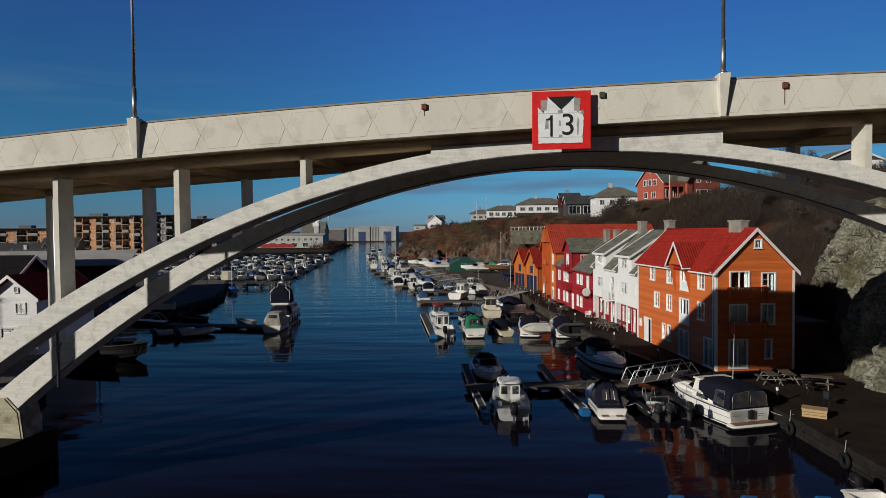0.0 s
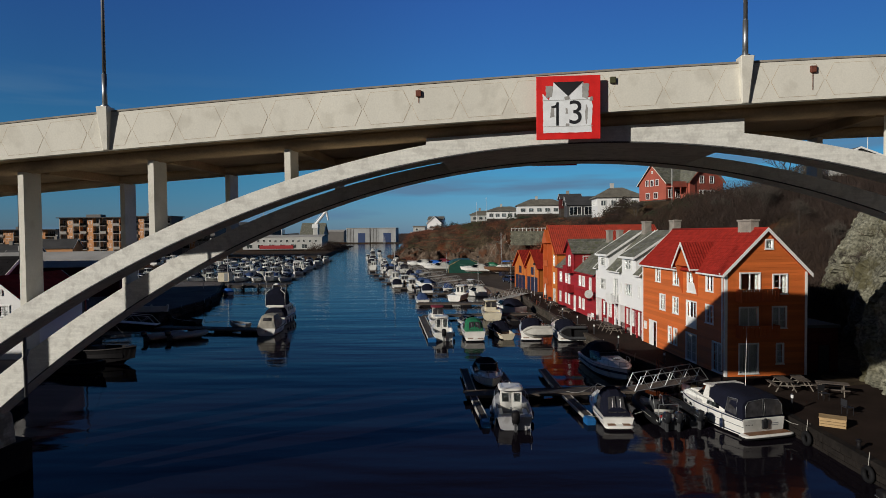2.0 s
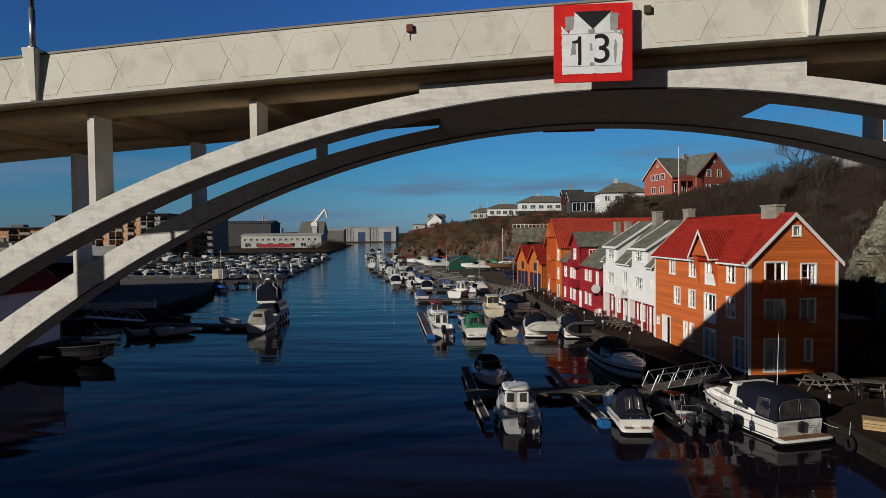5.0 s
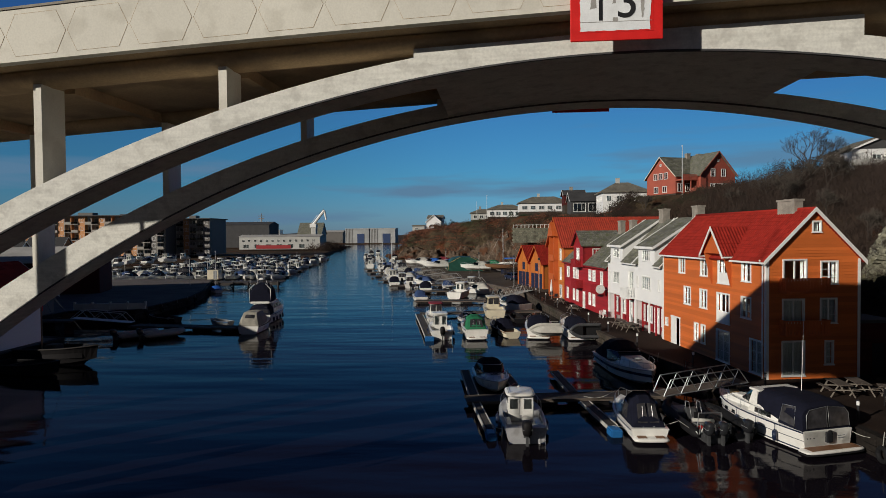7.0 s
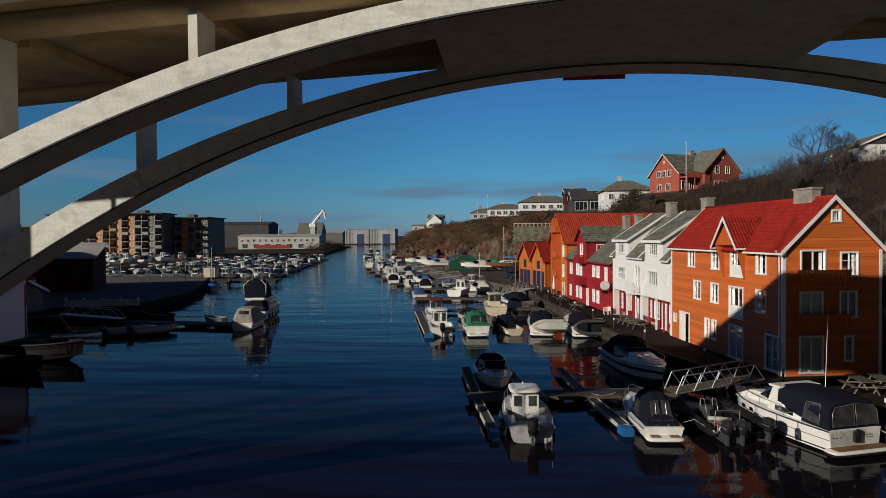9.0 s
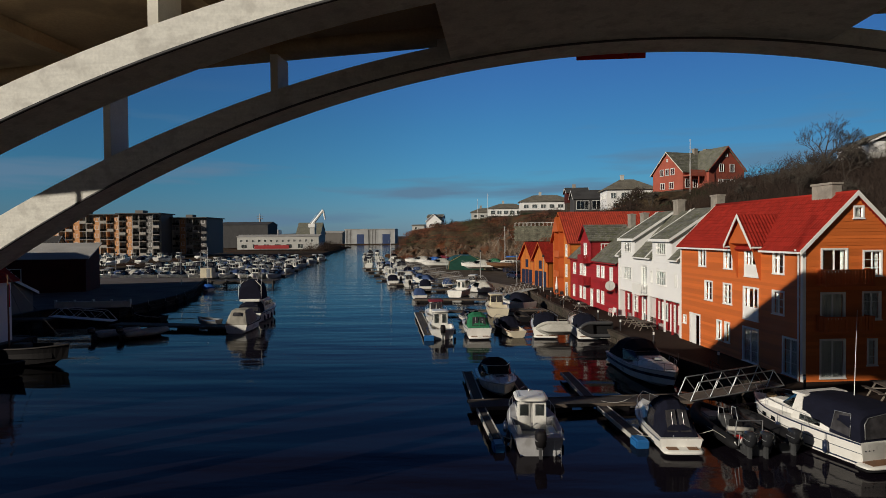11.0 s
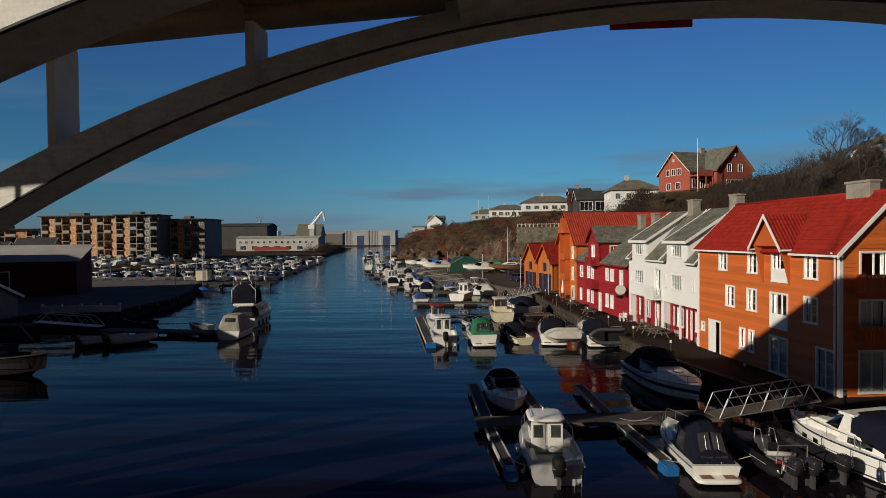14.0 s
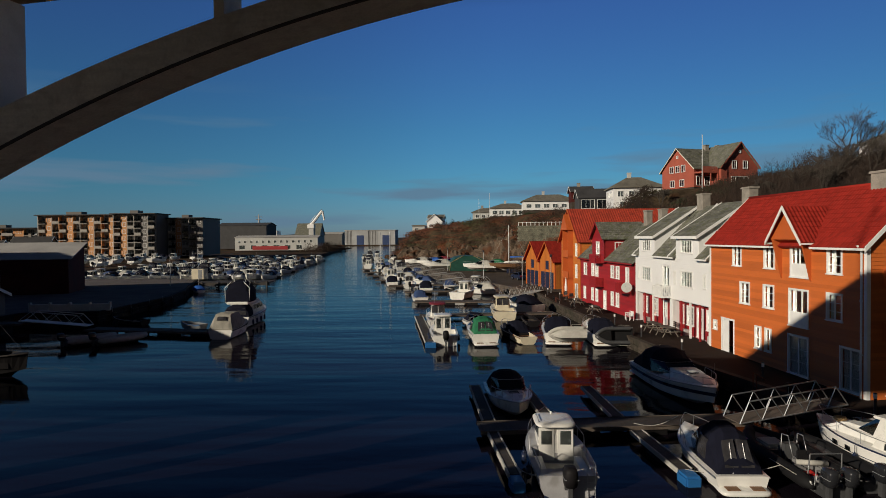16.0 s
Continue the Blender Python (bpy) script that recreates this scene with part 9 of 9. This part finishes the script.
# ---- plants ----
def tangle(name, label, mat, spots, n, h, spread, size, width, upward, seed):
    """Twigs or leaves as slim blades: n to a spot, inside a low mound of height h; upward: how far they stand up."""
    rng = np.random.default_rng(seed)
    verts = []
    for x, y in spots:
        k = rng.uniform(0.55, 1.25)
        z = land(x, y)
        off = rng.normal(0, spread, (n, 2))
        fall = np.exp(-(off ** 2).sum(1) / (2 * (spread * 1.3) ** 2))
        base = np.column_stack((x + off[:, 0], y + off[:, 1], z - 0.15 + h * k * fall * rng.uniform(0.0, 0.8, n)))
        d = rng.normal(0, 1, (n, 3))
        d[:, 2] = np.abs(d[:, 2]) * 0.6 + upward
        d /= np.linalg.norm(d, axis=1)[:, None]
        side = np.cross(d, rng.normal(0, 1, (n, 3)))
        side /= np.linalg.norm(side, axis=1)[:, None] + 1e-9
        ln = size * rng.uniform(0.5, 1.3, n)[:, None]
        wd = width * rng.uniform(0.6, 1.3, n)[:, None]
        verts.append(np.stack((base - side * wd, base + side * wd, base + d * ln), axis=1).reshape(-1, 3))
    v = np.concatenate(verts)
    me = bpy.data.meshes.new(name)
    me.from_pydata(v.tolist(), [], np.arange(len(v)).reshape(-1, 3).tolist())
    me.materials.append(mat)
    return tagged(new(name, me), label, "bushes", kind="stuff")


rr = random.Random(21)
slope_spots = []
while len(slope_spots) < 800:
    y = rr.uniform(52, 140)
    x = at_y(SHORE_R, y) + rr.uniform(13, 60)
    if not (36 < x < 60 and 118 < y < 149) and (y > 58 or x > 37):
        slope_spots.append((x, y))
tangle("brushwood", "dense bare brown brushwood on the slope", THICKET, slope_spots, 330, 3.4, 1.2, 1.3, 0.02, 0.9, 1)
front = []
while len(front) < 620:
    y = rr.uniform(20, 80)
    x = at_y(SHORE_R, y) + rr.uniform(12.5, 34)
    if y > 58 or x > 36 + 0.1 * (y - 50):
        front.append((x, y))
tangle("brushwood", "bare brown brushwood above the cliff", TWIG_BROWN, front, 210, 2.4, 1.0, 1.0, 0.016, 0.9, 2)
below = []
while len(below) < 150:
    x, y = rr.uniform(34, 64), rr.uniform(112, 130)
    below.append((x, y))
tangle("brushwood", "dense dark brown brushwood below the red villa", TWIG_BROWN, below, 420, 2.6, 1.4, 1.1, 0.024, 0.8, 12)
# the far slope: drifts of bracken, scrub and rough grass
rus, scrub, grass = [], [], []
while len(rus) + len(scrub) + len(grass) < 2600:
    y = rr.uniform(138, 325)
    x = at_y(SHORE_R, y) + (rr.uniform(19, 42) if y < 200 else rr.uniform(4, 34))
    k = noise.noise((x * 0.11, y * 0.045, 5)) + rr.gauss(0, 0.16) - 0.012 * (land(x, y) - 8)
    (rus if k > -0.02 else scrub if k > -0.2 else grass).append((x, y))
tangle("bracken", "russet bracken and scrub on the far slope", TWIG_RED, rus, 70, 1.2, 1.5, 0.5, 0.085, 0.2, 3)
tangle("scrub", "dark leafless scrub between the bracken", TWIG_BROWN, scrub, 110, 2.2, 1.1, 0.75, 0.05, 0.4, 9)
tangle("rough_grass", "olive winter grass and low shrubs near the crest", OLIVE, grass, 70, 0.6, 1.8, 0.4, 0.1, 0.25, 19)


def outcrop(x, y, sx, sy, h, seed):
    """A rib of bare rock standing out of the slope."""
    o = thing("rock_outcrop", pose(x, y, land(x, y) - 0.25 * h, 0, 0, 20 * math.sin(seed)), "bare grey-brown rock outcrop on the hillside", "rock", "hillside rocks")
    bm = bmesh.new()
    bmesh.ops.create_icosphere(bm, subdivisions=4, radius=1.0)
    for v in bm.verts:
        p = v.co.copy()
        q = Vector((p.x, p.y, 0.35 * p.z))
        k = 0.95 + 0.34 * noise.noise(q * 1.6 + Vector((seed, 0, 0))) + 0.24 * abs(noise.noise(q * 4.0 + Vector((0, seed, 0)))) + 0.13 * noise.noise(q * 9 + Vector((0, 0, seed)))
        p.z = math.copysign(abs(p.z) ** 0.7, p.z)
        v.co = Vector((p.x * sx * k, p.y * sy * k, max(-0.4, p.z) * h * k))
    part("rock", bm, ROCK_BROWN, o)


for i, (x, y, sx, sy, h) in enumerate(((2.5, 188, 7.0, 4.2, 8.4), (9.0, 183, 7.5, 4.0, 10.0), (15.5, 179, 6.5, 4.0, 10.4), (-2.5, 184, 4.0, 3.6, 4.6), (-11.5, 216, 4.6, 4.0, 5.0), (-21, 250, 5.4, 4.0, 5.0))):
    outcrop(x, y, sx, sy, h, 3.7 * i + 1)
crest = [(rr.uniform(44, 70), rr.uniform(96, 122)) for _ in range(170)]
tangle("brushwood", "tall bare brown thicket on the hilltop", THICKET, crest, 420, 5.2, 1.3, 1.3, 0.02, 1.0, 14)
hedge = [(rr.uniform(34, 56), rr.uniform(123, 130)) for _ in range(80)] + [(rr.uniform(26, 34), rr.uniform(150, 158)) for _ in range(20)] + [(rr.uniform(18, 36), rr.uniform(222, 228)) for _ in range(25)] + [(rr.uniform(4, 21), rr.uniform(252, 258)) for _ in range(22)]
tangle("hedge", "dark evergreen hedge below the red villa", EVERGREEN, hedge, 420, 1.7, 0.9, 0.35, 0.07, 0.2, 4)
firs = [(rr.uniform(18, 40), rr.uniform(245, 270)) for _ in range(40)] + [(rr.uniform(-20, 2), rr.uniform(285, 310)) for _ in range(20)]
tangle("conifers", "distant dark conifers along the ridge", EVERGREEN, firs, 300, 6.5, 1.1, 0.8, 0.16, 0.1, 5)
tangle("shrubs", "dark bare shrubs between the marina and the flats", TWIG_BROWN, [(rr.uniform(-92, -80), rr.uniform(350, 420)) for _ in range(45)], 160, 6.0, 2.0, 1.2, 0.12, 0.4, 6)


def bare_tree(x, y, h, seed, label, lean=0.15):
    """A leafless tree: tapered trunk, forking limbs and a fan of fine twigs."""
    z = land(x, y) - 0.3
    t = thing("bare_tree", pose(x, y, z), label, "tree", "bare trees")
    rr = random.Random(seed)
    limbs, twigs = bmesh.new(), bmesh.new()

    def grow(bm, p, d, ln, r, depth):
        q = p + d * ln
        tube(limbs if depth < 4 else twigs, p, q, max(r, 0.012), max(r * 0.68, 0.008), n=6 if depth < 2 else 4 if depth < 4 else 3)
        if depth >= 7:
            return
        for k in range(3 if depth < 5 else 2 + (rr.random() < 0.7)):
            e = (d + Vector((rr.gauss(lean, 0.5), rr.gauss(0, 0.5), rr.gauss(0.12, 0.3)))).normalized()
            grow(bm, q - d * ln * rr.uniform(0, 0.25), e, ln * rr.uniform(0.62, 0.85), r * 0.62, depth + 1)
    grow(limbs, Vector((0, 0, 0)), Vector((0.05, 0, 1)), h * 0.25, h * 0.019, 0)
    part("trunk", limbs, BARK, t)
    part("crown", twigs, BARK, t, "fan of bare twigs")


bare_tree(52.9, 104, 12.0, 5, "large leafless tree on the hillside", 0.12)
bare_tree(47.5, 107, 7.5, 8, "smaller leafless tree on the hillside")
bare_tree(45.0, 112, 5.5, 12, "leafless tree among brushwood")
bare_tree(56.5, 108, 8.0, 14, "leafless tree behind the brushwood")
bare_tree(35.6, 131, 6.5, 47, "small leafless tree beside the red villa", 0.1)
bare_tree(40.0, 152, 7.0, 17, "wind-bent leafless tree behind the white villa", -0.3)
bare_tree(48.5, 100, 10.0, 31, "tall leafless tree on the hillside", 0.05)
bare_tree(46.0, 98, 8.0, 37, "leafless tree on the hillside")
bare_tree(51.5, 97, 8.5, 41, "leafless tree on the hillside")
bare_tree(36.0, 60, 6.0, 19, "leafless tree above the cliff")
bare_tree(40.0, 70, 6.0, 23, "leafless tree on the wooded slope")
bare_tree(44.0, 84, 6.5, 29, "leafless tree on the wooded slope")


# ---- small things on the quays ----
def picnic_table(m, label="weathered timber picnic table with fixed benches on the quay"):
    t = thing("picnic_table", m, label, "table", "picnic tables")
    for k in range(5):
        part("board", boxes((-0.9, 0.9, -0.36 + 0.146 * k, -0.36 + 0.146 * k + 0.135, 0.7, 0.74)), PLANK, t)
    for y in (-0.75, 0.52):
        part("bench", boxes((-0.9, 0.9, y, y + 0.23, 0.42, 0.46)), PLANK, t)
    for x in (-0.6, 0.6):
        part("trestle", tubes(((x, -0.62, 0), (x, -0.22, 0.7), 0.04), ((x, 0.62, 0), (x, 0.22, 0.7), 0.04), ((x, -0.72, 0.4), (x, 0.72, 0.4), 0.04), n=4), BLEACHED, t)
    return t


pt = picnic_table(pose(23.5, 41.4, 0.95, 0, 0, -24))
for x, y, a in ((21.0, 42.5, 84), (22.2, 42.7, 80), (15.5, 64.9, 97), (15.2, 67.2, 96), (12.9, 79.5, 95), (12.4, 86.5, 98)):
    copy_thing(pt, pose(x, y, 0.95, 0, 0, a))


def timber_crate(m):
    c = thing("timber_crate", m, "pale new timber crate at the quay edge", "crate")
    for z in (0.0, 0.15, 0.3):
        part("slat", boxes((-0.6, 0.6, -0.4, -0.37, z, z + 0.13)), NEW_WOOD, c)
        part("slat", boxes((-0.6, 0.6, 0.37, 0.4, z, z + 0.13)), NEW_WOOD, c)
        part("slat", boxes((-0.6, -0.57, -0.37, 0.37, z, z + 0.13)), NEW_WOOD, c)
        part("slat", boxes((0.57, 0.6, -0.37, 0.37, z, z + 0.13)), NEW_WOOD, c)
    part("lid", boxes((-0.63, 0.63, -0.43, 0.43, 0.43, 0.46)), NEW_WOOD, c)


timber_crate(pose(19.88, 35.1, 0.95, 0, 0, -30))


def parasol(m):
    p = thing("parasol", m, "closed white parasol on a round foot", "parasol")
    part("pole", tubes(((0, 0, 0), (0, 0, 2.7), 0.025), n=6), METAL, p)
    part("cloth", tubes(((0, 0, 1.1), (0, 0, 1.5), 0.16, 0.19), ((0, 0, 1.5), (0, 0, 2.75), 0.19, 0.04), n=10), TRIM, p, "furled white cloth")
    part("foot", tubes(((0, 0, 0), (0, 0, 0.1), 0.3, 0.26), n=12), STONE, p)
    return p


par = parasol(pose(12.1, 92.5, 0.96))


def garden_chair(m):
    c = thing("garden_chair", m, "dark metal garden chair on the quay", "chair", "garden chairs")
    part("seat", boxes((-0.22, 0.22, -0.22, 0.22, 0.42, 0.45)), DARK_METAL, c)
    part("backrest", boxes((-0.22, 0.22, 0.2, 0.23, 0.5, 0.88)), DARK_METAL, c)
    for x in (-0.2, 0.2):
        for y in (-0.2, 0.2):
            part("leg", tubes(((x, y, 0), (x, y, 0.43 if y < 0 else 0.88), 0.014), n=4), DARK_METAL, c)
    return c


gc = garden_chair(pose(12.6, 91.4, 0.96))
for x, y, a in ((13.0, 92.9, 80), (12.3, 94.2, 170), (12.8, 96.0, 30), (22.2, 40.0, 10), (21.8, 37.0, 100)):
    copy_thing(gc, pose(x, y, 0.96, 0, 0, a))


def quay_bench(m):
    b = thing("bench", m, "grey slatted timber bench against the house wall", "bench")
    for k in range(3):
        part("seat_slat", boxes((-0.75, 0.75, -0.2 + 0.14 * k, -0.08 + 0.14 * k, 0.42, 0.45)), PLANK, b)
    for k in range(3):
        part("back_slat", boxes((-0.75, 0.75, 0.24, 0.27, 0.52 + 0.14 * k, 0.63 + 0.14 * k)), PLANK, b)
    for x in (-0.65, 0.65):
        part("leg", boxes((x - 0.03, x + 0.03, -0.2, 0.28, 0, 0.42)), DARK_METAL, b)
        part("back_post", boxes((x - 0.03, x + 0.03, 0.2, 0.24, 0.42, 0.92)), DARK_METAL, b)


quay_bench(pose(16.35, 67.0, 0.95, 0, 0, -83))


def plastic_chair(m):
    c = thing("plastic_chair", m, "white plastic garden chair by the red wall", "chair", "plastic chairs")
    part("seat", bevel(boxes((-0.23, 0.23, -0.23, 0.23, 0.4, 0.44)), 0.015), TRIM, c)
    part("backrest", bevel(boxes((-0.22, 0.22, 0.2, 0.24, 0.44, 0.85)), 0.015), TRIM, c)
    for x in (-0.2, 0.2):
        part("armrest", boxes((x - 0.03, x + 0.03, -0.2, 0.2, 0.62, 0.65)), TRIM, c)
        for y in (-0.2, 0.2):
            part("leg", tubes(((x * 1.1, y * 1.1, 0), (x, y, 0.64), 0.022), n=5), TRIM, c)
    return c


wc = plastic_chair(pose(15.0, 73.8, 0.95, 0, 0, -70))
copy_thing(wc, pose(15.0, 74.7, 0.95, 0, 0, -100))


def bollard(m):
    b = thing("bollard", m, "short black iron mooring bollard on the quay edge", "bollard", "mooring bollards")
    part("post", tubes(((0, 0, 0), (0, 0, 0.35), 0.11, 0.09), n=10), BLACK_HULL, b, smooth=True)
    part("cap", tubes(((0, 0, 0.35), (0, 0, 0.44), 0.15, 0.12), n=10), BLACK_HULL, b, smooth=True)
    return b


def lamp_bollard(m):
    b = thing("bollard_light", m, "low dark bollard light with pale head on the quay", "lamp", "bollard lights")
    part("post", tubes(((0, 0, 0), (0, 0, 0.75), 0.06), n=8), DARK_METAL, b)
    part("head", tubes(((0, 0, 0.75), (0, 0, 0.95), 0.075), n=8), TRIM, b)
    part("cap", tubes(((0, 0, 0.95), (0, 0, 1.0), 0.09, 0.06), n=8), DARK_METAL, b)
    return b


bo, lb = bollard(pose(19.0, 31.5, 0.98)), lamp_bollard(pose(19.15, 37.75, 0.95))
for y in (38.5, 47.5, 56.5, 66, 75, 84, 93):
    copy_thing(bo, pose(at_y(SHORE_R, y) + 0.2, y, 0.98))
for y in (43.5, 50, 57.8, 64.5, 71, 78, 85, 92, 99):
    copy_thing(lb, pose(at_y(SHORE_R, y) + 0.75, y, 0.95))


def tyre(m):
    t = thing("fender_tyre", m, "old black tyre hung on the quay wall as fender", "tyre", "fender tyres")
    bm = bmesh.new()
    ring = []
    for i in range(14):
        a = 6.2832 * i / 14
        ring.append([(0.11 * math.cos(b), (0.3 + 0.11 * math.sin(b)) * math.cos(a), (0.3 + 0.11 * math.sin(b)) * math.sin(a)) for b in [6.2832 * j / 8 for j in range(8)]])
    loft(bm, ring + [ring[0]], cap=False)
    part("tread", bm, RUBBER, t, smooth=True)
    part("rope", tubes(((0, 0, 0.38), (0.06, 0, 1.0), 0.015), n=4), CANVAS_GREY, t)
    return t


ty = tyre(pose(at_y(SHORE_R, 30) - 0.24, 30, 0.35))
for y in (34.8, 40, 47, 52.5, 59, 67.5, 73, 81, 88, 96):
    copy_thing(ty, pose(at_y(SHORE_R, y) - 0.24, y, 0.35))
for y in (83, 87, 91.5, 95, 99):
    copy_thing(ty, pose(at_y(SHORE_L, y) + 0.25, y, 0.45, 0, 0, 180))


def quay_ladder(x, y):
    l = thing("quay_ladder", pose(x, y, 0), "rusted steel ladder on the quay wall", "ladder", "quay ladders")
    for o in (-0.2, 0.2):
        part("rail", tubes(((-0.18, o, -0.4), (-0.18, o, 1.5), 0.025), ((-0.18, o, 1.5), (0.3, o, 1.2), 0.025), n=5), RUST, l)
    for k in range(5):
        part("rung", tubes(((-0.18, -0.2, 0.0 + 0.27 * k), (-0.18, 0.2, 0.27 * k), 0.018), n=5), RUST, l)


for y in (49.3, 70.0, 90.0):
    quay_ladder(at_y(SHORE_R, y), y)

# low concrete wall with posts where the west quay steps out
lw = thing("low_wall", pose(-47.6, 81.2, 1.13, 0, 0, 6), "low pale concrete wall with steel posts on the quay", "wall")
for k in range(4):
    part("block", bevel(boxes((k * 2.15, k * 2.15 + 2.1, -0.15, 0.15, 0, 0.75)), 0.02), CONCRETE, lw)
for k in range(5):
    part("post", boxes((0.02 + k * 2.1, 0.2 + k * 2.1, -0.17, 0.17, 0.4, 0.95)), CONCRETE, lw)

# berths under the bridge
pontoon((4.6, 19.6), (17.0, 20.2), 1.5, "dark timber floating pontoon under the bridge")
for x in (5.8, 9.1, 12.1, 15.1):
    pontoon((x - 0.5, 20.8), (x, 25.3), 0.7, "narrow finger pontoon with a blue end float", ends=(1,), top=0.38, group="finger pontoons")
skiff = rowboat(on_water(16.75, 26.1, 181), 5.4, 1.7, hull_mat=GELCOAT, inner=CREAM, label="white open boat with outboard under the bridge", F=0.6)
outboard(skiff, 0, 0, 0.5, 1.0)


def street_lamp(m, h=5.0):
    s = thing("street_lamp", m, "slim grey quay lamp with dark lantern", "lamp", "quay lamps")
    part("post", tubes(((0, 0, 0), (0, 0, h), 0.06, 0.04), n=8), METAL, s)
    part("lantern", bevel(boxes((-0.17, 0.17, -0.17, 0.17, h, h + 0.35)), 0.05), DARK_METAL, s)
    return s


sl = street_lamp(pose(11.5, 101.5, 0.96))
for x, y in ((-49, 116), (8.5, 112), (3.0, 130), (-4.5, 158), (-56, 140), (-75, 141), (-95, 140)):
    copy_thing(sl, pose(x, y, 0.98))


def parked_car(m, mat, label):
    c = thing("car", m, label, "car", "parked cars")
    pts = [(-2.1, 0.35), (2.1, 0.35), (2.15, 0.7), (1.95, 0.85), (1.1, 0.95), (0.45, 1.42), (-1.2, 1.45), (-1.85, 0.98), (-2.12, 0.92)]
    part("body", bevel(prism(bmesh.new(), pts, "y", -0.86, 0.86), 0.06, 2), mat, c)
    for s in (-1, 1):
        bm = bmesh.new()
        prism(bm, [(1.0, 0.97), (0.42, 1.36), (-0.35, 1.38), (-0.35, 0.97)], "y", s * 0.862, s * 0.868)
        part("side_window", bm, TINTED, c)
        bm = bmesh.new()
        prism(bm, [(-0.45, 0.97), (-0.45, 1.38), (-1.15, 1.38), (-1.6, 1.0)], "y", s * 0.862, s * 0.868)
        part("side_window", bm, TINTED, c)
        for x in (-1.3, 1.3):
            w = part("wheel", tubes(((x, s * 0.68, 0.32), (x, s * 0.88, 0.32), 0.32), n=14), RUBBER, c)
            part("rim", tubes(((x, s * 0.88, 0.32), (x, s * 0.895, 0.32), 0.19), n=10), METAL, w)
    bm = bmesh.new()
    quad_plate(bm, [(1.09, -0.72, 1.0), (1.09, 0.72, 1.0), (0.52, 0.66, 1.4), (0.52, -0.66, 1.4)], (0.006, 0, 0.008))
    part("windscreen", bm, TINTED, c)
    bm = bmesh.new()
    quad_plate(bm, [(-1.86, -0.72, 1.02), (-1.86, 0.72, 1.02), (-1.26, 0.66, 1.42), (-1.26, -0.66, 1.42)], (-0.006, 0, 0.008))
    part("rear_window", bm, TINTED, c)
    for s in (-0.62, 0.62):
        part("tail_light", boxes((-2.17, -2.08, s - 0.15, s + 0.15, 0.75, 0.9)), SIGN_RED, c)
        part("headlight", boxes((2.05, 2.17, s - 0.17, s + 0.17, 0.66, 0.78)), TRIM, c)
    return c


parked_car(pose(9.4, 127.5, 0.98, 0, 0, 108), NAVY, "dark blue car parked beside the orange boathouses")


def boat_tent(m):
    t = thing("boat_tent", m, "tall dark green tarpaulin tent over a laid-up boat", "tent")
    part("cover", prism(bmesh.new(), [(-4.3, 0), (4.3, 0), (4.1, 1.9), (3.0, 2.9), (1.2, 3.4), (-1.2, 3.4), (-3.0, 3.0), (-4.0, 2.0)], "y", 0, 9.0), TARP, t)
    for y in (-0.03, 8.95):
        for k, f in ((-1, -4.0), (1, 4.1)):
            part("timber_frame", path_tube(bmesh.new(), [(k * 4.3, y, 0), (f, y, 1.95), (k * 1.2, y, 3.45)], 0.06, 4), NEW_WOOD, t)


boat_tent(pose(0.3, 157, 1.0, 0, 0, 4))

# mooring lines
ml = bmesh.new()
for a, b in (((3.9, 37.6, 0.8), (1.7, 38.4, 0.42)), ((2.6, 37.3, 0.8), (1.6, 39.0, 0.42)), ((10.7, 37.9, 0.85), (7.7, 38.6, 0.42)), ((8.9, 42.9, 1.1), (7.3, 44.0, 0.45)), ((14.9, 42.4, 1.1), (16.4, 45.6, 1.0)), ((17.9, 36.9, 1.0), (18.8, 35.2, 1.0)), ((-1.0, 65.9, 0.9), (-3.0, 66.6, 0.45)), ((2.4, 66.0, 1.0), (0.2, 66.2, 0.5))):
    a, b = Vector(a), Vector(b)
    prev = a
    for i in range(1, 9):
        f = i / 8
        p = a.lerp(b, f) - Vector((0, 0, 0.25 * math.sin(math.pi * f)))
        tube(ml, prev, p, 0.014, n=4)
        prev = p
mo = link("mooring_lines", ml, CANVAS_GREY)
tagged(mo, "thin pale mooring ropes between boats and pontoons", "ropes", kind="stuff")


# detached pier off the west quay, with a pale cabin
pier = thing("timber_pier", pose(-50.5, 124.2, 0, 0, 0, 4), "dark timber pier hung with old tyres", "pier")
deck = bmesh.new()
for k in range(50):
    box(deck, k * 0.3, k * 0.3 + 0.285, 0, 5.0, 0.85, 1.0)
part("deck", deck, DARK_PLANK, pier)["kind"] = "stuff"
part("edge_beam", boxes((0, 15, -0.1, 0.1, 0.45, 0.86)), DARK_PLANK, pier)
for k in range(6):
    part("pile", tubes(((0.4 + 2.85 * k, -0.15, -1.5), (0.4 + 2.85 * k, -0.15, 1.2), 0.16), n=8), DARK_PLANK, pier)
for x, y in ((-47.9, 124.0), (-44.6, 124.3), (-41.2, 124.5), (-38.0, 124.7)):
    copy_thing(ty, pose(x, y, 0.45, 0, 0, 92))
hut = thing("site_cabin", pose(-52.5, 131.5, 1.15, 0, 0, 3), "small pale yellow site cabin on the quay", "cabin")
part("body", bevel(boxes((0, 2.3, 0, 2.2, 0, 2.0)), 0.03), CREAM, hut)
part("roof", boxes((-0.1, 2.4, -0.1, 2.3, 2.0, 2.1)), ROOF_DARK, hut)
part("door", boxes((1.3, 2.0, -0.03, 0.01, 0.1, 1.8)), GREY_HULL, hut)
